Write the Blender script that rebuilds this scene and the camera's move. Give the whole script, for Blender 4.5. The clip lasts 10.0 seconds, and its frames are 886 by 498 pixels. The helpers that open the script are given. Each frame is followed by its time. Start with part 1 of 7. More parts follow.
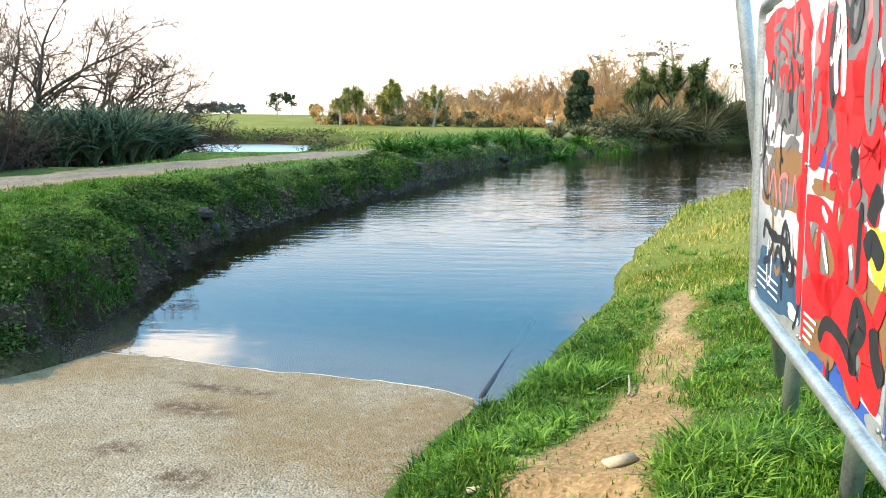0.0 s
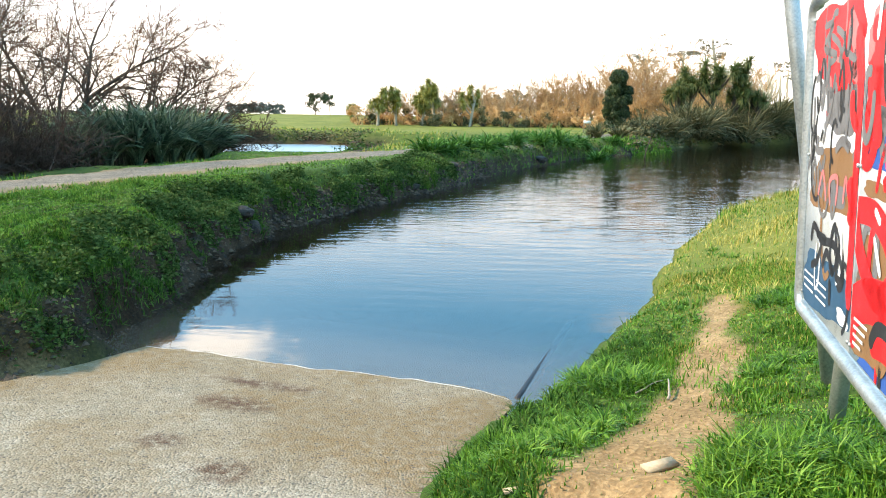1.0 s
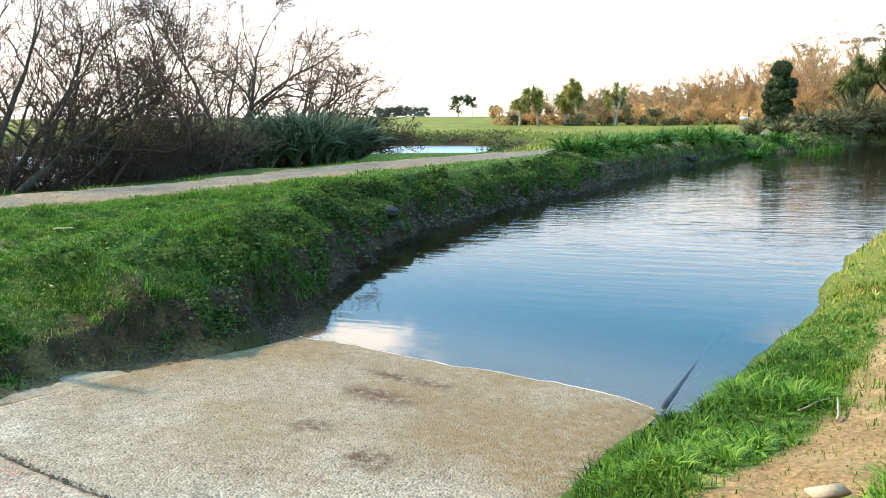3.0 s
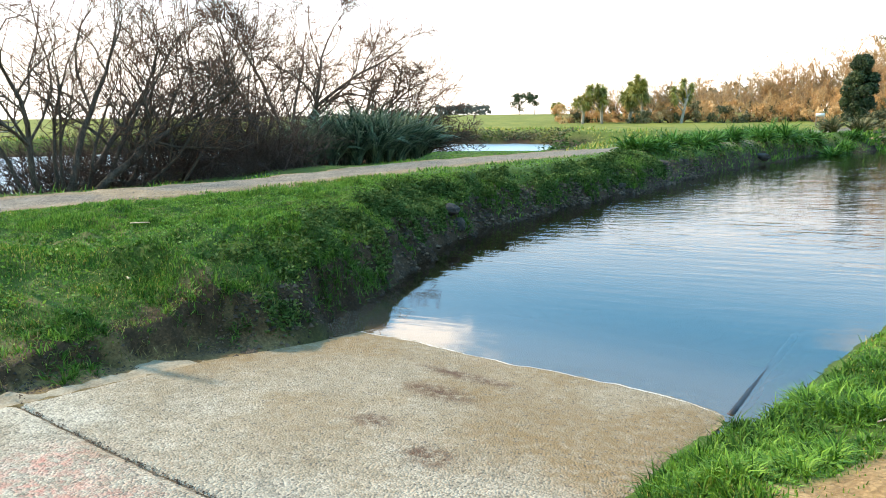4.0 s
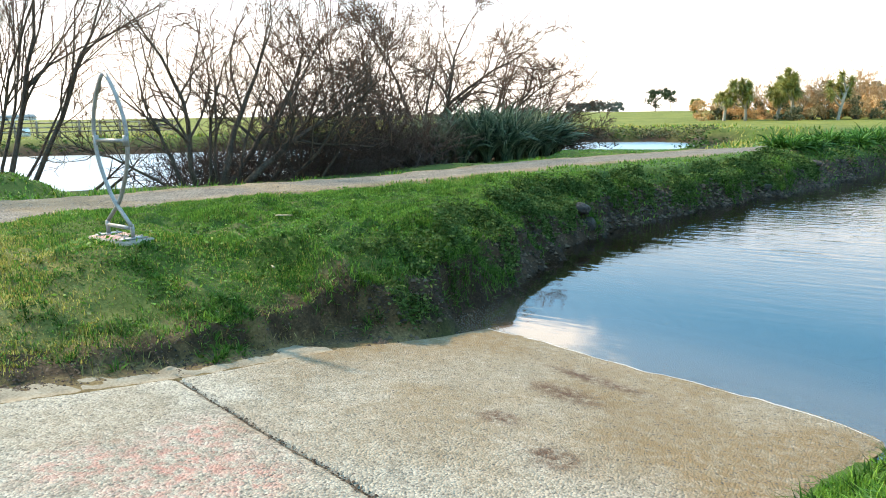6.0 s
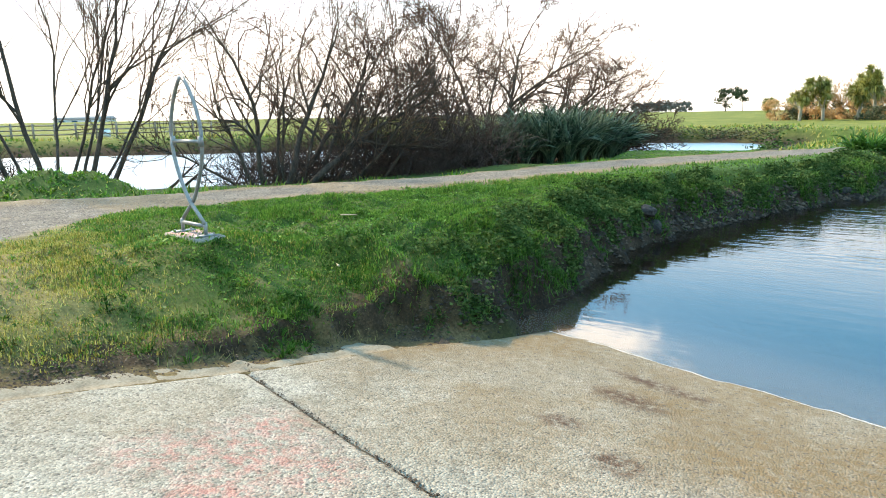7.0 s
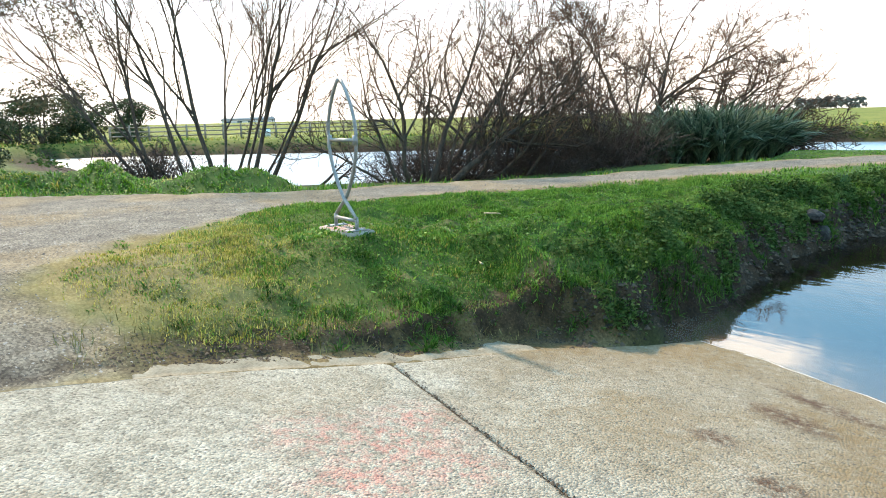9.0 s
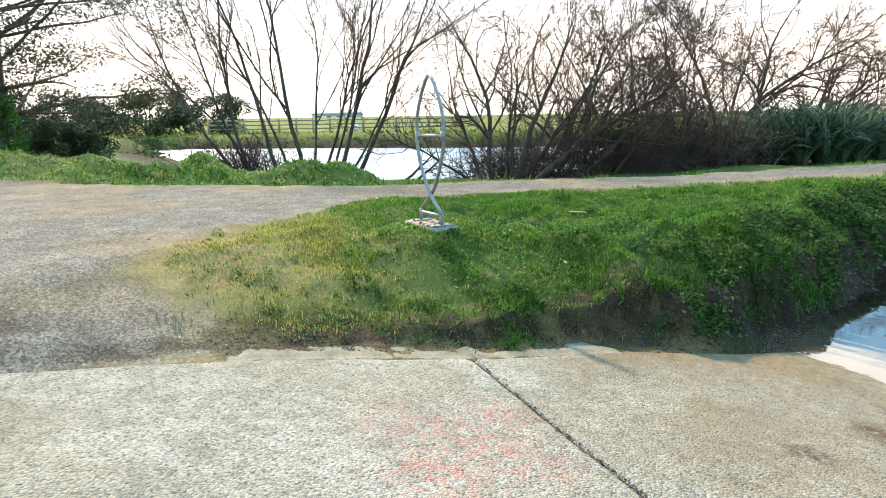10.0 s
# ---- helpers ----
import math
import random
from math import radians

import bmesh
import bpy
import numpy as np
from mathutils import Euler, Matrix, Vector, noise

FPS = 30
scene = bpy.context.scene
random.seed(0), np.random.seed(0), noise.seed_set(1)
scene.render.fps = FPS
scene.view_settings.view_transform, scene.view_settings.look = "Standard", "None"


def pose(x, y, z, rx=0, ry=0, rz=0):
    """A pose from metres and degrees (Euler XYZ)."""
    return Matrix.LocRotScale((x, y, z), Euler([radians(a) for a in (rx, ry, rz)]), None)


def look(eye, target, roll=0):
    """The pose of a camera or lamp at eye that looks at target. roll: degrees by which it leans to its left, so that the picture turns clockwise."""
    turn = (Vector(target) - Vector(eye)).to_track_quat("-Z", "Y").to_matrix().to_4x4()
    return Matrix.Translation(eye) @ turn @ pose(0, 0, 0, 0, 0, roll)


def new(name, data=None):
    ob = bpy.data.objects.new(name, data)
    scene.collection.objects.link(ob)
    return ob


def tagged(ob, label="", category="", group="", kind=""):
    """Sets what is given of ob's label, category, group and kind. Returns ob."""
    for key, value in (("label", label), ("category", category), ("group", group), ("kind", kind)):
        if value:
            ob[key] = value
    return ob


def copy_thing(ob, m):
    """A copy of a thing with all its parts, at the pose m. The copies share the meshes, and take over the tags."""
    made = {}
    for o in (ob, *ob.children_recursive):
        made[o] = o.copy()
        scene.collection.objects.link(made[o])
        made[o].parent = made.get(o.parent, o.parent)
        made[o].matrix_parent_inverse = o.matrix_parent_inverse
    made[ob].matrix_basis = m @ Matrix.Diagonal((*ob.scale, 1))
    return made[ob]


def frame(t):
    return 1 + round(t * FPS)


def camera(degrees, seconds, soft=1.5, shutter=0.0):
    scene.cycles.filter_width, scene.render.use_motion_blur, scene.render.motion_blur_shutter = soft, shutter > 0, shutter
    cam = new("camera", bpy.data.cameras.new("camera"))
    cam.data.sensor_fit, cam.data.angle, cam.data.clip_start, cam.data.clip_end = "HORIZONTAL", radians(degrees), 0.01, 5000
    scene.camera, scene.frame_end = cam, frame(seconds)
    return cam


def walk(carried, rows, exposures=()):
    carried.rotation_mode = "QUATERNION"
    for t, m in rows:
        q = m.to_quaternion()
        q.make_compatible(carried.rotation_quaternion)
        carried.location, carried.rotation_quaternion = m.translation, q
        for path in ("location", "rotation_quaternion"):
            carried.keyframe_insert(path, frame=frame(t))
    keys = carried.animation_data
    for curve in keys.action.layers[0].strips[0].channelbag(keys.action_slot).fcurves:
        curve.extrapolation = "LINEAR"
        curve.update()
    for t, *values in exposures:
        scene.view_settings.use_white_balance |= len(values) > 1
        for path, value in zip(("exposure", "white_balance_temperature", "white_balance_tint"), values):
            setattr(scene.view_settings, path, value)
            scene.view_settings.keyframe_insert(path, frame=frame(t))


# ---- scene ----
# A concrete boat ramp into a small river. Metres; z = 0 is the water.

# ------------------------------------------------------------ camera and walk
cam = camera(66.15, 10.0, soft=1.0)
# seconds, x, y, z, turn, tilt, lean
ROWS = [
    (0, 0.000, 0.000, 2.000, -0.67, -10.97, 0.89),
    (0.5, -0.009, -0.002, 1.999, 0.20, -10.99, 0.96),
    (1, -0.017, -0.002, 1.998, 2.34, -11.01, 0.90),
    (1.5, -0.015, 0.004, 1.996, 4.91, -11.02, 0.53),
    (2, -0.026, 0.005, 1.992, 7.95, -11.01, 0.21),
    (2.5, -0.031, 0.007, 1.991, 11.32, -11.00, -0.10),
    (4, -0.048, 0.003, 1.988, 19.37, -11.12, -0.58),
    (4.5, -0.061, 0.003, 1.991, 22.09, -11.27, -0.58),
    (5, -0.067, -0.000, 1.992, 25.09, -11.35, -0.80),
    (5.5, -0.076, -0.006, 1.991, 27.81, -11.29, -0.90),
    (7, -0.097, -0.036, 1.997, 35.24, -11.06, -0.99),
    (7.5, -0.104, -0.038, 2.000, 38.78, -11.05, -1.40),
    (8, -0.116, -0.051, 1.999, 41.62, -10.95, -1.39),
    (8.5, -0.141, -0.060, 1.997, 44.39, -10.88, -1.39),
    (9, -0.153, -0.061, 1.996, 46.95, -10.91, -1.40),
    (9.5, -0.173, -0.078, 1.994, 49.81, -11.02, -0.84),
    (10, -0.168, -0.089, 1.998, 53.86, -11.08, -0.86),
]
walk(cam, [(t, pose(x, y, z) @ pose(0, 0, 0, 0, 0, a) @ pose(0, 0, 0, 90 + b, 0, 0) @ pose(0, 0, 0, 0, 0, c))
           for t, x, y, z, a, b, c in ROWS], exposures=[(0.0, 1.24, 8150, 15), (10.0, 1.24, 8150, 15)])

# ------------------------------------------------------------ world and sun
SUN_AZ, SUN_EL = 88.5, 39.4          # degrees to the left of +y, and above the horizon
world = bpy.data.worlds.new("sky")
scene.world = world
world.use_nodes = True
wn, wl = world.node_tree.nodes, world.node_tree.links
wn.clear()
sky = wn.new("ShaderNodeTexSky")
sky.sky_type, sky.sun_disc = "NISHITA", False
sky.sun_elevation, sky.sun_rotation = radians(SUN_EL), radians(-SUN_AZ)
sky.air_density, sky.dust_density, sky.ozone_density = 1.2, 0.4, 1.2
# thin cloud: a flat layer overhead, so that it closes up towards the horizon
co = wn.new("ShaderNodeTexCoord")
sp = wn.new("ShaderNodeSeparateXYZ")
wl.new(co.outputs["Generated"], sp.inputs["Vector"])
up = wn.new("ShaderNodeMath")
up.operation, up.inputs[1].default_value = "ADD", 0.12
up.use_clamp = False
zc = wn.new("ShaderNodeMath")
zc.operation, zc.inputs[1].default_value = "MAXIMUM", 0.0
wl.new(sp.outputs["Z"], zc.inputs[0])
wl.new(zc.outputs[0], up.inputs[0])
dv = wn.new("ShaderNodeVectorMath")
dv.operation = "DIVIDE"
cb = wn.new("ShaderNodeCombineXYZ")
for key in "XYZ":
    wl.new(up.outputs[0], cb.inputs[key])
wl.new(co.outputs["Generated"], dv.inputs[0])
wl.new(cb.outputs["Vector"], dv.inputs[1])
cl = wn.new("ShaderNodeTexNoise")
cl.noise_dimensions, cl.inputs["W"].default_value = "4D", 3.7
cl.inputs["Scale"].default_value, cl.inputs["Detail"].default_value, cl.inputs["Roughness"].default_value = 1.1, 8.0, 0.55
wl.new(dv.outputs["Vector"], cl.inputs["Vector"])
rp = wn.new("ShaderNodeMapRange")
rp.inputs["From Min"].default_value, rp.inputs["From Max"].default_value = 0.66, 0.80
wl.new(cl.outputs["Fac"], rp.inputs["Value"])
hz0 = wn.new("ShaderNodeMapRange")
hz0.interpolation_type = "SMOOTHSTEP"
hz0.inputs["From Min"].default_value, hz0.inputs["From Max"].default_value = 0.31, 0.05
wl.new(sp.outputs["Z"], hz0.inputs["Value"])
sm = wn.new("ShaderNodeMath")
sm.operation, sm.use_clamp = "MAXIMUM", True
# added white overhead, out of view, that keeps the fill light neutral
high = wn.new("ShaderNodeMapRange")
high.interpolation_type = "SMOOTHSTEP"
high.inputs["From Min"].default_value, high.inputs["From Max"].default_value = 0.50, 0.85
high.inputs["To Max"].default_value = 0.22
wl.new(sp.outputs["Z"], high.inputs["Value"])
hc = wn.new("ShaderNodeMath")
hc.operation = "MAXIMUM"
wl.new(rp.outputs["Result"], hc.inputs[0])
wl.new(high.outputs["Result"], hc.inputs[1])
wl.new(hc.outputs[0], sm.inputs[0])
wl.new(hz0.outputs["Result"], sm.inputs[1])
mx = wn.new("ShaderNodeMix")
mx.data_type = "RGBA"
mx.inputs["B"].default_value = (7.0, 7.15, 7.3, 1)
# one low cumulus heap over the river, flat and frayed
CLOUD_AZ, CLOUD_EL = 21.0, 19.2
ca, ce = radians(CLOUD_AZ), radians(CLOUD_EL)
off = wn.new("ShaderNodeVectorMath")
off.operation, off.inputs[1].default_value = "SUBTRACT", (-math.sin(ca) * math.cos(ce), math.cos(ca) * math.cos(ce), math.sin(ce))
wl.new(co.outputs["Generated"], off.inputs[0])
sq = wn.new("ShaderNodeVectorMath")
sq.operation, sq.inputs[1].default_value = "MULTIPLY", (1.0, 1.0, 2.9)
wl.new(off.outputs["Vector"], sq.inputs[0])
far_off = wn.new("ShaderNodeVectorMath")
far_off.operation = "LENGTH"
wl.new(sq.outputs["Vector"], far_off.inputs[0])
heap = wn.new("ShaderNodeMapRange")
heap.inputs["From Min"].default_value, heap.inputs["From Max"].default_value = 0.0, 0.25
heap.inputs["To Min"].default_value, heap.inputs["To Max"].default_value = 0.46, -0.32
heap.clamp = False
wl.new(far_off.outputs["Value"], heap.inputs["Value"])
fray = wn.new("ShaderNodeTexNoise")
fray.inputs["Scale"].default_value, fray.inputs["Detail"].default_value, fray.inputs["Roughness"].default_value = 10.0, 8.0, 0.62
wl.new(sq.outputs["Vector"], fray.inputs["Vector"])
hs0 = wn.new("ShaderNodeMath")
hs0.operation = "ADD"
wl.new(heap.outputs["Result"], hs0.inputs[0])
wl.new(fray.outputs["Fac"], hs0.inputs[1])
hr = wn.new("ShaderNodeMapRange")
hr.interpolation_type = "SMOOTHSTEP"
hr.inputs["From Min"].default_value, hr.inputs["From Max"].default_value = 0.60, 0.86
wl.new(hs0.outputs[0], hr.inputs["Value"])
sunlit = wn.new("ShaderNodeMix")
sunlit.data_type = "RGBA"
sunlit.inputs["B"].default_value = (11.5, 12.6, 13.6, 1)
wl.new(hr.outputs["Result"], sunlit.inputs["Factor"])
wl.new(mx.outputs["Result"], sunlit.inputs["A"])
wl.new(sm.outputs[0], mx.inputs["Factor"])
veil = wn.new("ShaderNodeMix")
veil.data_type = "RGBA"
veil.inputs["Factor"].default_value = 0.72
veil.inputs["B"].default_value = (0.8, 5.1, 9.9, 1)
wl.new(sky.outputs["Color"], veil.inputs["A"])
wl.new(veil.outputs["Result"], mx.inputs["A"])
bg = wn.new("ShaderNodeBackground")
bg.inputs["Strength"].default_value = 0.15
wo = wn.new("ShaderNodeOutputWorld")
wl.new(sunlit.outputs["Result"], bg.inputs["Color"])
wl.new(bg.outputs["Background"], wo.inputs["Surface"])

sun_data = bpy.data.lights.new("sun", "SUN")
sun_data.energy, sun_data.angle, sun_data.color = 3.6, radians(2.0), (1.0, 0.91, 0.78)
sun = new("sun", sun_data)
sa, se = radians(SUN_AZ), radians(SUN_EL)
sun.matrix_world = look((-math.sin(sa) * math.cos(se) * 50, math.cos(sa) * math.cos(se) * 50, math.sin(se) * 50), (0, 0, 0))

# ------------------------------------------------------------ materials
def surf(name, stops, scale=6.0, rough=0.85, bump=0.3, fine=60.0, metal=0.0, stretch=(1, 1, 1), spec=0.3, island=0.0, trans=0.0, local=False):
    """A material of mixed coarse and fine noise over the colours in stops, with relief."""
    m = bpy.data.materials.new(name)
    m.use_nodes = True
    n, l = m.node_tree.nodes, m.node_tree.links
    b = n["Principled BSDF"]
    b.inputs["Roughness"].default_value, b.inputs["Metallic"].default_value = rough, metal
    b.inputs["Specular IOR Level"].default_value = spec
    if local:
        src = n.new("ShaderNodeTexCoord").outputs["Object"]
    else:
        src = n.new("ShaderNodeNewGeometry").outputs["Position"]
    v = n.new("ShaderNodeMapping")
    v.inputs["Scale"].default_value = stretch
    l.new(src, v.inputs["Vector"])
    a = n.new("ShaderNodeTexNoise")
    a.inputs["Scale"].default_value, a.inputs["Detail"].default_value = scale, 6.0
    f = n.new("ShaderNodeTexNoise")
    f.inputs["Scale"].default_value, f.inputs["Detail"].default_value = fine, 4.0
    for q in (a, f):
        l.new(v.outputs["Vector"], q.inputs["Vector"])
    s = n.new("ShaderNodeMath")
    s.operation, s.inputs[1].default_value = "MULTIPLY_ADD", 0.5
    l.new(f.outputs["Fac"], s.inputs[0])
    h = n.new("ShaderNodeMath")
    h.operation, h.inputs[1].default_value = "MULTIPLY", 0.5
    l.new(a.outputs["Fac"], h.inputs[0])
    l.new(h.outputs[0], s.inputs[2])
    out = s.outputs[0]
    if island:
        g = n.new("ShaderNodeNewGeometry")
        k = n.new("ShaderNodeMath")
        k.operation, k.inputs[1].default_value = "MULTIPLY_ADD", island
        l.new(g.outputs["Random Per Island"], k.inputs[0])
        k2 = n.new("ShaderNodeMath")
        k2.operation, k2.inputs[1].default_value = "SUBTRACT", island / 2
        l.new(out, k2.inputs[0])
        l.new(k2.outputs[0], k.inputs[2])
        out = k.outputs[0]
    r = n.new("ShaderNodeValToRGB")
    e = r.color_ramp.elements
    lo, hi = 0.32, 0.68
    e[0].position, e[1].position = lo, hi
    e[0].color, e[1].color = (*stops[0], 1), (*stops[-1], 1)
    for i, c in enumerate(stops[1:-1], 1):
        e.new(lo + (hi - lo) * i / (len(stops) - 1)).color = (*c, 1)
    l.new(out, r.inputs["Fac"])
    l.new(r.outputs["Color"], b.inputs["Base Color"])
    if bump:
        p = n.new("ShaderNodeBump")
        p.inputs["Strength"].default_value, p.inputs["Distance"].default_value = bump, 0.02
        l.new(s.outputs[0], p.inputs["Height"])
        l.new(p.outputs["Normal"], b.inputs["Normal"])
    if trans:
        t = n.new("ShaderNodeBsdfTranslucent")
        l.new(r.outputs["Color"], t.inputs["Color"])
        x = n.new("ShaderNodeMixShader")
        x.inputs["Fac"].default_value = trans
        l.new(b.outputs["BSDF"], x.inputs[1])
        l.new(t.outputs["BSDF"], x.inputs[2])
        l.new(x.outputs["Shader"], n["Material Output"].inputs["Surface"])
    return m


M_BARK = surf("bark", [(0.025, 0.018, 0.014), (0.065, 0.048, 0.036), (0.12, 0.095, 0.07)], 8, 0.9, 0.6, 50, stretch=(1, 1, 0.3))
M_TWIG = surf("twig_bark", [(0.05, 0.028, 0.02), (0.17, 0.088, 0.052)], 4, 0.85, 0, 30)
M_ORANGE = surf("orange_twigs", [(0.32, 0.145, 0.05), (0.54, 0.30, 0.12), (0.66, 0.46, 0.24)], 0.3, 0.9, 0, 6)
M_PALEBARK = surf("pale_bark", [(0.22, 0.19, 0.14), (0.42, 0.38, 0.30)], 6, 0.9, 0.3, 40)
M_FLAX = surf("flax_leaf", [(0.020, 0.046, 0.024), (0.056, 0.105, 0.062), (0.20, 0.27, 0.18)], 2, 0.38, 0, 20, spec=0.35, island=0.4, trans=0.25)
M_CLUMP = surf("strap_leaf", [(0.012, 0.05, 0.010), (0.034, 0.125, 0.018), (0.11, 0.26, 0.05)], 2, 0.6, 0, 20, spec=0.15, island=0.3, trans=0.25)
M_CABBAGE = surf("cabbage_leaf", [(0.08, 0.10, 0.02), (0.22, 0.24, 0.055), (0.42, 0.38, 0.12)], 1, 0.6, 0, 9, spec=0.25, island=0.4, trans=0.2)
M_CABBAGEDARK = surf("dark_cabbage_leaf", [(0.035, 0.06, 0.016), (0.09, 0.13, 0.036), (0.22, 0.23, 0.08)], 1, 0.6, 0, 9, spec=0.25, island=0.4, trans=0.2)
M_SCRUB = surf("brown_green_scrub", [(0.035, 0.046, 0.018), (0.095, 0.096, 0.040), (0.20, 0.165, 0.08)], 0.7, 0.8, 0, 9, island=0.4, trans=0.15)
M_PAMPAS = surf("pampas_leaf", [(0.04, 0.055, 0.02), (0.09, 0.10, 0.04), (0.22, 0.19, 0.10)], 1, 0.7, 0, 9, island=0.4, trans=0.2)
M_PLUME = surf("pampas_plume", [(0.42, 0.34, 0.22), (0.62, 0.54, 0.40)], 3, 0.95, 0, 20, trans=0.3)
M_DARKLEAF = surf("dark_leaf", [(0.012, 0.025, 0.01), (0.03, 0.055, 0.018), (0.06, 0.09, 0.03)], 1, 0.6, 0, 12, island=0.35, trans=0.15)
M_PINE = surf("dry_needle", [(0.03, 0.03, 0.014), (0.07, 0.065, 0.03), (0.12, 0.10, 0.05)], 1, 0.7, 0, 12, island=0.35, trans=0.15)
M_BLADE = surf("grass_blade", [(0.026, 0.086, 0.010), (0.068, 0.175, 0.020), (0.155, 0.285, 0.045)], 2.2, 0.6, 0, 14, spec=0.2, island=0.4, trans=0.3)
M_LUSH = surf("lush_grass", [(0.024, 0.085, 0.008), (0.072, 0.20, 0.016), (0.17, 0.32, 0.04)], 1.5, 0.55, 0, 14, spec=0.25, island=0.35, trans=0.3)
M_RANK = surf("rank_grass", [(0.014, 0.044, 0.008), (0.036, 0.10, 0.015), (0.078, 0.17, 0.03)], 2.2, 0.9, 0, 14, spec=0.08, island=0.35, trans=0.15)
M_OLIVE = surf("trodden_grass", [(0.07, 0.068, 0.022), (0.15, 0.14, 0.042), (0.26, 0.215, 0.09)], 2.2, 0.95, 0, 14, spec=0.05, island=0.4, trans=0.1)
M_DRY = surf("dry_grass", [(0.20, 0.18, 0.035), (0.39, 0.335, 0.075), (0.54, 0.45, 0.16)], 1.5, 0.9, 0, 14, spec=0.08, island=0.4, trans=0.25)
M_WEED = surf("weed_leaf", [(0.018, 0.042, 0.010), (0.042, 0.086, 0.020), (0.095, 0.145, 0.045)], 2.0, 0.9, 0, 14, spec=0.08, island=0.35, trans=0.2)
M_ROCK = surf("grey_rock", [(0.009, 0.008, 0.007), (0.022, 0.019, 0.016), (0.05, 0.044, 0.037)], 5, 0.85, 0.8, 40)
M_STEEL = surf("galvanised_steel", [(0.26, 0.29, 0.29), (0.40, 0.43, 0.43), (0.54, 0.56, 0.55)], 14, 0.42, 0.08, 90, metal=0.75, spec=0.5)
M_DULLSTEEL = surf("dull_steel", [(0.12, 0.125, 0.12), (0.21, 0.215, 0.205), (0.31, 0.31, 0.295)], 14, 0.5, 0.08, 90, metal=0.35, spec=0.5)
M_SLABTOP = surf("plaque_concrete", [(0.16, 0.15, 0.125), (0.27, 0.25, 0.21), (0.36, 0.33, 0.285)], 10, 0.9, 0.4, 120)
M_PINKTOP = surf("worn_pink_paint", [(0.26, 0.13, 0.10), (0.42, 0.23, 0.19), (0.48, 0.38, 0.33)], 14, 0.85, 0.3, 120)
M_WOOD = surf("weathered_wood", [(0.12, 0.095, 0.07), (0.26, 0.21, 0.16), (0.36, 0.31, 0.25)], 8, 0.9, 0.4, 60)
M_PALEWOOD = surf("pale_board", [(0.30, 0.235, 0.14), (0.46, 0.37, 0.25)], 8, 0.85, 0.3, 60)
M_WHITE = surf("white_paint", [(0.68, 0.68, 0.66), (0.80, 0.80, 0.78)], 8, 0.7, 0.05, 60)
M_ROOF = surf("roof_sheet", [(0.25, 0.22, 0.2), (0.36, 0.33, 0.3)], 2, 0.7, 0, 20)


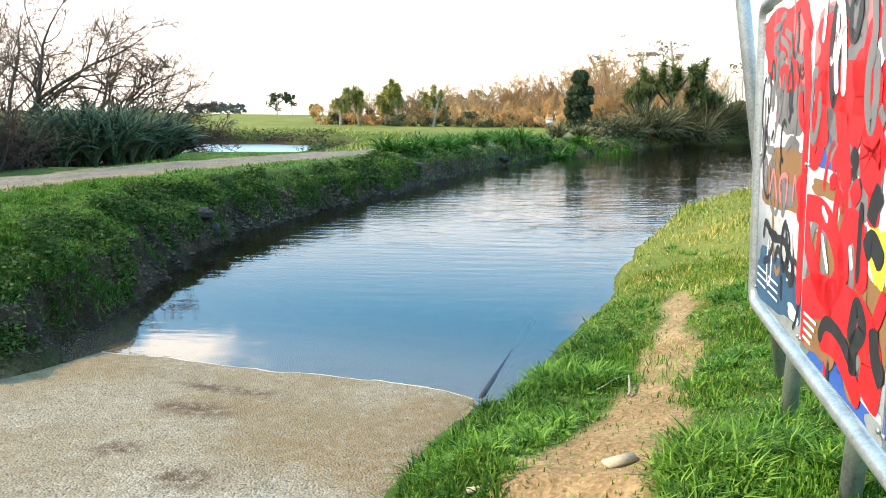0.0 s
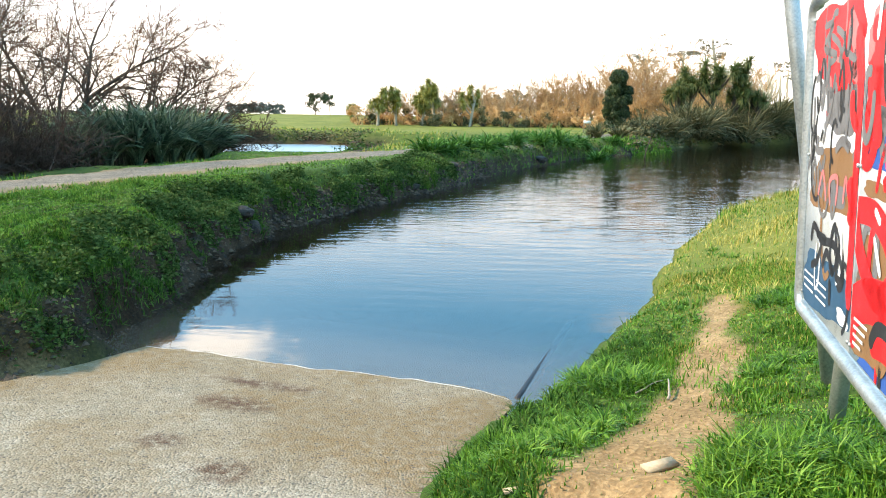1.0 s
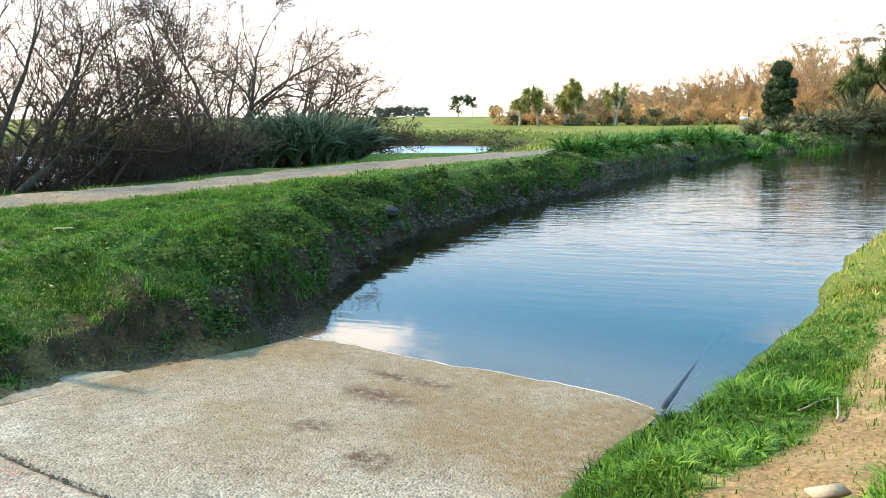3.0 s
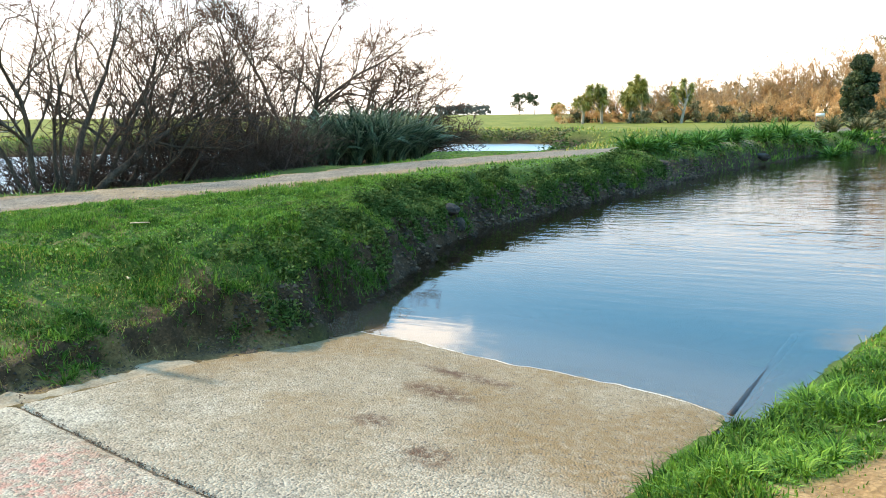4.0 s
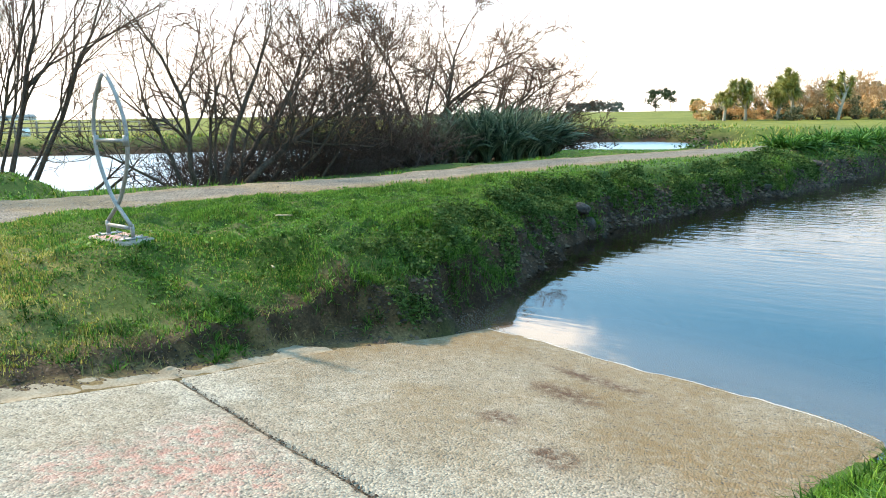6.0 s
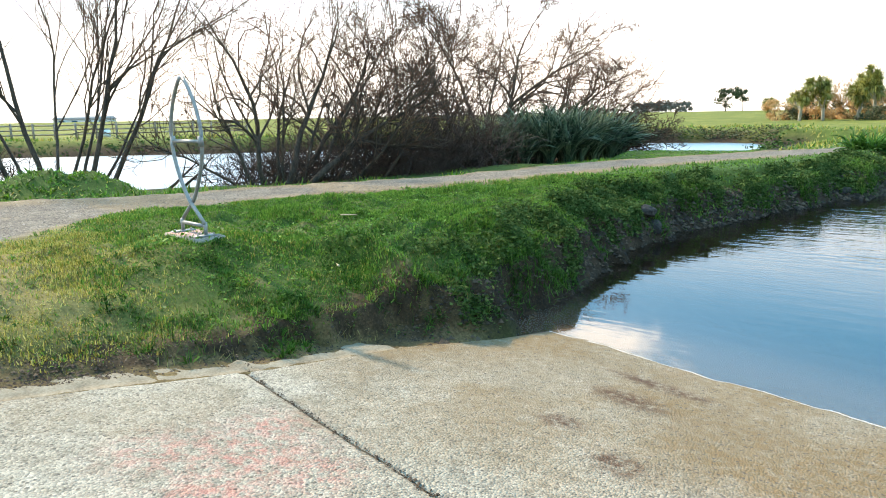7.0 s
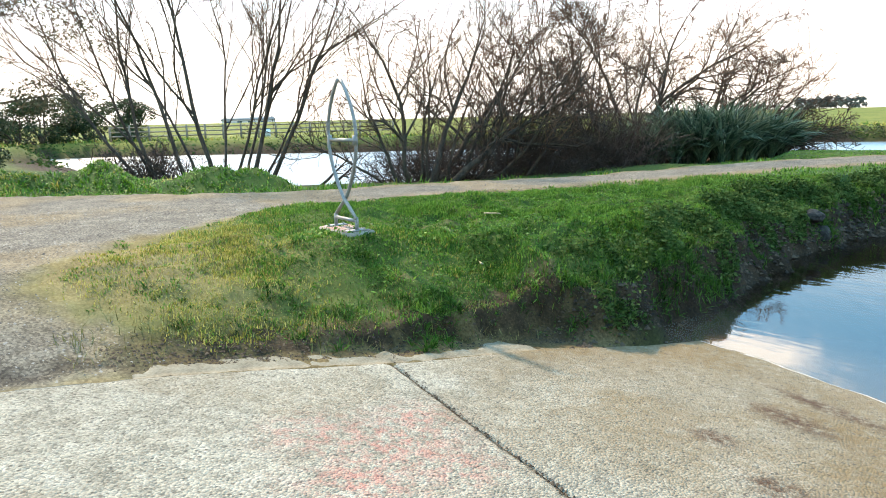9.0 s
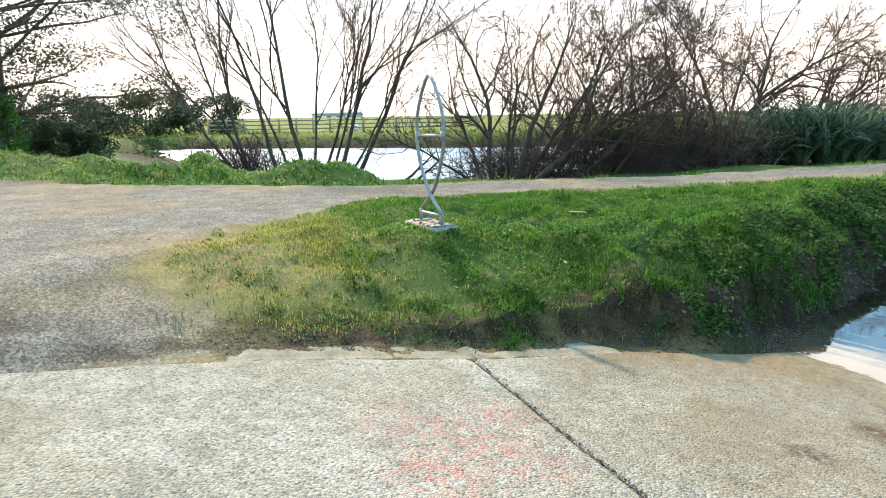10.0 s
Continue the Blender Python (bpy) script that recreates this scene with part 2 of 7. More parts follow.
def ground_material():
    m = bpy.data.materials.new("ground")
    m.use_nodes = True
    n, l = m.node_tree.nodes, m.node_tree.links
    b = n["Principled BSDF"]
    b.inputs["Roughness"].default_value, b.inputs["Specular IOR Level"].default_value = 0.95, 0.15
    pos = n.new("ShaderNodeNewGeometry").outputs["Position"]
    zone = n.new("ShaderNodeVertexColor")
    zone.layer_name = "zone"
    sep = n.new("ShaderNodeSeparateColor")
    l.new(zone.outputs["Color"], sep.inputs["Color"])

    def noise_of(scale, detail=6.0, rough=0.6):
        q = n.new("ShaderNodeTexNoise")
        q.inputs["Scale"].default_value, q.inputs["Detail"].default_value, q.inputs["Roughness"].default_value = scale, detail, rough
        l.new(pos, q.inputs["Vector"])
        return q.outputs["Fac"]

    def ramp(fac, stops, lo=0.3, hi=0.7):
        r = n.new("ShaderNodeValToRGB")
        e = r.color_ramp.elements
        e[0].position, e[1].position = lo, hi
        e[0].color, e[1].color = (*stops[0], 1), (*stops[-1], 1)
        for i, c in enumerate(stops[1:-1], 1):
            e.new(lo + (hi - lo) * i / (len(stops) - 1)).color = (*c, 1)
        l.new(fac, r.inputs["Fac"])
        return r.outputs["Color"]

    def mixc(fac, a, c):
        x = n.new("ShaderNodeMix")
        x.data_type = "RGBA"
        l.new(fac, x.inputs["Factor"])
        l.new(a, x.inputs["A"])
        l.new(c, x.inputs["B"])
        return x.outputs["Result"]

    mid, fine, big = noise_of(3.0), noise_of(38.0), noise_of(0.35)
    both = n.new("ShaderNodeMath")
    both.operation = "ADD"
    hm = n.new("ShaderNodeMath")
    hm.operation, hm.inputs[1].default_value = "MULTIPLY", 0.5
    hf = n.new("ShaderNodeMath")
    hf.operation, hf.inputs[1].default_value = "MULTIPLY", 0.5
    l.new(mid, hm.inputs[0]), l.new(fine, hf.inputs[0])
    l.new(hm.outputs[0], both.inputs[0]), l.new(hf.outputs[0], both.inputs[1])
    turf = ramp(both.outputs[0], [(0.014, 0.032, 0.006), (0.036, 0.072, 0.012), (0.085, 0.115, 0.030)])
    wide = n.new("ShaderNodeMix")
    wide.data_type, wide.inputs["Factor"].default_value = "FLOAT", 0.55
    l.new(both.outputs[0], wide.inputs["A"]), l.new(big, wide.inputs["B"])
    field = ramp(wide.outputs["Result"], [(0.050, 0.066, 0.012), (0.120, 0.132, 0.022), (0.23, 0.205, 0.05)])
    soil = ramp(both.outputs[0], [(0.12, 0.076, 0.036), (0.245, 0.160, 0.078), (0.37, 0.262, 0.140)])
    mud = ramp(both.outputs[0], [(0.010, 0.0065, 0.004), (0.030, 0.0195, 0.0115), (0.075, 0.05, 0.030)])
    gravel = ramp(both.outputs[0], [(0.072, 0.063, 0.052), (0.155, 0.137, 0.115), (0.28, 0.25, 0.21)])
    c = mixc(sep.outputs["Blue"], turf, field)
    c = mixc(sep.outputs["Green"], c, soil)
    c = mixc(sep.outputs["Red"], c, gravel)
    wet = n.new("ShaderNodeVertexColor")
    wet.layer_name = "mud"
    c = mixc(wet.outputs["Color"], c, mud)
    # single stones and crumbs
    vo = n.new("ShaderNodeTexVoronoi")
    vo.inputs["Scale"].default_value = 60.0
    l.new(pos, vo.inputs["Vector"])
    vs = n.new("ShaderNodeSeparateColor")
    l.new(vo.outputs["Color"], vs.inputs["Color"])
    grit = ramp(vs.outputs["Red"], [(0.38, 0.355, 0.33), (0.82, 0.79, 0.75), (1.3, 1.26, 1.18)], 0.1, 0.95)
    gm = n.new("ShaderNodeMix")
    gm.data_type, gm.blend_type = "RGBA", "MULTIPLY"
    gf = n.new("ShaderNodeMath")
    gf.operation, gf.inputs[1].default_value = "MULTIPLY", 0.45
    ga = n.new("ShaderNodeMath")
    ga.operation, ga.use_clamp = "ADD", True
    l.new(sep.outputs["Green"], ga.inputs[0]), l.new(wet.outputs["Color"], ga.inputs[1]), l.new(ga.outputs[0], gf.inputs[0])
    gs = n.new("ShaderNodeMath")
    gs.operation, gs.use_clamp, gs.inputs[1].default_value = "MULTIPLY_ADD", True, 0.45
    l.new(sep.outputs["Red"], gs.inputs[0]), l.new(gf.outputs[0], gs.inputs[2]), l.new(gs.outputs[0], gm.inputs["Factor"])
    l.new(c, gm.inputs["A"]), l.new(grit, gm.inputs["B"])
    c = gm.outputs["Result"]
    l.new(c, b.inputs["Base Color"])
    p = n.new("ShaderNodeBump")
    p.inputs["Strength"].default_value, p.inputs["Distance"].default_value = 0.7, 0.03
    l.new(both.outputs[0], p.inputs["Height"])
    l.new(p.outputs["Normal"], b.inputs["Normal"])
    return m


M_GROUND = ground_material()


def water_material(name, relief, rough):
    m = bpy.data.materials.new(name)
    m.use_nodes = True
    n, l = m.node_tree.nodes, m.node_tree.links
    n.remove(n["Principled BSDF"])
    pos = n.new("ShaderNodeNewGeometry").outputs["Position"]
    def ripple(turn, stretch, scale, detail):
        mp1 = n.new("ShaderNodeMapping")
        mp1.inputs["Rotation"].default_value, mp1.inputs["Scale"].default_value = (0, 0, radians(turn)), stretch
        l.new(pos, mp1.inputs["Vector"])
        q = n.new("ShaderNodeTexNoise")
        q.inputs["Scale"].default_value, q.inputs["Detail"].default_value = scale, detail
        l.new(mp1.outputs["Vector"], q.inputs["Vector"])
        return q.outputs["Fac"]

    def maths(op, one, two):
        q = n.new("ShaderNodeMath")
        q.operation = op
        for i, v in enumerate((one, two)):
            if isinstance(v, float):
                q.inputs[i].default_value = v
            else:
                l.new(v, q.inputs[i])
        return q.outputs[0]

    # long low wavelets, finer cross ripples, and calm and ruffled reaches
    waves = maths("ADD", ripple(-10, (0.28, 1.7, 1), 3.0, 1.5), maths("MULTIPLY", ripple(14, (0.5, 1.9, 1), 6.5, 2.0), 0.35))
    reach = maths("MULTIPLY", ripple(0, (1, 1, 1), 0.45, 3.0), 1.6)
    out_d = n.new("ShaderNodeVectorMath")
    out_d.operation, out_d.inputs[1].default_value = "DOT_PRODUCT", (0.266, 0.964, 0)
    l.new(pos, out_d.inputs[0])
    open_water = n.new("ShaderNodeMapRange")
    open_water.interpolation_type = "SMOOTHSTEP"
    open_water.inputs["From Min"].default_value, open_water.inputs["From Max"].default_value = 5.5, 13.0
    open_water.inputs["To Min"].default_value, open_water.inputs["To Max"].default_value = 0.09, 1.0
    l.new(out_d.outputs["Value"], open_water.inputs["Value"])
    p = n.new("ShaderNodeBump")
    p.inputs["Strength"].default_value, p.inputs["Distance"].default_value = relief, 0.05
    l.new(maths("MULTIPLY", maths("MULTIPLY", waves, reach), open_water.outputs["Result"]), p.inputs["Height"])
    fr = n.new("ShaderNodeFresnel")
    fr.inputs["IOR"].default_value = 1.72
    l.new(p.outputs["Normal"], fr.inputs["Normal"])
    g = n.new("ShaderNodeBsdfGlossy")
    g.inputs["Roughness"].default_value = rough
    l.new(p.outputs["Normal"], g.inputs["Normal"])
    t = n.new("ShaderNodeBsdfTransparent")
    t.inputs["Color"].default_value = (0.95, 0.90, 0.83, 1)
    x = n.new("ShaderNodeMixShader")
    l.new(fr.outputs["Fac"], x.inputs["Fac"])
    # silt in the water
    silt = n.new("ShaderNodeBsdfDiffuse")
    silt.inputs["Color"].default_value = (0.24, 0.165, 0.125, 1)
    body = n.new("ShaderNodeMixShader")
    # the shallows over the slab are turbid, the channel is clear
    shoal = n.new("ShaderNodeMapRange")
    shoal.interpolation_type = "SMOOTHSTEP"
    shoal.inputs["From Min"].default_value, shoal.inputs["From Max"].default_value = 4.4, 6.6
    shoal.inputs["To Min"].default_value, shoal.inputs["To Max"].default_value = 0.29, 0.01
    l.new(out_d.outputs["Value"], shoal.inputs["Value"])
    l.new(shoal.outputs["Result"], body.inputs["Fac"])
    l.new(t.outputs["BSDF"], body.inputs[1]), l.new(silt.outputs["BSDF"], body.inputs[2])
    l.new(body.outputs["Shader"], x.inputs[1]), l.new(g.outputs["BSDF"], x.inputs[2])
    l.new(x.outputs["Shader"], n["Material Output"].inputs["Surface"])
    return m


M_WATER = water_material("river_water", 0.27, 0.008)
M_POND = water_material("pond_water", 0.06, 0.32)


def concrete_material():
    m = surf("ramp_concrete", [(0.150, 0.131, 0.100), (0.242, 0.220, 0.175), (0.325, 0.300, 0.248)], 1.1, 0.9, 0.0, 9)
    n, l = m.node_tree.nodes, m.node_tree.links
    b = n["Principled BSDF"]
    col = b.inputs["Base Color"].links[0].from_socket
    pos = n.new("ShaderNodeNewGeometry").outputs["Position"]
    # exposed pebbles
    v = n.new("ShaderNodeTexVoronoi")
    v.inputs["Scale"].default_value = 75.0
    l.new(pos, v.inputs["Vector"])
    hs = n.new("ShaderNodeSeparateColor")
    l.new(v.outputs["Color"], hs.inputs["Color"])
    r = n.new("ShaderNodeValToRGB")
    r.color_ramp.elements[0].color, r.color_ramp.elements[1].color = (0.30, 0.285, 0.26, 1), (1.62, 1.58, 1.50, 1)
    l.new(hs.outputs["Red"], r.inputs["Fac"])
    mul = n.new("ShaderNodeMix")
    mul.data_type, mul.blend_type = "RGBA", "MULTIPLY"
    mul.inputs["Factor"].default_value = 0.54
    l.new(col, mul.inputs["A"]), l.new(r.outputs["Color"], mul.inputs["B"])
    # silt and rust stains
    st = n.new("ShaderNodeVertexColor")
    st.layer_name = "stain"
    sp = n.new("ShaderNodeSeparateColor")
    l.new(st.outputs["Color"], sp.inputs["Color"])
    nz = n.new("ShaderNodeTexNoise")
    nz.inputs["Scale"].default_value, nz.inputs["Detail"].default_value, nz.inputs["Roughness"].default_value = 14.0, 8.0, 0.7
    l.new(pos, nz.inputs["Vector"])
    cur = mul.outputs["Result"]
    for key, colour, lo, hi in (("Blue", (0.165, 0.110, 0.053), 0.12, 0.56), ("Green", (0.42, 0.12, 0.095), 0.44, 0.60), ("Red", (0.075, 0.038, 0.02), 0.36, 0.56)):
        rr = n.new("ShaderNodeMapRange")
        rr.inputs["From Min"].default_value, rr.inputs["From Max"].default_value = lo, hi
        l.new(nz.outputs["Fac"], rr.inputs["Value"])
        k = n.new("ShaderNodeMath")
        k.operation = "MULTIPLY"
        l.new(rr.outputs["Result"], k.inputs[0]), l.new(sp.outputs[key], k.inputs[1])
        x = n.new("ShaderNodeMix")
        x.data_type = "RGBA"
        x.inputs["B"].default_value = (*colour, 1)
        l.new(k.outputs[0], x.inputs["Factor"]), l.new(cur, x.inputs["A"])
        cur = x.outputs["Result"]
    # dark pits
    pit = n.new("ShaderNodeTexVoronoi")
    pit.inputs["Scale"].default_value = 22.0
    l.new(pos, pit.inputs["Vector"])
    pr = n.new("ShaderNodeMapRange")
    pr.inputs["From Min"].default_value, pr.inputs["From Max"].default_value = 0.26, 0.16
    pr.inputs["To Max"].default_value = 0.75
    l.new(pit.outputs["Distance"], pr.inputs["Value"])
    pm = n.new("ShaderNodeMix")
    pm.data_type = "RGBA"
    pm.inputs["B"].default_value = (0.07, 0.06, 0.048, 1)
    l.new(pr.outputs["Result"], pm.inputs["Factor"]), l.new(cur, pm.inputs["A"])
    # silt over the part that lies under water
    md = n.new("ShaderNodeVertexColor")
    md.layer_name = "mud"
    mm = n.new("ShaderNodeMix")
    mm.data_type = "RGBA"
    mm.inputs["B"].default_value = (0.27, 0.185, 0.13, 1)
    l.new(md.outputs["Alpha"], mm.inputs["Factor"]), l.new(pm.outputs["Result"], mm.inputs["A"])
    # darker towards the deep end, down to near the bed's colour
    ms = n.new("ShaderNodeSeparateColor")
    l.new(md.outputs["Color"], ms.inputs["Color"])
    deep = n.new("ShaderNodeMix")
    deep.data_type = "RGBA"
    deep.inputs["B"].default_value = (0.03, 0.024, 0.018, 1)
    l.new(ms.outputs["Green"], deep.inputs["Factor"]), l.new(mm.outputs["Result"], deep.inputs["A"])
    l.new(deep.outputs["Result"], b.inputs["Base Color"])
    p = n.new("ShaderNodeBump")
    p.inputs["Strength"].default_value, p.inputs["Distance"].default_value = 1.0, 0.008
    l.new(v.outputs["Distance"], p.inputs["Height"])
    p.invert = True
    l.new(p.outputs["Normal"], b.inputs["Normal"])
    return m


M_CONCRETE = concrete_material()

# ------------------------------------------------------------ helpers for shapes
class Shape:
    """Gathers vertices and faces of one mesh."""

    def __init__(self):
        self.v, self.f, self.n = [], [], 0

    def add(self, verts, faces):
        verts = np.asarray(verts, float).reshape(-1, 3)
        self.v.append(verts)
        for q in faces:
            self.f.append([i + self.n for i in q])
        self.n += len(verts)

    def add_np(self, verts, faces):
        verts = np.asarray(verts, float).reshape(-1, 3)
        self.v.append(verts)
        self.f.extend((np.asarray(faces) + self.n).tolist())
        self.n += len(verts)

    def tube(self, pts, radii, sides=6, cap=True):
        pts = np.asarray(pts, float)
        k = len(pts)
        t = np.gradient(pts, axis=0)
        t /= np.linalg.norm(t, axis=1)[:, None] + 1e-9
        ref = np.array([0.0, 0.0, 1.0]) if abs(t[0][2]) < 0.9 else np.array([1.0, 0.0, 0.0])
        a = np.cross(t, ref)
        a /= np.linalg.norm(a, axis=1)[:, None] + 1e-9
        b = np.cross(t, a)
        ang = np.arange(sides) * 2 * math.pi / sides
        r = np.broadcast_to(np.asarray(radii, float), (k,))
        ring = pts[:, None] + r[:, None, None] * (np.cos(ang)[None, :, None] * a[:, None] + np.sin(ang)[None, :, None] * b[:, None])
        faces = []
        for i in range(k - 1):
            for j in range(sides):
                q = (j + 1) % sides
                faces.append((i * sides + j, i * sides + q, (i + 1) * sides + q, (i + 1) * sides + j))
        if cap:
            faces.append(tuple(range(sides))[::-1])
            faces.append(tuple((k - 1) * sides + j for j in range(sides)))
        self.add(ring.reshape(-1, 3), faces)

    def box(self, c, size, rot=None, bevel=0.0):
        bm = bmesh.new()
        bmesh.ops.create_cube(bm, size=1.0)
        bmesh.ops.scale(bm, vec=Vector(size), verts=bm.verts)
        if bevel:
            bmesh.ops.bevel(bm, geom=list(bm.edges), offset=bevel, segments=2, affect="EDGES")
        if rot is not None:
            bmesh.ops.transform(bm, matrix=rot, verts=bm.verts)
        bm.verts.index_update()
        self.add([tuple(Vector(c) + v.co) for v in bm.verts], [[v.index for v in f.verts] for f in bm.faces])
        bm.free()

    def mesh(self, name, smooth=False):
        me = bpy.data.meshes.new(name)
        v = np.concatenate(self.v) if self.v else np.zeros((0, 3))
        me.vertices.add(len(v))
        me.vertices.foreach_set("co", v.astype(np.float32).ravel())
        sizes = np.fromiter((len(q) for q in self.f), np.int32, len(self.f))
        loops = np.fromiter((i for q in self.f for i in q), np.int32, int(sizes.sum()))
        me.loops.add(len(loops))
        me.loops.foreach_set("vertex_index", loops)
        me.polygons.add(len(sizes))
        me.polygons.foreach_set("loop_start", np.concatenate([[0], np.cumsum(sizes)[:-1]]).astype(np.int32))
        me.update(calc_edges=True)
        if smooth:
            me.polygons.foreach_set("use_smooth", np.ones(len(sizes), bool))
        return me


def part(name, shape, material, parent=None, label="", smooth=False):
    me = shape if isinstance(shape, bpy.types.Mesh) else shape.mesh(name, smooth)
    if not me.materials:
        me.materials.append(material)
    ob = new(name, me)
    ob.parent = parent
    return tagged(ob, label)


def thing(name, at, label, category, group="", turn=0.0):
    ob = new(name)
    ob.empty_display_size = 0.2
    ob.matrix_basis = pose(*at, 0, 0, turn)
    return tagged(ob, label, category, group)


NOISE_TABLE = np.random.default_rng(7).uniform(-0.5, 0.5, (256, 256))


def vnoise(x, y, seed=0):
    fx0, fy0 = np.floor(x), np.floor(y)
    fx, fy = x - fx0, y - fy0
    ix, iy = fx0.astype(np.int64) + seed * 37, fy0.astype(np.int64) + seed * 91
    fx, fy = fx * fx * (3 - 2 * fx), fy * fy * (3 - 2 * fy)
    x0, x1, y0, y1 = ix & 255, (ix + 1) & 255, iy & 255, (iy + 1) & 255
    a, b, c, d = NOISE_TABLE[x0, y0], NOISE_TABLE[x1, y0], NOISE_TABLE[x0, y1], NOISE_TABLE[x1, y1]
    return (a + (b - a) * fx) * (1 - fy) + (c + (d - c) * fx) * fy


def fbm(x, y, seed=0, octaves=4):
    t, k = 0, 1.0
    for i in range(octaves):
        t = t + vnoise(x * 2 ** i, y * 2 ** i, seed + i) * k
        k *= 0.5
    return t


def step(a, b, v):
    t = np.clip((v - a) / (b - a), 0, 1)
    return t * t * (3 - 2 * t)


def line_dist(pts, x, y):
    best = np.full(np.shape(x), 1e9)
    for (ax, ay), (bx, by) in zip(pts[:-1], pts[1:]):
        ux, uy = bx - ax, by - ay
        t = np.clip(((x - ax) * ux + (y - ay) * uy) / (ux * ux + uy * uy), 0, 1)
        best = np.minimum(best, np.hypot(x - ax - t * ux, y - ay - t * uy))
    return best


def poly_dist(pts, x, y):
    """Signed distance to a closed outline: negative inside."""
    inside = np.zeros(np.shape(x), bool)
    for (ax, ay), (bx, by) in zip(pts, pts[1:] + pts[:1]):
        if ay == by:
            continue
        cross = ((ay > y) != (by > y)) & (x < (bx - ax) * (y - ay) / (by - ay) + ax)
        inside ^= cross
    d = line_dist(pts + pts[:1], x, y)
    return np.where(inside, -d, d)


# ------------------------------------------------------------ the plan
RIVER = [(-3.0, 4.0), (-3.15, 5.6), (-3.35, 7.4), (-3.55, 9.4), (-3.45, 11.2), (-2.8, 13.8), (-1.15, 17.6), (-0.2, 22), (2.3, 28),
         (5.4, 35), (10.4, 44), (13.8, 48.3), (22, 58), (31, 67), (48, 76), (120, 95), (130, 70), (60, 45), (22, 27.5), (10.0, 20.4), (5.8, 15.6), (3.2, 10.6),
         (1.95, 7.45), (1.15, 5.86), (0.78, 5.04), (0.3, 4.3)]
POND = [(-50, 11), (-34, 9.3), (-25, 10.6), (-19.5, 10.6), (-17, 14), (-17, 20), (-14.5, 24), (-11.5, 28.5), (-8.8, 32), (-7.9, 35.5), (-7.4, 39.5), (-7.5, 43), (-8.6, 46),
        (-10.9, 47.2), (-15.5, 45.5), (-24, 39), (-33.5, 27.5), (-40, 22), (-47, 15.8)]
ROAD = [(-15.5, -0.5), (-11.8, 3.0), (-9.4, 5.6), (-8.6, 7.7), (-7.3, 11.2), (-6.2, 14.6), (-4.6, 18.3), (-2.1, 23.2), (4.2, 37.6), (14, 58.2), (27, 82)]
APRON = [(-4.6, -6), (-4.55, 1.3), (-5.2, 1.3), (-6.15, 0.95), (-6.75, 1.6), (-7.3, 2.3), (-7.8, 3.4), (-8.2, 4.9), (-9.5, 6.6), (-10.7, 5.7), (-13.4, 3.3), (-16.2, 0.8), (-28, -9), (-28, -14), (-5, -14)]
WORN = [(0.40, 2.1), (0.62, 2.65), (0.86, 3.0), (1.14, 3.55), (1.62, 4.5), (1.98, 5.4), (2.5, 6.6)]
NX, NY, W0 = 0.266, 0.964, 4.53          # the ramp falls 1 in 10 along (NX, NY)
RAMP_LEFT = [(-2.2, 7.6), (-3.02, 5.0), (-3.45, 4.1), (-3.8, 2.89), (-4.14, 2.1), (-4.42, 1.32), (-4.6, 0.6), (-4.75, 0.0), (-5.2, -6.0)]
RAMP_RIGHT = [(1.0, 6.6), (0.34, 4.6), (-0.02, 3.63), (-0.21, 3.05), (-0.1, 2.2), (0.3, 1.2), (1.2, -6.0)]
RAMP = RAMP_LEFT + RAMP_RIGHT[::-1]


def ramp_z(x, y):
    w = W0 - (x * NX + y * NY)
    return 0.1 * w - 0.03 * np.clip(w, -2.6, 0) ** 2 + 0.012 * np.sin(np.clip(x + 3.0, 0, 3.4) / 3.4 * math.pi)


PLINTH_Z = 0.88                          # the sculpture's level spot


def river_d(x, y):
    """How far a place lies from the ragged river edge (negative in the water)."""
    grow = np.clip(np.hypot(x, y) / 12, 1, 4)
    n = 0.42 * fbm(x * 0.8 / grow, y * 0.8 / grow, 3) + 0.26 * fbm(x * 2.6 / grow, y * 2.6 / grow, 4)
    n = n * (1 - 0.75 * step(-1.0, 0.5, (x + 1.2) * 0.94 - (y - 5.0) * 0.35) * step(20, 12, y))
    return poly_dist(RIVER, x, y) + n * grow * step(4.4, 5.6, y)


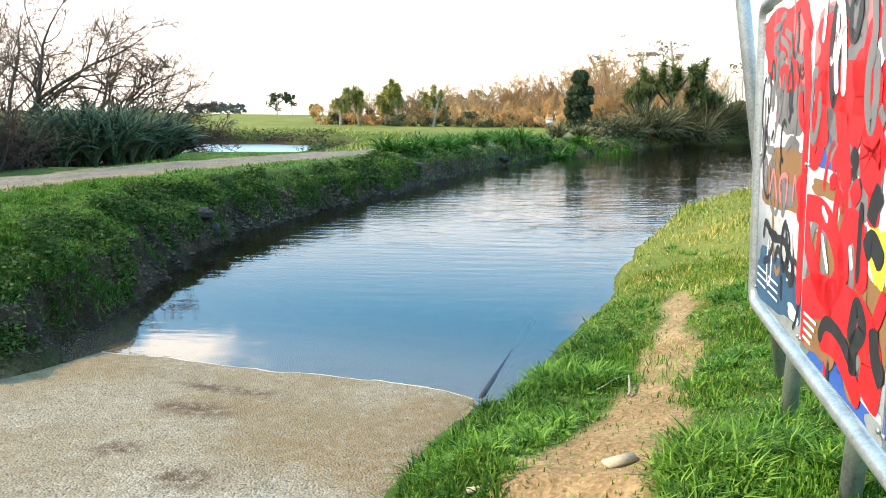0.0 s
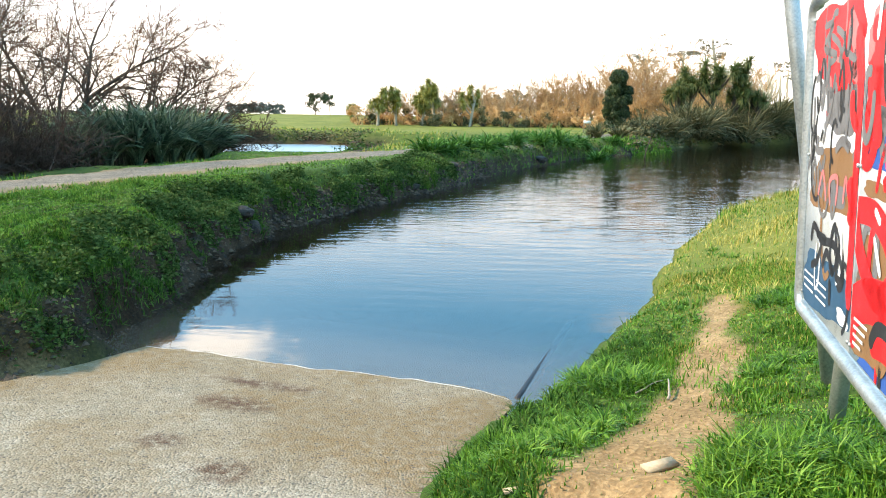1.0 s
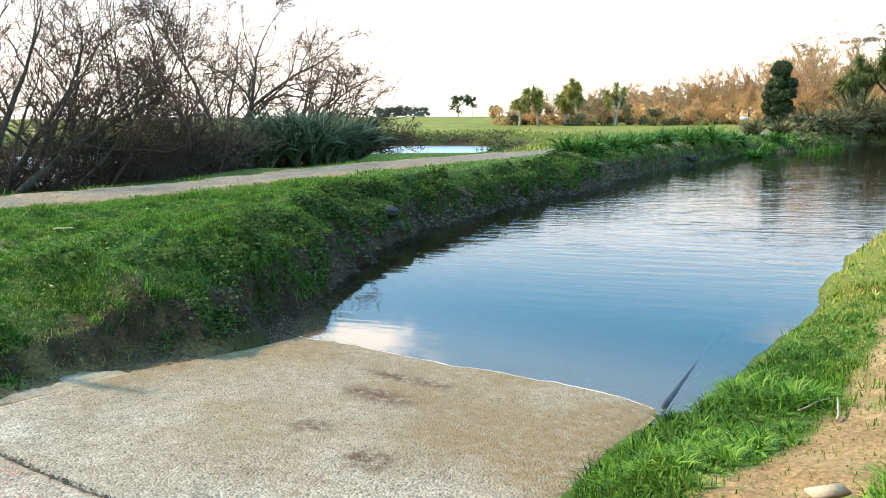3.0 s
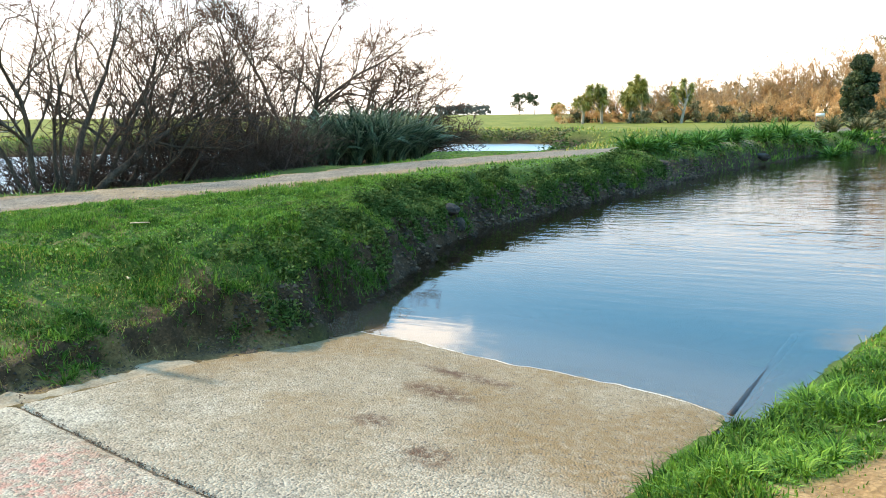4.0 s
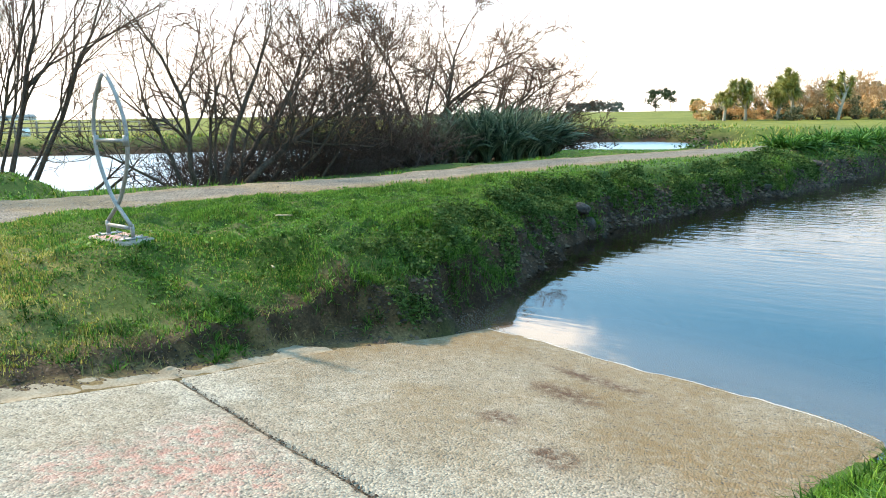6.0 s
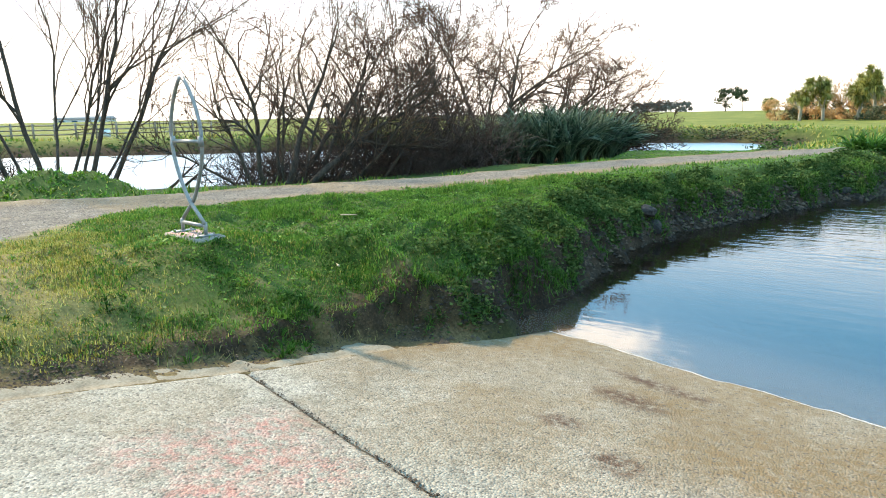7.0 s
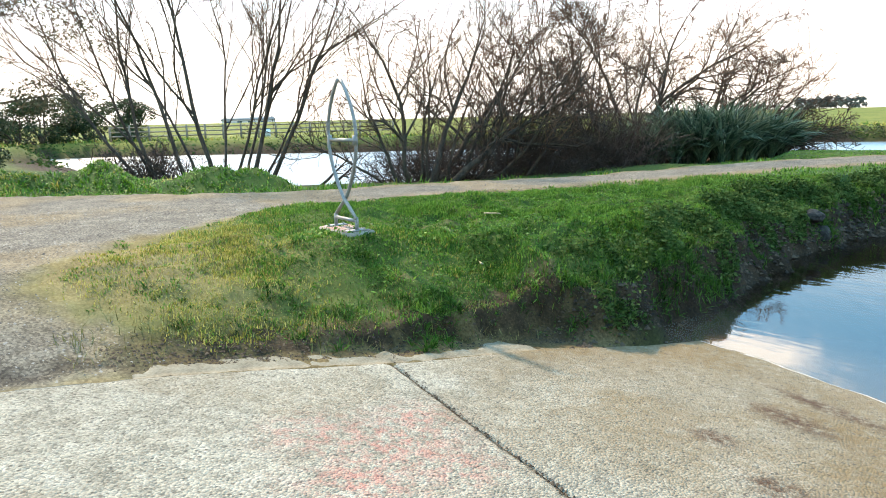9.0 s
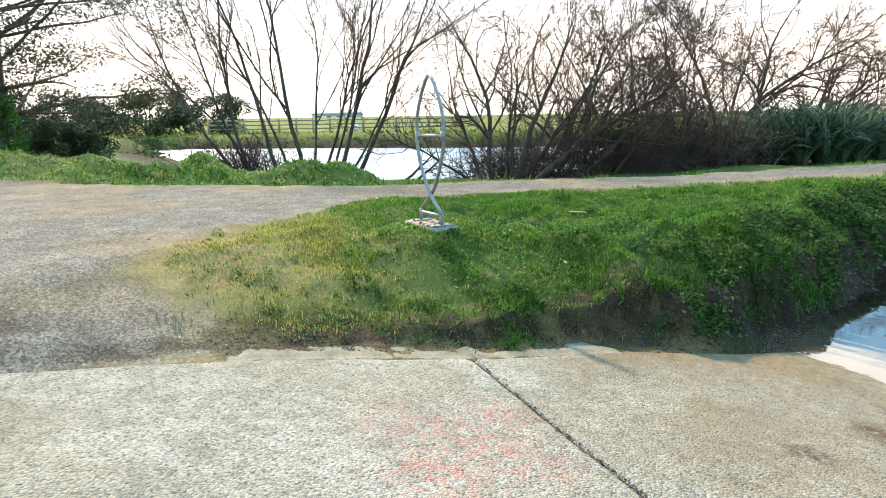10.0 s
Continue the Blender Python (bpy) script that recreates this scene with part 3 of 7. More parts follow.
def height(x, y):
    x, y = np.asarray(x, float), np.asarray(y, float)
    r = np.hypot(x, y)
    d = river_d(x, y)
    axis = (x + 1.2) * 0.94 - (y - 5.0) * 0.35
    right = step(-0.4, 1.2, axis) * (1 - step(40, 46, y - 0.9 * x + 20))
    left_z = 0.17 * step(-0.02, 0.10, d) + 0.33 * step(0.08, 0.34, d) + 0.38 * step(0.25, 1.15, d)
    right_z = 0.2 * step(0, 0.3, d) + 0.5 * step(0.2, 2.4, d) + 0.15 * step(2, 8, d)
    land = left_z * (1 - right) + right_z * right
    bed = np.maximum(-0.9, 0.45 * d)
    h = np.where(d > 0, land, bed)
    p = poly_dist(POND, x, y) + 0.3 * fbm(x * 0.5, y * 0.5, 9)
    far = step(40, 60, r)
    h = np.where(p > 0, np.minimum(h, 0.9 * np.clip((p + 0.2) / np.where(far > 0.1, 1.6, np.interp(x, [-16, -13], [11.0, 13.0])), 0, 1) ** 0.9 - 0.03), np.maximum(-0.6, p * 0.4))
    h = h + 1.15 * step(52, 170, r) * (h > 0.3)
    h = h + (0.07 * fbm(x * 0.7, y * 0.7, 5) + 0.05 * fbm(x * 2.6, y * 2.6, 6)) * step(0.1, 0.5, h)
    h = h + (0.16 * fbm(x * 1.1, y * 1.1, 15) + 0.11 * fbm(x * 4.2, y * 4.2, 18)) * step(-2.2, -2.8, x) * step(16, 10, y) * step(0.25, 0.7, h) * step(0.2, 1.6, gravel(x, y)[1])
    g, gd = gravel(x, y)
    az = np.degrees(np.arctan2(-x, np.maximum(y, 0.01)))
    h = h + 0.42 * step(58.5, 62, az) * np.exp(-((gd - 1.7) / 0.9) ** 2) * (x < -9) * (h > 0.2) * (1 + 1.4 * fbm(x * 0.7, y * 0.7, 17))
    # the land falls off from the track to the pond
    low = step(8, 10, az) * step(22, 20, az) * step(21, 23.5, r) * step(38, 36, r)
    h = np.where(p > 0, h * (1 - low) + low * (2 * (1 - r / 38.4) - 0.03), h)
    h = h + (0.86 - h) * 0.8 * g * step(0.4, 0.7, h)
    q = poly_dist(RAMP, x, y)
    rz = ramp_z(x, y)
    mound = step(-4.6, -2.6, -x) * step(1.2, 2.0, y)
    qn = q + 0.22 * fbm(x * 1.6, y * 1.6, 16) + 0.12 * fbm(x * 5, y * 5, 19)
    lip = 0.015 * step(0.0, 0.2, q) + mound * (0.035 + 0.22 * step(2.2, 4.6, y)) * step(0.28, 0.37, qn) + 0.8 * step(4.5, 5.0, y) * step(0.03, 0.25, q) * mound
    slope = 0.20 + 0.15 * step(-0.6, 0.1, x) + 0.06 * mound
    haunch = step(-2.6, -3.0, x) * step(0.2, 0.6, y) * step(4.6, 4.3, y)
    cap = rz + lip + slope * np.maximum(q - 0.24 * haunch, 0) - 0.012 * haunch * step(0.26, 0.2, q) + (0.03 + 0.06 * mound) * fbm(x * 3, y * 3, 8) * step(0.05, 0.4, q)
    h = np.minimum(h, np.where(q > 0, cap, rz - 0.004 - 0.086 * step(-0.04, -0.16, q)))
    return h + (PLINTH_Z + 0.048 - h) * np.exp(-(((x + 5.64) ** 2 + (y - 3.77) ** 2) / 0.36) ** 2)


def gravel(x, y):
    """How far a place is gravel, 0 to 1, and the same without its ragged edge."""
    n = fbm(x * 1.3, y * 1.3, 21) * 0.5 + fbm(x * 5, y * 5, 22) * 0.3
    width = 1.18 + 0.15 * step(8, 30, y)
    d = np.minimum(line_dist(ROAD, x, y) - width, poly_dist(APRON, x, y))
    return step(0.18, -0.18, d + n * 0.55), d


def bare(x, y):
    """How far a place is bare earth."""
    n = fbm(x * 1.5, y * 1.5, 31) + 0.7 * fbm(x * 6, y * 6, 32)
    w = line_dist(WORN, x, y)
    path = step(0.29, 0.17, w + n * 0.13 + 0.08 * step(3.2, 5.4, y) - 0.06 * step(3.2, 2.6, y))
    q = poly_dist(RAMP, x, y)
    foot = step(0.60, 0.32, q + n * 0.5) * step(-2.7, -3.2, x) * step(5.5, 4.4, y)
    spots = np.maximum(step(0.40, 0.6, n), step(0.14, 0.4, n) * step(2.4, 1.2, q)) * step(-2.5, -3.0, x) * step(14, 11, y) * 0.55 * step(0.9, 1.4, river_d(x, y)) * step(6.0, 4.0, q)
    return np.clip(np.maximum(np.maximum(path, foot), spots), 0, 1)


def axis_steps(lo, hi, a, b, fine, grow_lo, grow_hi):
    mid = np.arange(a, b, fine)
    up, s, v = [], fine, b
    while v < hi:
        up.append(v)
        s *= grow_hi
        v += s
    dn, s, v = [], fine, a
    while v > lo:
        s *= grow_lo
        v -= s
        dn.append(v)
    return np.array(dn[::-1] + list(mid) + up)


FIELD = {}


def field(key, x, y):
    """A ground value (z, gravel, distances) read from the ground sheet's own grid."""
    x, y = np.asarray(x, float), np.asarray(y, float)
    xs, ys, a = FIELD["xs"], FIELD["ys"], FIELD[key]
    i = np.clip(np.searchsorted(xs, x) - 1, 0, len(xs) - 2)
    j = np.clip(np.searchsorted(ys, y) - 1, 0, len(ys) - 2)
    u, v = (x - xs[i]) / (xs[i + 1] - xs[i]), (y - ys[j]) / (ys[j + 1] - ys[j])
    return (a[j, i] * (1 - u) + a[j, i + 1] * u) * (1 - v) + (a[j + 1, i] * (1 - u) + a[j + 1, i + 1] * u) * v


def ground_sheet():
    xs = axis_steps(-3500, 3500, -6.5, 2.6, 0.055, 1.05, 1.06)
    ys = axis_steps(-3500, 3500, 1.2, 8.5, 0.055, 1.25, 1.037)
    X, Y = np.meshgrid(xs, ys)
    X, Y = X.ravel(), Y.ravel()
    Z = height(X, Y)
    nx, ny = len(xs), len(ys)
    i = (np.arange(ny - 1)[:, None] * nx + np.arange(nx - 1)[None, :]).ravel()
    quads = np.stack([i, i + 1, i + nx + 1, i + nx], -1)
    g, gd = gravel(X, Y)
    dirt = bare(X, Y) * (1 - g)
    r = np.hypot(X, Y)
    d = river_d(X, Y)
    p = poly_dist(POND, X, Y)
    fringe = step(0.65, 0.0, np.abs(gd + 0.1)) * (X < -4) * (Y < 6)
    dirt = np.maximum(dirt, fringe * 0.8 * (1 - g * 0.3))
    field = np.maximum(step(38, 55, r), step(0.2, -0.25, fbm(X * 0.8, Y * 0.8, 41)) * 0.3 * step(14, 30, r))
    field = np.maximum(field, 0.75 * step(4.2, 7.0, Y) * step(0.5, 1.5, X - 0.1 * Y) * (Y < 40) * (r < 40))
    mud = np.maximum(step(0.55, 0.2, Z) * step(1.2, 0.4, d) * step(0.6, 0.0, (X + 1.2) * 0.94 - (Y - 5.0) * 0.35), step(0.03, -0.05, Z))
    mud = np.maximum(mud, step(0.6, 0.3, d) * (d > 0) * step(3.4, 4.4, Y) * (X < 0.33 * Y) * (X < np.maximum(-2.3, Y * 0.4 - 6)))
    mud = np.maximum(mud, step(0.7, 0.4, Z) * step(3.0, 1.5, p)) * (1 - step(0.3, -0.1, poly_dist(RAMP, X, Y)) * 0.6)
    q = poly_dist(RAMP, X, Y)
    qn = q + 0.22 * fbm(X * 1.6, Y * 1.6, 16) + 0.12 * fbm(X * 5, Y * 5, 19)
    # ragged dark band along the cut at the mound's foot
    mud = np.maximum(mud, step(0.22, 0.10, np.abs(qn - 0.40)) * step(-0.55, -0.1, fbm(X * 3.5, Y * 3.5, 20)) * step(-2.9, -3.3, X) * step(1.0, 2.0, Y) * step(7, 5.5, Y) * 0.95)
    mud = np.maximum(mud, 0.65 * step(0.05, 0.3, fbm(X * 2.5, Y * 2.5, 47)) * step(1.1, 0.5, q) * (q > 0.08) * (X < -4.4) * (Y < 1.6))
    shoulder = step(-0.75, -0.15, gd) * step(5, 7, Y) * (X < -3) * 0.65
    patch = 0.45 * step(-0.1, 0.3, fbm(X * 0.7, Y * 0.7, 48)) * (Y < 9)
    dirt = dirt * (1 - 0.25 * (X < -2.5) * (X > -6.2) * (Y > 1.2))
    mud = np.maximum(mud, 0.45 * bare(X, Y) * step(1.6, 0.6, q) * (X < -2.5) * (Y > 1.2))
    dirt = np.maximum(dirt, g * 0.9)
    tip = np.exp(-(((X + 6.3) / 1.35) ** 2 + ((Y - 1.8) / 1.5) ** 2))
    dirt = np.maximum(dirt, tip * 0.8 * (1 - g))
    field = np.maximum(field, 0.8 * tip)
    zone = np.stack([g * (1 - np.maximum(shoulder, patch)), dirt, field, np.ones_like(g)], -1).astype(np.float32)
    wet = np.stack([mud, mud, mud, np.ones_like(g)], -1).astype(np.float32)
    for key, arr in (("z", Z), ("g", g), ("gd", gd), ("bare", bare(X, Y)), ("d", d), ("p", p), ("q", q), ("qn", qn)):
        FIELD[key] = np.asarray(arr, float).reshape(ny, nx)
    FIELD["xs"], FIELD["ys"] = xs, ys
    is_road = g[quads].mean(1) > 0.5
    is_road &= r[quads[:, 0]] < 110
    for name, sel, label, cat in (("ground", ~is_road, "grassy river flat with worn earth and muddy banks", "ground"),
                                  ("road", is_road, "pale grey gravel track widening into an apron", "road")):
        fq = quads[sel]
        used, inv = np.unique(fq, return_inverse=True)
        s = Shape()
        s.add_np(np.stack([X[used], Y[used], Z[used]], -1), inv.reshape(-1, 4))
        me = s.mesh(name, True)
        for key, arr in (("zone", zone), ("mud", wet)):
            at = me.color_attributes.new(key, "FLOAT_COLOR", "POINT")
            at.data.foreach_set("color", arr[used].ravel())
        ob = part(name, me, M_GROUND)
        tagged(ob, label, cat, kind="structure")


ground_sheet()


def water_sheet(name, outline, label, reach):
    xs = [q[0] for q in outline]
    ys = [q[1] for q in outline]
    gx, gy = np.arange(min(xs) - reach, max(xs) + reach, 1.0), np.arange(min(ys) - reach, max(ys) + reach, 1.0)
    X, Y = np.meshgrid(gx, gy)
    keep = (poly_dist(outline, X[:-1, :-1] + 0.5, Y[:-1, :-1] + 0.5) < reach).ravel()
    nx = len(gx)
    i = (np.arange(len(gy) - 1)[:, None] * nx + np.arange(nx - 1)[None, :]).ravel()[keep]
    s = Shape()
    s.add_np(np.stack([X.ravel(), Y.ravel(), X.ravel() * 0], -1), np.stack([i, i + 1, i + nx + 1, i + nx], -1))
    ob = part(name, s, M_WATER if name == "river_water" else M_POND, smooth=True)
    tagged(ob, label, "water", kind="structure")


water_sheet("river_water", RIVER, "calm rippled river water reflecting blue sky", 2.0)
water_sheet("pond_water", POND, "still bright pond water beyond the track", 2.0)


# ------------------------------------------------------------ the ramp
def to_uw(p):
    return p[0] * NY - p[1] * NX, W0 - (p[0] * NX + p[1] * NY)


def to_xy(u, w):
    a = W0 - w
    return u * NY + a * NX, -u * NX + a * NY


LUW = sorted((to_uw(p) for p in RAMP_LEFT), key=lambda q: q[1])
RUW = sorted((to_uw(p) for p in RAMP_RIGHT), key=lambda q: q[1])


def u_left(w):
    return np.interp(w, [q[1] for q in LUW], [q[0] for q in LUW])


def u_right(w):
    return np.interp(w, [q[1] for q in RUW], [q[0] for q in RUW])


RUST = [((-1.58, 4.19), 0.24, 0.10), ((-1.47, 4.62), 0.34, 0.07), ((-1.75, 3.5), 0.12, 0.08), ((-1.25, 3.15), 0.14, 0.10)]


def ramp_piece(name, w0, w1, ua, ub, label, lift=0.0, cells=0.05, rough=0.004, material=None):
    nw, nu = max(2, int((w1 - w0) / cells)), max(2, int(4.6 / cells))
    if "edging" in name:
        nu = 6
    w = np.linspace(w0, w1, nw)[:, None]
    f = np.linspace(0, 1, nu)[None, :]
    A, B = ua(w), ub(w)
    u = A + (B - A) * f
    x, y = to_xy(u, w + 0.012 * fbm(u * 5, u * 0 + 1.3, 54) + 0 * u)
    z = ramp_z(x, y) + lift + rough * fbm(x * 9, y * 9, 51) + 0.012 * fbm(x * 1.2, y * 1.2, 52)
    e = np.minimum(np.minimum(u - A, B - u), np.minimum(w - w0, w1 - w))
    z = z - 0.012 * step(0.05, 0.0, e) - (0.03 * step(0.07, 0.0, u - A) if name == "edging" else 0)
    top = np.stack([x, y, z], -1).reshape(-1, 3)
    idx = np.arange(nw * nu).reshape(nw, nu)
    s = Shape()
    quads = np.stack([idx[:-1, :-1], idx[1:, :-1], idx[1:, 1:], idx[:-1, 1:]], -1).reshape(-1, 4)[:, ::-1]
    ring = np.concatenate([idx[0, :], idx[1:, -1], idx[-1, -2::-1], idx[-2:0:-1, 0]])
    low = top[ring] - [0, 0, 0.15]
    k = np.arange(len(ring))
    side = np.stack([ring[k], ring[(k + 1) % len(ring)], len(top) + (k + 1) % len(ring), len(top) + k], -1)
    s.add_np(np.concatenate([top, low]), np.concatenate([quads, side]))
    me = s.mesh(name, True)
    px, py, pz = np.concatenate([top, low]).T
    rust = np.zeros_like(px)
    for (cx, cy), a, b in RUST:
        du, dw = (px - cx) * NY - (py - cy) * NX, (px - cx) * NX + (py - cy) * NY
        rust = np.maximum(rust, np.clip(1.7 * np.exp(-((du / a) ** 2 + (dw / b) ** 2)), 0, 1))
    red = np.zeros_like(px)
    for cx, cy, a in ((-2.75, 1.95, 0.38), (-2.35, 2.05, 0.2), (-2.5, 1.6, 0.3), (-2.95, 2.3, 0.2), (-3.1, 1.7, 0.22)):
        red = np.maximum(red, np.exp(-(((px - cx) ** 2 + (py - cy) ** 2) / a ** 2)))
    wv = W0 - (px * NX + py * NY)
    silt = step(2.8, 0.9, wv) * (0.75 + 0.6 * fbm(px * 1.0, py * 1.0, 55)) + 0.3 * step(0.0, 0.3, fbm(px * 1.4, py * 1.4, 53))
    at = me.color_attributes.new("stain", "FLOAT_COLOR", "POINT")
    at.data.foreach_set("color", np.stack([rust, red * 0.55, np.clip(silt, 0, 1), np.ones_like(px)], -1).astype(np.float32).ravel())
    under = step(-0.1, -2.0, wv + 0.3 * fbm(px * 1.3, py * 1.3, 56))
    wetted = step(0.0, -0.8, wv + 0.5 * fbm(px * 1.3, py * 1.3, 56))
    at = me.color_attributes.new("mud", "FLOAT_COLOR", "POINT")
    at.data.foreach_set("color", np.stack([under, under, under, wetted], -1).astype(np.float32).ravel())
    return part(name, me, material or M_CONCRETE, ramp_thing, label)


ramp_thing = tagged(new("boat_ramp"), "pale exposed-aggregate concrete boat ramp running into the water", "ramp", kind="structure")
ramp_piece("lower_slab", -2.6, 2.826, u_left, u_right, "")
ramp_piece("upper_slab", 2.840, 10.4, u_left, u_right, "")


def u_out(w):
    return u_left(w) - (0.03 + 0.19 * step(1.2, 3.2, w) * step(4.6, 3.9, w) + 0.1 * step(0.2, 1.5, w) + 0.03 * np.sin(w * 7) + 0.16 * fbm(w * 2.3, w * 0, 57) + 0.12 * fbm(w * 9, w * 0, 58))


M_HAUNCH = surf("pale_mortar", [(0.095, 0.078, 0.052), (0.185, 0.158, 0.112), (0.265, 0.232, 0.172)], 5, 0.92, 0.7, 60)
ramp_piece("edging", 1.5, 4.5, u_out, lambda w: u_left(w) + 0.03, "rough lighter haunching along the slab", lift=0.003, rough=0.014, material=M_HAUNCH, cells=0.03)
M_JOINT = surf("joint_grit", [(0.035, 0.028, 0.02), (0.09, 0.072, 0.05), (0.2, 0.165, 0.12)], 30, 0.95, 0.4, 160)
ramp_piece("joint_fill", 2.821, 2.845, u_left, u_right, "dark gritty joint between slabs", lift=-0.004, rough=0.010, material=M_JOINT)
# near-black bar along the slab's edge, barely above the water
M_STREAK = surf("blue_black", [(0.006, 0.010, 0.016), (0.014, 0.022, 0.032)], 6, 0.6, 0.2, 40)
streak = Shape()
kx = np.linspace(0, 1, 14)
streak.tube([(0.35 + 0.66 * k, 4.66 + 2.04 * k, -0.018 - 0.022 * k) for k in kx], 0.030, 8)
part("dark_streak", streak, M_STREAK, ramp_thing, "dark bar lying awash along the slab's edge", smooth=True)

# pale thread that paints the glint where the water meets the slab
M_RIMGLINT = surf("waterline_glint", [(0.30, 0.29, 0.27), (0.50, 0.49, 0.47)], 20, 0.35, 0.0, 90, spec=0.5)
fu = np.linspace(-4.35, -0.95, 260)
fw = np.linspace(-0.7, 0.9, 320)[:, None]
fx, fy = to_xy(fu[None, :] + 0 * fw, fw + 0 * fu[None, :])
fz = ramp_z(fx, fy) + 0.012 * fbm(fx * 1.2, fy * 1.2, 52)
fi = np.argmax(fz > 0.001, axis=0)
fw_line = fw[fi, 0] + 0.008 * fbm(fu * 4, fu * 0 + 3, 59)
keep = (fu > u_left(fw_line) + 0.03) & (fu < u_right(fw_line) - 0.02)
foam = Shape()
lx, ly = to_xy(fu[keep], fw_line[keep])
wide = 0.0012 + 0.0035 * np.clip(0.5 + 1.6 * fbm(fu[keep] * 3, fu[keep] * 0, 60), 0, 1)
foam.tube(np.stack([lx, ly, 0 * lx + 0.002], -1), wide, 6)
tagged(part("glint_line", foam, M_RIMGLINT, smooth=True), "thin pale line standing in for the glint at the slab's waterline", "foam")

# ------------------------------------------------------------ plants: how they are made
def bulk(name, verts, faces, material, parent=None, label="", smooth=False):
    """One mesh from an array of vertices and an array of equal-sided faces."""
    me = bpy.data.meshes.new(name)
    verts, faces = np.asarray(verts, np.float32).reshape(-1, 3), np.asarray(faces, np.int32)
    k = faces.shape[1]
    me.vertices.add(len(verts))
    me.vertices.foreach_set("co", verts.ravel())
    me.loops.add(faces.size)
    me.loops.foreach_set("vertex_index", faces.ravel())
    me.polygons.add(len(faces))
    me.polygons.foreach_set("loop_start", (np.arange(len(faces)) * k).astype(np.int32))
    me.update(calc_edges=True)
    if smooth:
        me.polygons.foreach_set("use_smooth", np.ones(len(faces), bool))
    return part(name, me, material, parent, label)


def polar(az, r):
    a = radians(az)
    return -math.sin(a) * r, math.cos(a) * r


def hz(x, y):
    return float(field("z", x, y))


def limb(rng, start, d, length, r0, r1, k, wander, up):
    pts, p = [np.array(start, float)], np.array(start, float)
    d = np.array(d, float)
    d /= np.linalg.norm(d)
    for _ in range(k):
        d = d + rng.normal(0, wander, 3) + np.array([0, 0, up])
        d /= np.linalg.norm(d)
        p = p + d * length / k
        pts.append(p.copy())
    return np.array(pts), np.linspace(r0, r1, k + 1)


def side_way(rng, d, angle):
    d = d / np.linalg.norm(d)
    a = np.cross(d, rng.normal(0, 1, 3))
    a /= np.linalg.norm(a) + 1e-9
    return d * math.cos(angle) + a * math.sin(angle)


def branches_of(rng, pts, radii, count, ratio, angle, r_scale, k, wander, up, lo=0.25, length=None):
    total = np.linalg.norm(np.diff(pts, axis=0), axis=1).sum() if length is None else length
    out = []
    for f in np.sort(rng.uniform(lo, 1.0, count)):
        i = min(int(f * (len(pts) - 1)), len(pts) - 2)
        t = f * (len(pts) - 1) - i
        p = pts[i] * (1 - t) + pts[i + 1] * t
        d = side_way(rng, pts[i + 1] - pts[i], radians(angle) * rng.uniform(0.6, 1.3))
        r = (radii[i] * (1 - t) + radii[i + 1] * t) * r_scale
        L = total * ratio * (1.15 - 0.6 * f) * rng.uniform(0.6, 1.3)
        out.append(limb(rng, p, d, L, r, r * 0.4, k, wander, up))
    return out


def bare_tree(name, at, stems, seed, label, group="", n=(7, 6, 4), ratio=(0.5, 0.5, 0.5), angle=(32, 38, 42), wander=0.10, up=(0.05, 0.07, 0.05),
              bark=None, twig=None, thin=0.006, category="tree", seg=(9, 6, 4, 3)):
    """A leafless tree of several stems; each stem (offset, way, length, radius) carries boughs, branches and twigs."""
    rng = np.random.default_rng(seed)
    ob = thing(name, at, label, category, group)
    twigs = Shape()
    for off, way, length, rad in stems:
        pts, rr = limb(rng, off, way, length, rad, rad * 0.10, seg[0], wander * 0.6, up[0])
        s = Shape()
        s.tube(pts, rr, 7)
        stem = part("stem", s, bark or M_BARK, ob, smooth=True)
        boughs = Shape()
        for p1, r1 in branches_of(rng, pts, rr, n[0], ratio[0], angle[0], 0.6, seg[1], wander, up[1], 0.22):
            boughs.tube(p1, np.maximum(r1, thin * 1.2), 5, False)
            for p2, r2 in branches_of(rng, p1, r1, n[1], ratio[1], angle[1], 0.6, seg[2], wander * 1.3, up[2], 0.15):
                boughs.tube(p2, np.maximum(r2, thin), 3, False)
                for p3, r3 in branches_of(rng, p2, r2, n[2], ratio[2], angle[2], 0.6, seg[3], wander * 1.5, up[2], 0.1):
                    twigs.tube(p3, np.maximum(r3, thin * 0.8), 3, False)
        tagged(part("branchwork", boughs, bark or M_BARK, stem, "forking leafless branchwork"), kind="stuff")
    tagged(part("twigwork", twigs, twig or M_TWIG, ob, "fine leafless twigs"), kind="stuff")
    return ob


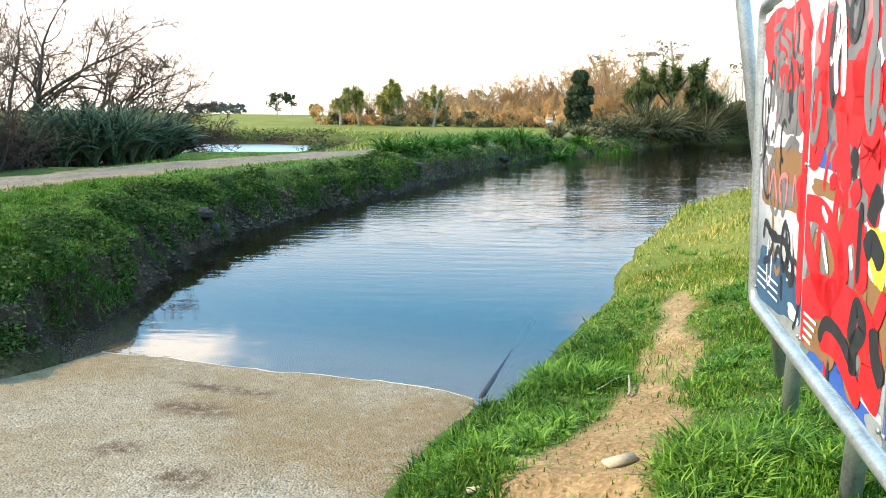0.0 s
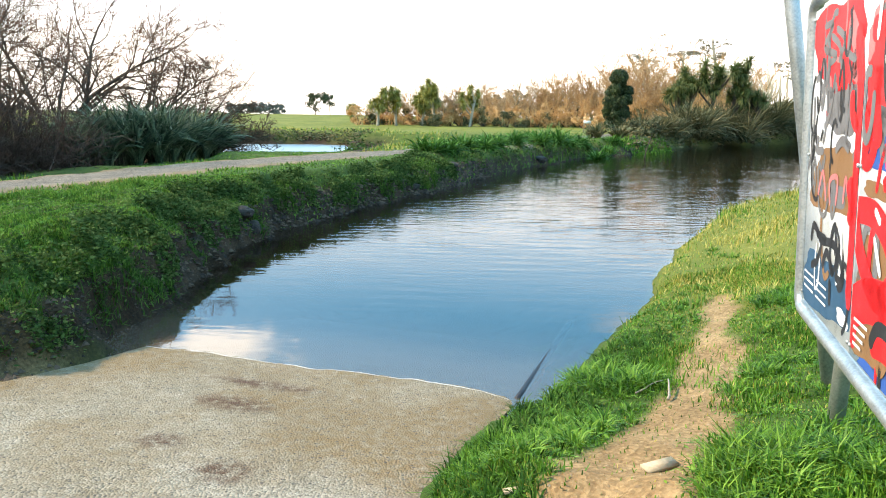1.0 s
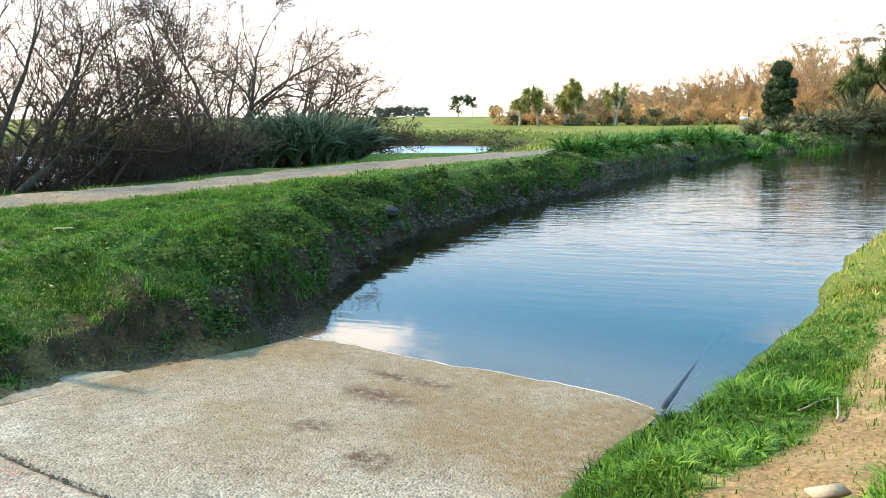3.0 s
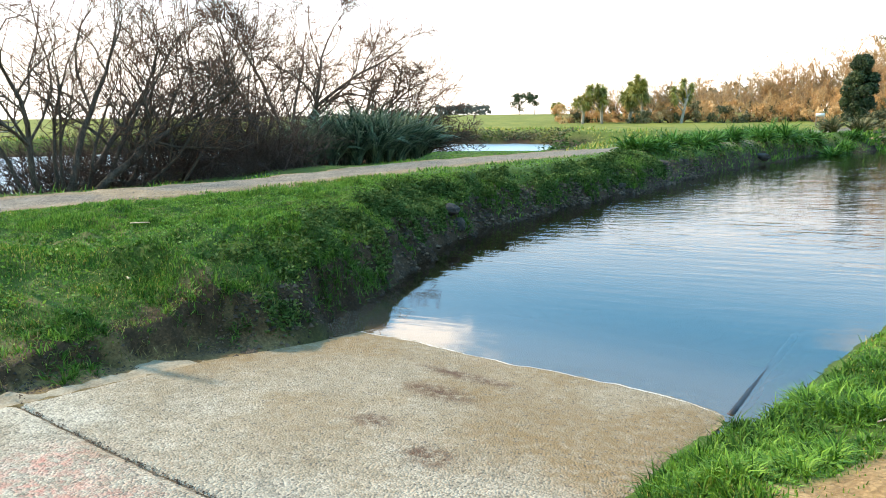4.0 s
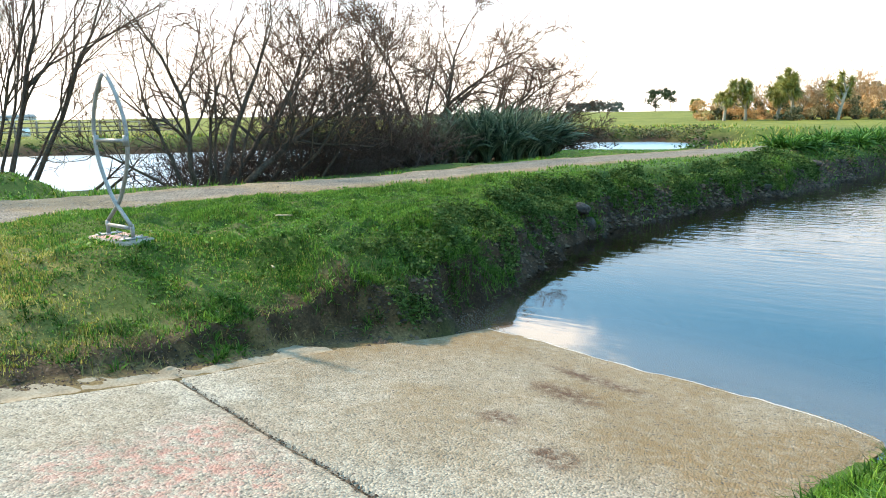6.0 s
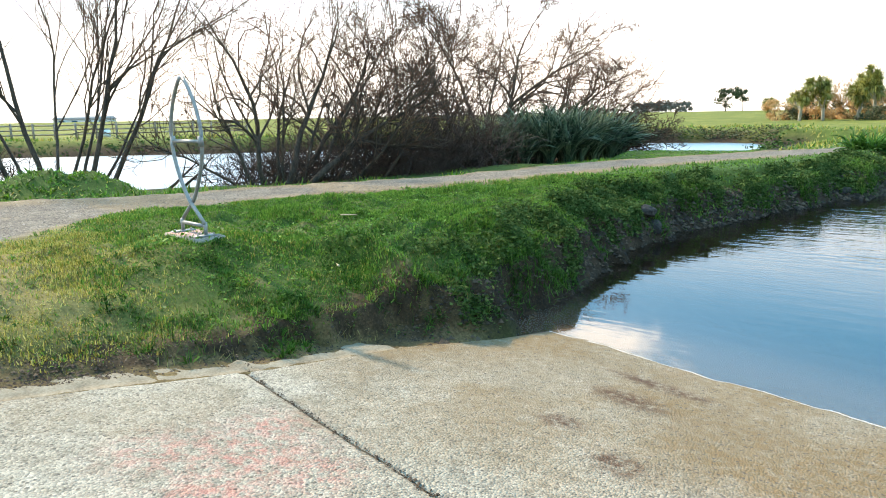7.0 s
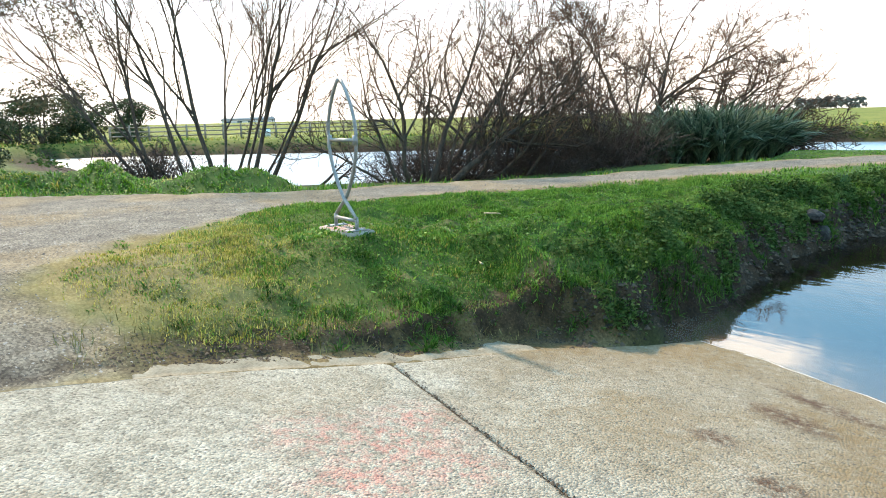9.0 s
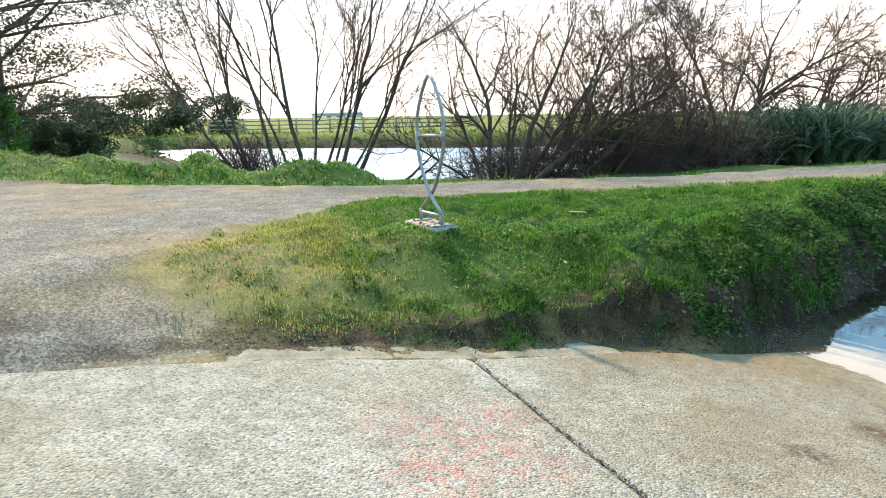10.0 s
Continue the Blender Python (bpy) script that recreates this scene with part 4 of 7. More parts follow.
def leaf_cloud(rng, blobs, n, size, flat=0.0):
    """Small leaves in and mostly near the skin of many blobs (x, y, z, rx, rz)."""
    blobs = np.asarray(blobs, float)
    vol = blobs[:, 3] ** 2 * blobs[:, 4]
    pick = rng.choice(len(blobs), n, p=vol / vol.sum())
    b = blobs[pick]
    d = rng.normal(0, 1, (n, 3))
    d /= np.linalg.norm(d, axis=1)[:, None]
    rad = rng.uniform(0.45, 1.08, n) ** 0.6
    c = b[:, :3] + d * rad[:, None] * b[:, [3, 3, 4]]
    u = rng.normal(0, 1, (n, 3))
    u[:, 2] *= 1 - flat
    u /= np.linalg.norm(u, axis=1)[:, None]
    w = np.cross(u, d + rng.normal(0, 0.5, (n, 3)))
    w /= np.linalg.norm(w, axis=1)[:, None] + 1e-9
    s = size * rng.uniform(0.5, 1.4, n)[:, None]
    v = np.stack([c - u * s, c + w * s * 0.45, c + u * s, c - w * s * 0.45], 1)
    return v.reshape(-1, 3), np.arange(4 * n).reshape(n, 4)


def strap_leaves(rng, n, length, width, rise, droop, spread=0.08, k=5, origin=(0, 0, 0)):
    """Arching strap leaves from one crown."""
    az = rng.uniform(0, 2 * math.pi, n)
    el = np.radians(rng.uniform(rise[0], rise[1], n))
    L = length * rng.uniform(0.6, 1.15, n)
    dr = droop * rng.uniform(0.5, 1.5, n)
    o = np.stack([np.cos(az) * spread * rng.uniform(0, 1, n), np.sin(az) * spread * rng.uniform(0, 1, n), np.zeros(n)], -1) + np.array(origin)
    p, pts = o, [o]
    for i in range(k):
        e = el - dr * (i + 0.5) / k
        p = p + (L / k)[:, None] * np.stack([np.cos(az) * np.cos(e), np.sin(az) * np.cos(e), np.sin(e)], -1)
        pts.append(p)
    pts = np.stack(pts, 1)
    side = np.stack([-np.sin(az), np.cos(az), np.zeros(n)], -1) + rng.normal(0, 0.35, (n, 3))
    side /= np.linalg.norm(side, axis=1)[:, None]
    taper = np.array([0.6, 1.0, 1.0, 0.85, 0.55, 0.06])[: k + 1] * width / 2
    v = np.stack([pts - side[:, None] * taper[None, :, None], pts + side[:, None] * taper[None, :, None]], 2)
    base = (np.arange(n) * (k + 1) * 2)[:, None]
    i = np.arange(k)[None, :] * 2
    f = np.stack([base + i, base + i + 1, base + i + 3, base + i + 2], -1).reshape(-1, 4)
    return v.reshape(-1, 3), f


# ------------------------------------------------------------ leafless willows by the pond
def aim(az_off, lean, view):
    """A way that leans by lean degrees to the side and az_off degrees away, seen along the direction view."""
    a = radians(view)
    right, ahead = np.array([math.cos(a), math.sin(a), 0]), np.array([-math.sin(a), math.cos(a), 0])
    return right * math.tan(radians(lean)) + ahead * math.tan(radians(az_off)) + np.array([0, 0, 1.0])


def coppice(name, az, r, rows, seed, label, fat=1.0, **kw):
    """Stems given as (sideways offset, further off, lean to the side, length, radius)."""
    x, y = polar(az, r)
    z = hz(x, y)
    rng = np.random.default_rng(seed + 99)
    a = radians(az)
    right, ahead = np.array([math.cos(a), math.sin(a), 0]), np.array([-math.sin(a), math.cos(a), 0])
    stems = []
    for side, back, lean, length, rad in rows:
        off = right * side + ahead * back
        off[2] = hz(x + off[0], y + off[1]) - z - 0.1
        stems.append((off, aim(rng.uniform(-14, 14), lean, az), length, rad * fat))
    return bare_tree(name, (x, y, z), stems, seed, label, **kw)


WILLOW = dict(wander=0.17, up=(0.05, 0.08, 0.05))
coppice("willow", 64.8, 21.0, [(-2.3, 1.0, -46, 8.0, 0.080), (-1.9, 0.6, -34, 7.5, 0.068), (-1.75, 0.0, -17, 8.0, 0.080), (-1.35, 0.8, -26, 7.5, 0.064), (-1.0, 0.2, -13, 8.5, 0.092),
                               (-0.75, 0.9, -5, 8.0, 0.068), (-0.3, 0.0, -4, 8.5, 0.104), (-0.05, 0.8, 6, 8.0, 0.068), (0.15, 0.3, 10, 8.5, 0.068),
                               (0.7, 0.1, 17, 8.5, 0.104), (0.6, 1.0, 12, 8.0, 0.068), (1.15, -0.6, 27, 7.5, 0.100), (0.9, 0.6, 33, 6.5, 0.060)],
        11, "leafless many-stemmed grey-brown willow on the pond bank", n=(9, 7, 6), ratio=(0.45, 0.45, 0.5), angle=(24, 30, 36), thin=0.0065, seg=(10, 5, 3, 2), fat=0.72, **WILLOW)
coppice("willow", 47.6, 19.0, [(-1.1, 0.3, -34, 4.0, 0.06), (-0.8, 0.0, -12, 5.2, 0.08), (-0.5, 0.4, -2, 4.2, 0.06), (-0.2, 0.0, 18, 4.8, 0.11), (0.0, 0.5, 30, 4.8, 0.10),
                               (0.35, -0.1, 44, 5.0, 0.11), (0.6, 0.4, 10, 4.2, 0.07), (0.9, 0.6, 28, 4.8, 0.058), (-1.5, 0.5, -48, 3.6, 0.043), (1.4, 0.3, 50, 4.2, 0.050), (-0.3, 0.3, -20, 4.2, 0.05), (0.2, 0.2, 6, 4.6, 0.05), (1.0, 0.2, 38, 4.4, 0.05), (1.9, 0.5, 20, 4.4, 0.05), (2.4, 0.2, 34, 4.2, 0.045)],
        12, "leafless bushy dark willow with dense twigs beside the track", n=(10, 7, 5), ratio=(0.55, 0.52, 0.5), angle=(48, 44, 46), wander=0.22, up=(0.05, 0.12, 0.09), thin=0.0062, seg=(9, 5, 2, 1))
coppice("willow", 39.8, 21.5, [(-0.9, 0.5, -12, 5.2, 0.058), (-0.3, 0.8, 2, 5.8, 0.065), (0.3, 0.0, 12, 5.8, 0.065), (0.6, 0.6, -4, 5.2, 0.058), (-0.2, 0.2, 24, 4.6, 0.058), (0.8, 0.3, 40, 4.4, 0.050), (-0.5, 0, -35, 3.6, 0.043)],
        13, "leafless reddish-brown willow over a bramble thicket", n=(8, 7, 5), ratio=(0.52, 0.52, 0.5), angle=(46, 44, 46), wander=0.22, up=(0.04, 0.09, 0.07), thin=0.007, seg=(9, 5, 2, 1))
coppice("willow", 31.4, 26.8, [(-0.9, 0.4, -28, 5.0, 0.08), (-0.5, 0.0, -12, 6.6, 0.095), (-0.2, 0.5, -2, 7.0, 0.10), (0.1, 0.0, 14, 6.8, 0.11), (0.6, 0.2, 34, 6.2, 0.135), (0.9, 0.0, 54, 5.8, 0.135), (2.4, 0.3, 50, 4.2, 0.115), (1.6, 0.8, 66, 5.6, 0.10), (3.0, 0.5, 62, 3.8, 0.08), (-0.7, 0.7, -6, 6.0, 0.07), (0.3, 0.5, 22, 6.2, 0.11), (0.8, 0.6, 43, 5.6, 0.11), (0.0, 0.8, 7, 6.6, 0.09)],
        14, "leafless spreading willow with long limbs above flax", n=(13, 8, 7), ratio=(0.50, 0.50, 0.55), angle=(36, 42, 46), wander=0.24, up=(0.015, 0.03, 0.02), thin=0.009, seg=(10, 5, 2, 1))


def thicket(name, spots, seed, label, n, length, material, thin=0.006):
    """Arching stalks from several rooted crowns, each crown a part of its own."""
    rng = np.random.default_rng(seed)
    x0, y0 = spots[0][0], spots[0][1]
    z0 = hz(x0, y0)
    ob = thing(name, (x0, y0, z0), label, "shrub")
    for x, y, w in spots:
        for _ in range(2):
            s = Shape()
            for _ in range(n // (2 * len(spots))):
                px, py = x + rng.normal(0, w), y + rng.normal(0, w)
                way = np.array([rng.normal(0, 0.7), rng.normal(0, 0.7), 1.0])
                L = length * rng.uniform(0.5, 1.2)
                pts, rr = limb(rng, (px - x0, py - y0, hz(px, py) - z0 - 0.03), way, L, thin * 1.8, thin, 6, 0.22, -0.02)
                s.tube(pts, rr, 3, False)
                for p1, r1 in branches_of(rng, pts, rr, 5, 0.4, 45, 0.9, 3, 0.25, -0.03, 0.2):
                    s.tube(p1, np.maximum(r1, thin * 0.8), 3, False)
            tagged(part("stalk_tangle", s, material, ob), kind="stuff")
    return ob


M_BRAMBLE = surf("bramble_stalk", [(0.03, 0.02, 0.016), (0.075, 0.05, 0.04)], 4, 0.9, 0, 30)
thicket("bramble", [(*polar(38, 20.5), 0.6), (*polar(35.5, 21.5), 0.6), (*polar(33, 22.3), 0.5), (*polar(42, 20), 0.6)], 21, "dark tangled leafless bramble thicket beside the track", 650, 2.5, M_BRAMBLE)
thicket("bramble", [(*polar(46, 20.5), 0.7), (*polar(50, 21), 0.7)], 22, "thin leafless bramble stalks round the willow", 380, 1.6, M_BRAMBLE)
thicket("bramble", [(*polar(71.5, 21.5), 0.6), (*polar(69.5, 22), 0.5)], 23, "brown bramble tangle on the pond bank", 220, 1.3, M_BRAMBLE)

# bushy dark undergrowth among the willows
for az, r, w, h, sd in ((33.2, 23.2, 0.9, 0.85, 1), (35.6, 23.0, 1.0, 0.75, 2), (30.6, 24.8, 0.8, 1.0, 3), (39.0, 22.6, 1.1, 0.6, 4)):
    rng = np.random.default_rng(300 + sd)
    x, y = polar(az, r)
    ob = thing("undergrowth", (x, y, hz(x, y)), "dark dense evergreen undergrowth beneath bare willows", "shrub")
    blobs = [(rng.normal(0, w * 0.5), rng.normal(0, w * 0.5), h * rng.uniform(0.2, 0.9), w * rng.uniform(0.3, 0.5), h * rng.uniform(0.25, 0.4)) for _ in range(14)]
    v, f = leaf_cloud(rng, blobs, 3500, 0.05)
    bulk("crown", v, f, M_DARKLEAF, ob)
    for b in blobs[:5]:
        s = Shape()
        pts, rr = limb(rng, (0, 0, -0.1), (b[0], b[1], b[2] + 0.3), h, 0.02, 0.006, 4, 0.1, 0)
        s.tube(pts, rr, 4)
        part("limb", s, M_BARK, ob)

# ------------------------------------------------------------ flax, strap-leaved clumps, pampas
def strap_plant(name, at, n, length, width, rise, droop, material, seed, label, category, group="", fans=1, spread=0.3):
    rng = np.random.default_rng(seed)
    ob = thing(name, at, label, category, group)
    for _ in range(fans):
        o = (rng.normal(0, spread) if fans > 1 else 0, rng.normal(0, spread) if fans > 1 else 0, -0.04)
        v, f = strap_leaves(rng, n // fans, length * rng.uniform(0.85, 1.1), width, rise, droop, origin=o)
        bulk("leaf_fan", v, f, material, ob)
    return ob


for i, (az, r, s) in enumerate(((29.6, 23.5, 0.95), (28.0, 24.0, 1.1), (26.4, 23.8, 1.0), (24.8, 24.3, 1.1), (23.2, 24.8, 1.05), (21.8, 25.8, 1.0), (25.6, 25.6, 1.15), (22.6, 26.6, 1.1), (28.9, 25.2, 1.15), (20.9, 26.4, 0.8))):
    x, y = polar(az, r)
    strap_plant("flax_bush", (x, y, hz(x, y)), 420, 2.05 * s, 0.08, (77, 89), 1.35, M_FLAX, 400 + i,
                "large dark green flax bush with glinting drooping blades", "flax", "flax along the track", fans=6, spread=0.33)

CLUMPS = [(3.6, 22.4, 0.9), (2.3, 22.9, 0.75), (0.8, 24.2, 0.95), (-0.6, 25.8, 0.8), (-1.7, 27.2, 1.0), (-3.6, 29.6, 1.0), (-5.3, 31.8, 1.0), (-6.6, 34.0, 1.4), (-7.6, 35.6, 1.2), (-8.9, 37.4, 1.1)]
BACK = [(2.4, 31.5, 0.75), (1.1, 32.0, 1.05), (0.0, 33.2, 0.9), (-1.0, 34.1, 1.05), (-2.2, 35.6, 0.9), (-3.6, 36.8, 1.0), (-4.7, 37.2, 0.9), (-10.2, 36, 0.9), (-10.9, 38.5, 0.9), (-11.4, 41, 0.9)]
for i, (az, r, s) in enumerate(CLUMPS + BACK):
    x, y = polar(az, r)
    strap_plant("strap_leaf_clump", (x, y, hz(x, y)), 400, 0.80 * s, 0.05, (22, 89), 1.15, M_CLUMP, 450 + i,
                "bright green arching strap-leaved clump by the river track", "plant", "strap-leaved clumps along the bank", fans=5, spread=0.16 * s)

for i, (az, r, s) in enumerate(((-22.4, 70, 1.15), (-23.4, 74, 1.3), (-24.3, 76, 1.25), (-21.4, 68, 0.95), (-18.6, 62, 0.7), (-9.9, 42, 0.4), (-11.8, 43.5, 0.4))):
    rng = np.random.default_rng(500 + i)
    x, y = polar(az, r)
    ob = strap_plant("pampas_grass", (x, y, max(hz(x, y), 0.2)), 260, 2.7 * s, 0.07, (55, 89), 1.0, M_PAMPAS, 520 + i, "tall straw-coloured pampas grass with pale plumes", "pampas grass", "pampas along the far bank", fans=3, spread=0.4 * s)
    if s > 0.75:
        for _ in range(7):
            d = aim(rng.uniform(-12, 12), rng.uniform(-14, 14), 0)
            pts, rr = limb(rng, (rng.normal(0, 0.3), rng.normal(0, 0.3), 0), d, 4.4 * s * rng.uniform(0.8, 1.1), 0.02, 0.012, 5, 0.03, 0)
            rr[-2:] = 0.09, 0.02
            sh = Shape()
            sh.tube(pts, rr, 5)
            part("plume", sh, M_PLUME, ob, "pale feathery plume")


# leaf colour with the distance haze of the shelter belt mixed in
M_HAZELEAF = surf("hazed_leaf", [(0.06, 0.085, 0.075), (0.10, 0.125, 0.11), (0.15, 0.17, 0.15)], 1, 0.9, 0, 12, island=0.3, trans=0.1)
M_GUM = surf("gum_leaf", [(0.08, 0.075, 0.05), (0.16, 0.14, 0.10), (0.24, 0.21, 0.15)], 1, 0.7, 0, 12, island=0.35, trans=0.2)
# ------------------------------------------------------------ evergreen shrubs and trees
def shrub(name, at, blobs, n, size, material, seed, label, category="shrub", group="", trunk=None, flat=0.0, limbs=5):
    rng = np.random.default_rng(seed)
    ob = thing(name, at, label, category, group)
    v, f = leaf_cloud(rng, blobs, n, size, flat)
    bulk("crown", v, f, material, ob)
    for b in sorted(blobs, key=lambda q: -q[3])[:limbs]:
        s = Shape()
        top = np.array(b[:3])
        pts = np.linspace((0, 0, -0.2), top, 6) + np.concatenate([np.zeros((1, 3)), rng.normal(0, 0.04 * np.linalg.norm(top), (4, 3)), np.zeros((1, 3))])
        r = trunk or 0.04 * np.linalg.norm(top)
        s.tube(pts, np.linspace(r, r * 0.2, 6), 6)
        part("limb", s, M_BARK, ob, smooth=True)
    return ob


def pile(rng, n, wx, h, low=0.15, size=0.4):
    """Blobs heaped to a bush wx across and h high, narrowing to the top."""
    out = []
    for _ in range(n):
        z = rng.uniform(low, 0.9)
        w = wx / 2 * (1 - 0.55 * z ** 2)
        a, r = rng.uniform(0, 2 * math.pi), math.sqrt(rng.uniform(0, 1)) * w
        s = size * rng.uniform(0.6, 1.3)
        out.append((math.cos(a) * r, math.sin(a) * r, z * h, s, s * 0.8))
    return out


def oval(rng, n, wide, h):
    """Blobs filling an upright oval crown."""
    out = []
    for _ in range(n):
        z = rng.uniform(0.10, 0.94)
        w = wide * math.sin(math.pi * (0.14 + 0.82 * z)) ** 0.6 - 0.25
        a, r = rng.uniform(0, 2 * math.pi), math.sqrt(rng.uniform(0.1, 1)) * max(w, 0.05)
        s = rng.uniform(0.26, 0.44)
        out.append((math.cos(a) * r, math.sin(a) * r, z * h, s, s))
    return out


rr = np.random.default_rng(31)
x, y = polar(-11.55, 60)
shrub("evergreen_tree", (x, y, hz(x, y)), oval(rr, 110, 1.25, 5.2), 20000, 0.10, M_DARKLEAF, 600, "dark green upright evergreen tree beside the path", "tree")
# dense low scrub on the far bank
for i in range(15):
    az = -13.4 - i * 0.85
    r = float(np.interp(-az, [13.4, 15.9, 20.8, 24.8, 27], [47.5, 52.2, 64.5, 76, 80])) + rr.uniform(-0.6, 0.8)
    x, y = polar(az, r)
    h = float(np.interp(-az, [13.4, 15.0, 17.6, 22.6], [0.9, 1.4, 2.8, 3.8])) + rr.uniform(-0.25, 0.25)
    if i % 3 == 0:
        shrub("bank_scrub", (x, y, max(hz(x, y), 0.1)), pile(rr, 22, 3.0, h * 0.9, 0.05, 0.36), 6000, 0.09, M_SCRUB, 620 + i,
              "dense dark scrub overhanging the far river bank", "shrub", "scrub on the far bank")
    else:
        strap_plant("bank_scrub", (x, y, max(hz(x, y), 0.1)), 900, h * 1.25, 0.07, (35, 89), 1.1, M_SCRUB, 620 + i,
                    "rank brown-green grassy scrub along the far river bank", "shrub", "scrub on the far bank", fans=9, spread=0.75)
# rounded garden shrubs and a hedge beyond the apron
for i, (az, r, wx, h) in enumerate(((86.6, 30, 2.6, 2.35), (83.5, 33, 1.6, 1.7), (82.1, 34, 1.5, 1.75), (80.7, 33, 1.3, 1.35), (84.6, 34, 1.8, 1.3), (88.5, 31, 2.5, 2.4))):
    x, y = polar(az, r)
    shrub("round_shrub", (x, y, hz(x, y)), pile(rr, 16, wx, h, 0.12, 0.34), 4200, 0.06, M_CLUMP if i in (0, 5) else M_DARKLEAF, 650 + i, "rounded dense green shrub near the gravel apron", "shrub", "shrubs by the apron")
for i in range(13):
    az = 71.2 + i * 1.45
    r = 56 + rr.uniform(-2, 2)
    x, y = polar(az, r)
    shrub("hedge_tree", (x, y, hz(x, y)), pile(rr, 18, 3.8, 3.0 + rr.uniform(-0.3, 0.5), 0.06, 0.6), 5200, 0.08, M_DARKLEAF, 670 + i, "dark evergreen hedge tree behind the pond", "tree", "hedge behind the pond")


def umbrella_tree(name, at, h, spread, n_clumps, seed, label, leaf, size, group="", low=0.5, bark=None, leaves=5000, flat=0.4, side=(0, 0), deep=0.4):
    """A tall open tree: limbs that end in flat clumps of foliage."""
    rng = np.random.default_rng(seed)
    ob = thing(name, at, label, "tree", group)
    trunk, rt = limb(rng, (0, 0, -0.2), (side[0] * 0.2, side[1] * 0.2, 1), h * 0.75, h * 0.022, h * 0.010, 8, 0.05, 0.02)
    s = Shape()
    s.tube(trunk, rt, 8)
    part("trunk", s, bark or M_BARK, ob, smooth=True)
    blobs = []
    for _ in range(n_clumps):
        f = rng.uniform(low, 1.0)
        i = min(int(f * 8), 7)
        a = rng.uniform(0, 2 * math.pi)
        way = np.array([math.cos(a) + side[0], math.sin(a) + side[1], rng.uniform(0.1, 0.9)])
        pts, r2 = limb(rng, trunk[i], way, spread * rng.uniform(0.35, 1.1), rt[i] * 0.5, rt[i] * 0.12, 6, 0.12, 0.02)
        s = Shape()
        s.tube(pts, r2, 5)
        part("limb", s, bark or M_BARK, ob, smooth=True)
        e = pts[-1]
        w = spread * rng.uniform(0.12, 0.26)
        for _ in range(3):
            blobs.append((e[0] + rng.normal(0, w * 0.7), e[1] + rng.normal(0, w * 0.7), e[2] + rng.normal(0, w * 0.3), w, w * deep))
    v, f = leaf_cloud(rng, blobs, leaves, size, flat)
    bulk("crown", v, f, leaf, ob)
    return ob


x, y = polar(12.95, 150)
umbrella_tree("gum_tree", (x, y, hz(x, y)), 5.2, 1.9, 30, 701, "lone dark paddock tree with an open crown", M_DARKLEAF, 0.2, "paddock trees", leaves=1500, low=0.35, deep=1.1, flat=0.0)
x, y = polar(11.75, 155)
umbrella_tree("gum_tree", (x, y, hz(x, y)), 5.6, 1.7, 20, 702, "lone thin paddock tree with a pale trunk", M_DARKLEAF, 0.2, "paddock trees", leaves=1200, low=0.5, bark=M_PALEBARK, deep=1.1, flat=0.0)
for i, (az, r, h, sp) in enumerate(((-14.3, 130, 15.5, 5.5), (-16.6, 130, 16.5, 4.8), (-19.2, 132, 20, 5.0), (-24.6, 125, 12.5, 5.0), (-26.5, 125, 14, 5))):
    x, y = polar(az, r)
    umbrella_tree("gum_tree", (x, y, hz(x, y)), h, sp * 0.62, 10, 710 + i, "tall distant gum tree with tufted open crown", M_GUM, 0.2, "distant gum trees", leaves=620, low=0.78, bark=M_PALEBARK)
x, y = polar(86.5, 33)
umbrella_tree("pine_tree", (x, y, hz(x, y)), 10.5, 6.4, 34, 730, "large open-limbed pine with drooping brown-green foliage", M_PINE, 0.07, leaves=26000, low=0.25, flat=0.2, side=(0.1, 0.5), deep=0.42)
x, y = polar(92, 36)
umbrella_tree("pine_tree", (x, y, hz(x, y)), 11, 6.0, 26, 731, "large open-limbed pine with drooping brown-green foliage", M_PINE, 0.07, leaves=13000, low=0.35, flat=0.2, deep=0.42)


def cabbage_tree(at, h, heads, seed, size, label, bark, leaf):
    rng = np.random.default_rng(seed)
    ob = thing("cabbage_tree", at, label, "tree", "cabbage trees")
    s = Shape()
    trunk, rt = limb(rng, (0, 0, -0.2), (rng.normal(0, 0.08), rng.normal(0, 0.08), 1), h * 0.6, 0.17 * size, 0.12 * size, 6, 0.05, 0.03)
    s.tube(trunk, rt, 7)
    part("trunk", s, bark, ob, smooth=True)
    for _ in range(heads):
        i = rng.integers(3, 7)
        way = np.array([rng.normal(0, 0.6), rng.normal(0, 0.6), 1.0])
        pts, r2 = limb(rng, trunk[i], way, h * rng.uniform(0.15, 0.42), 0.09 * size, 0.06 * size, 4, 0.08, 0.1)
        b = Shape()
        b.tube(pts, r2, 6)
        part("limb", b, bark, ob, smooth=True)
        v, f = strap_leaves(rng, 190, 0.85 * size, 0.055 * size, (-70, 88), 0.9, 0.05, origin=tuple(pts[-1]))
        bulk("leaf_head", v, f, leaf, ob, "tuft of sword-shaped leaves")
    return ob


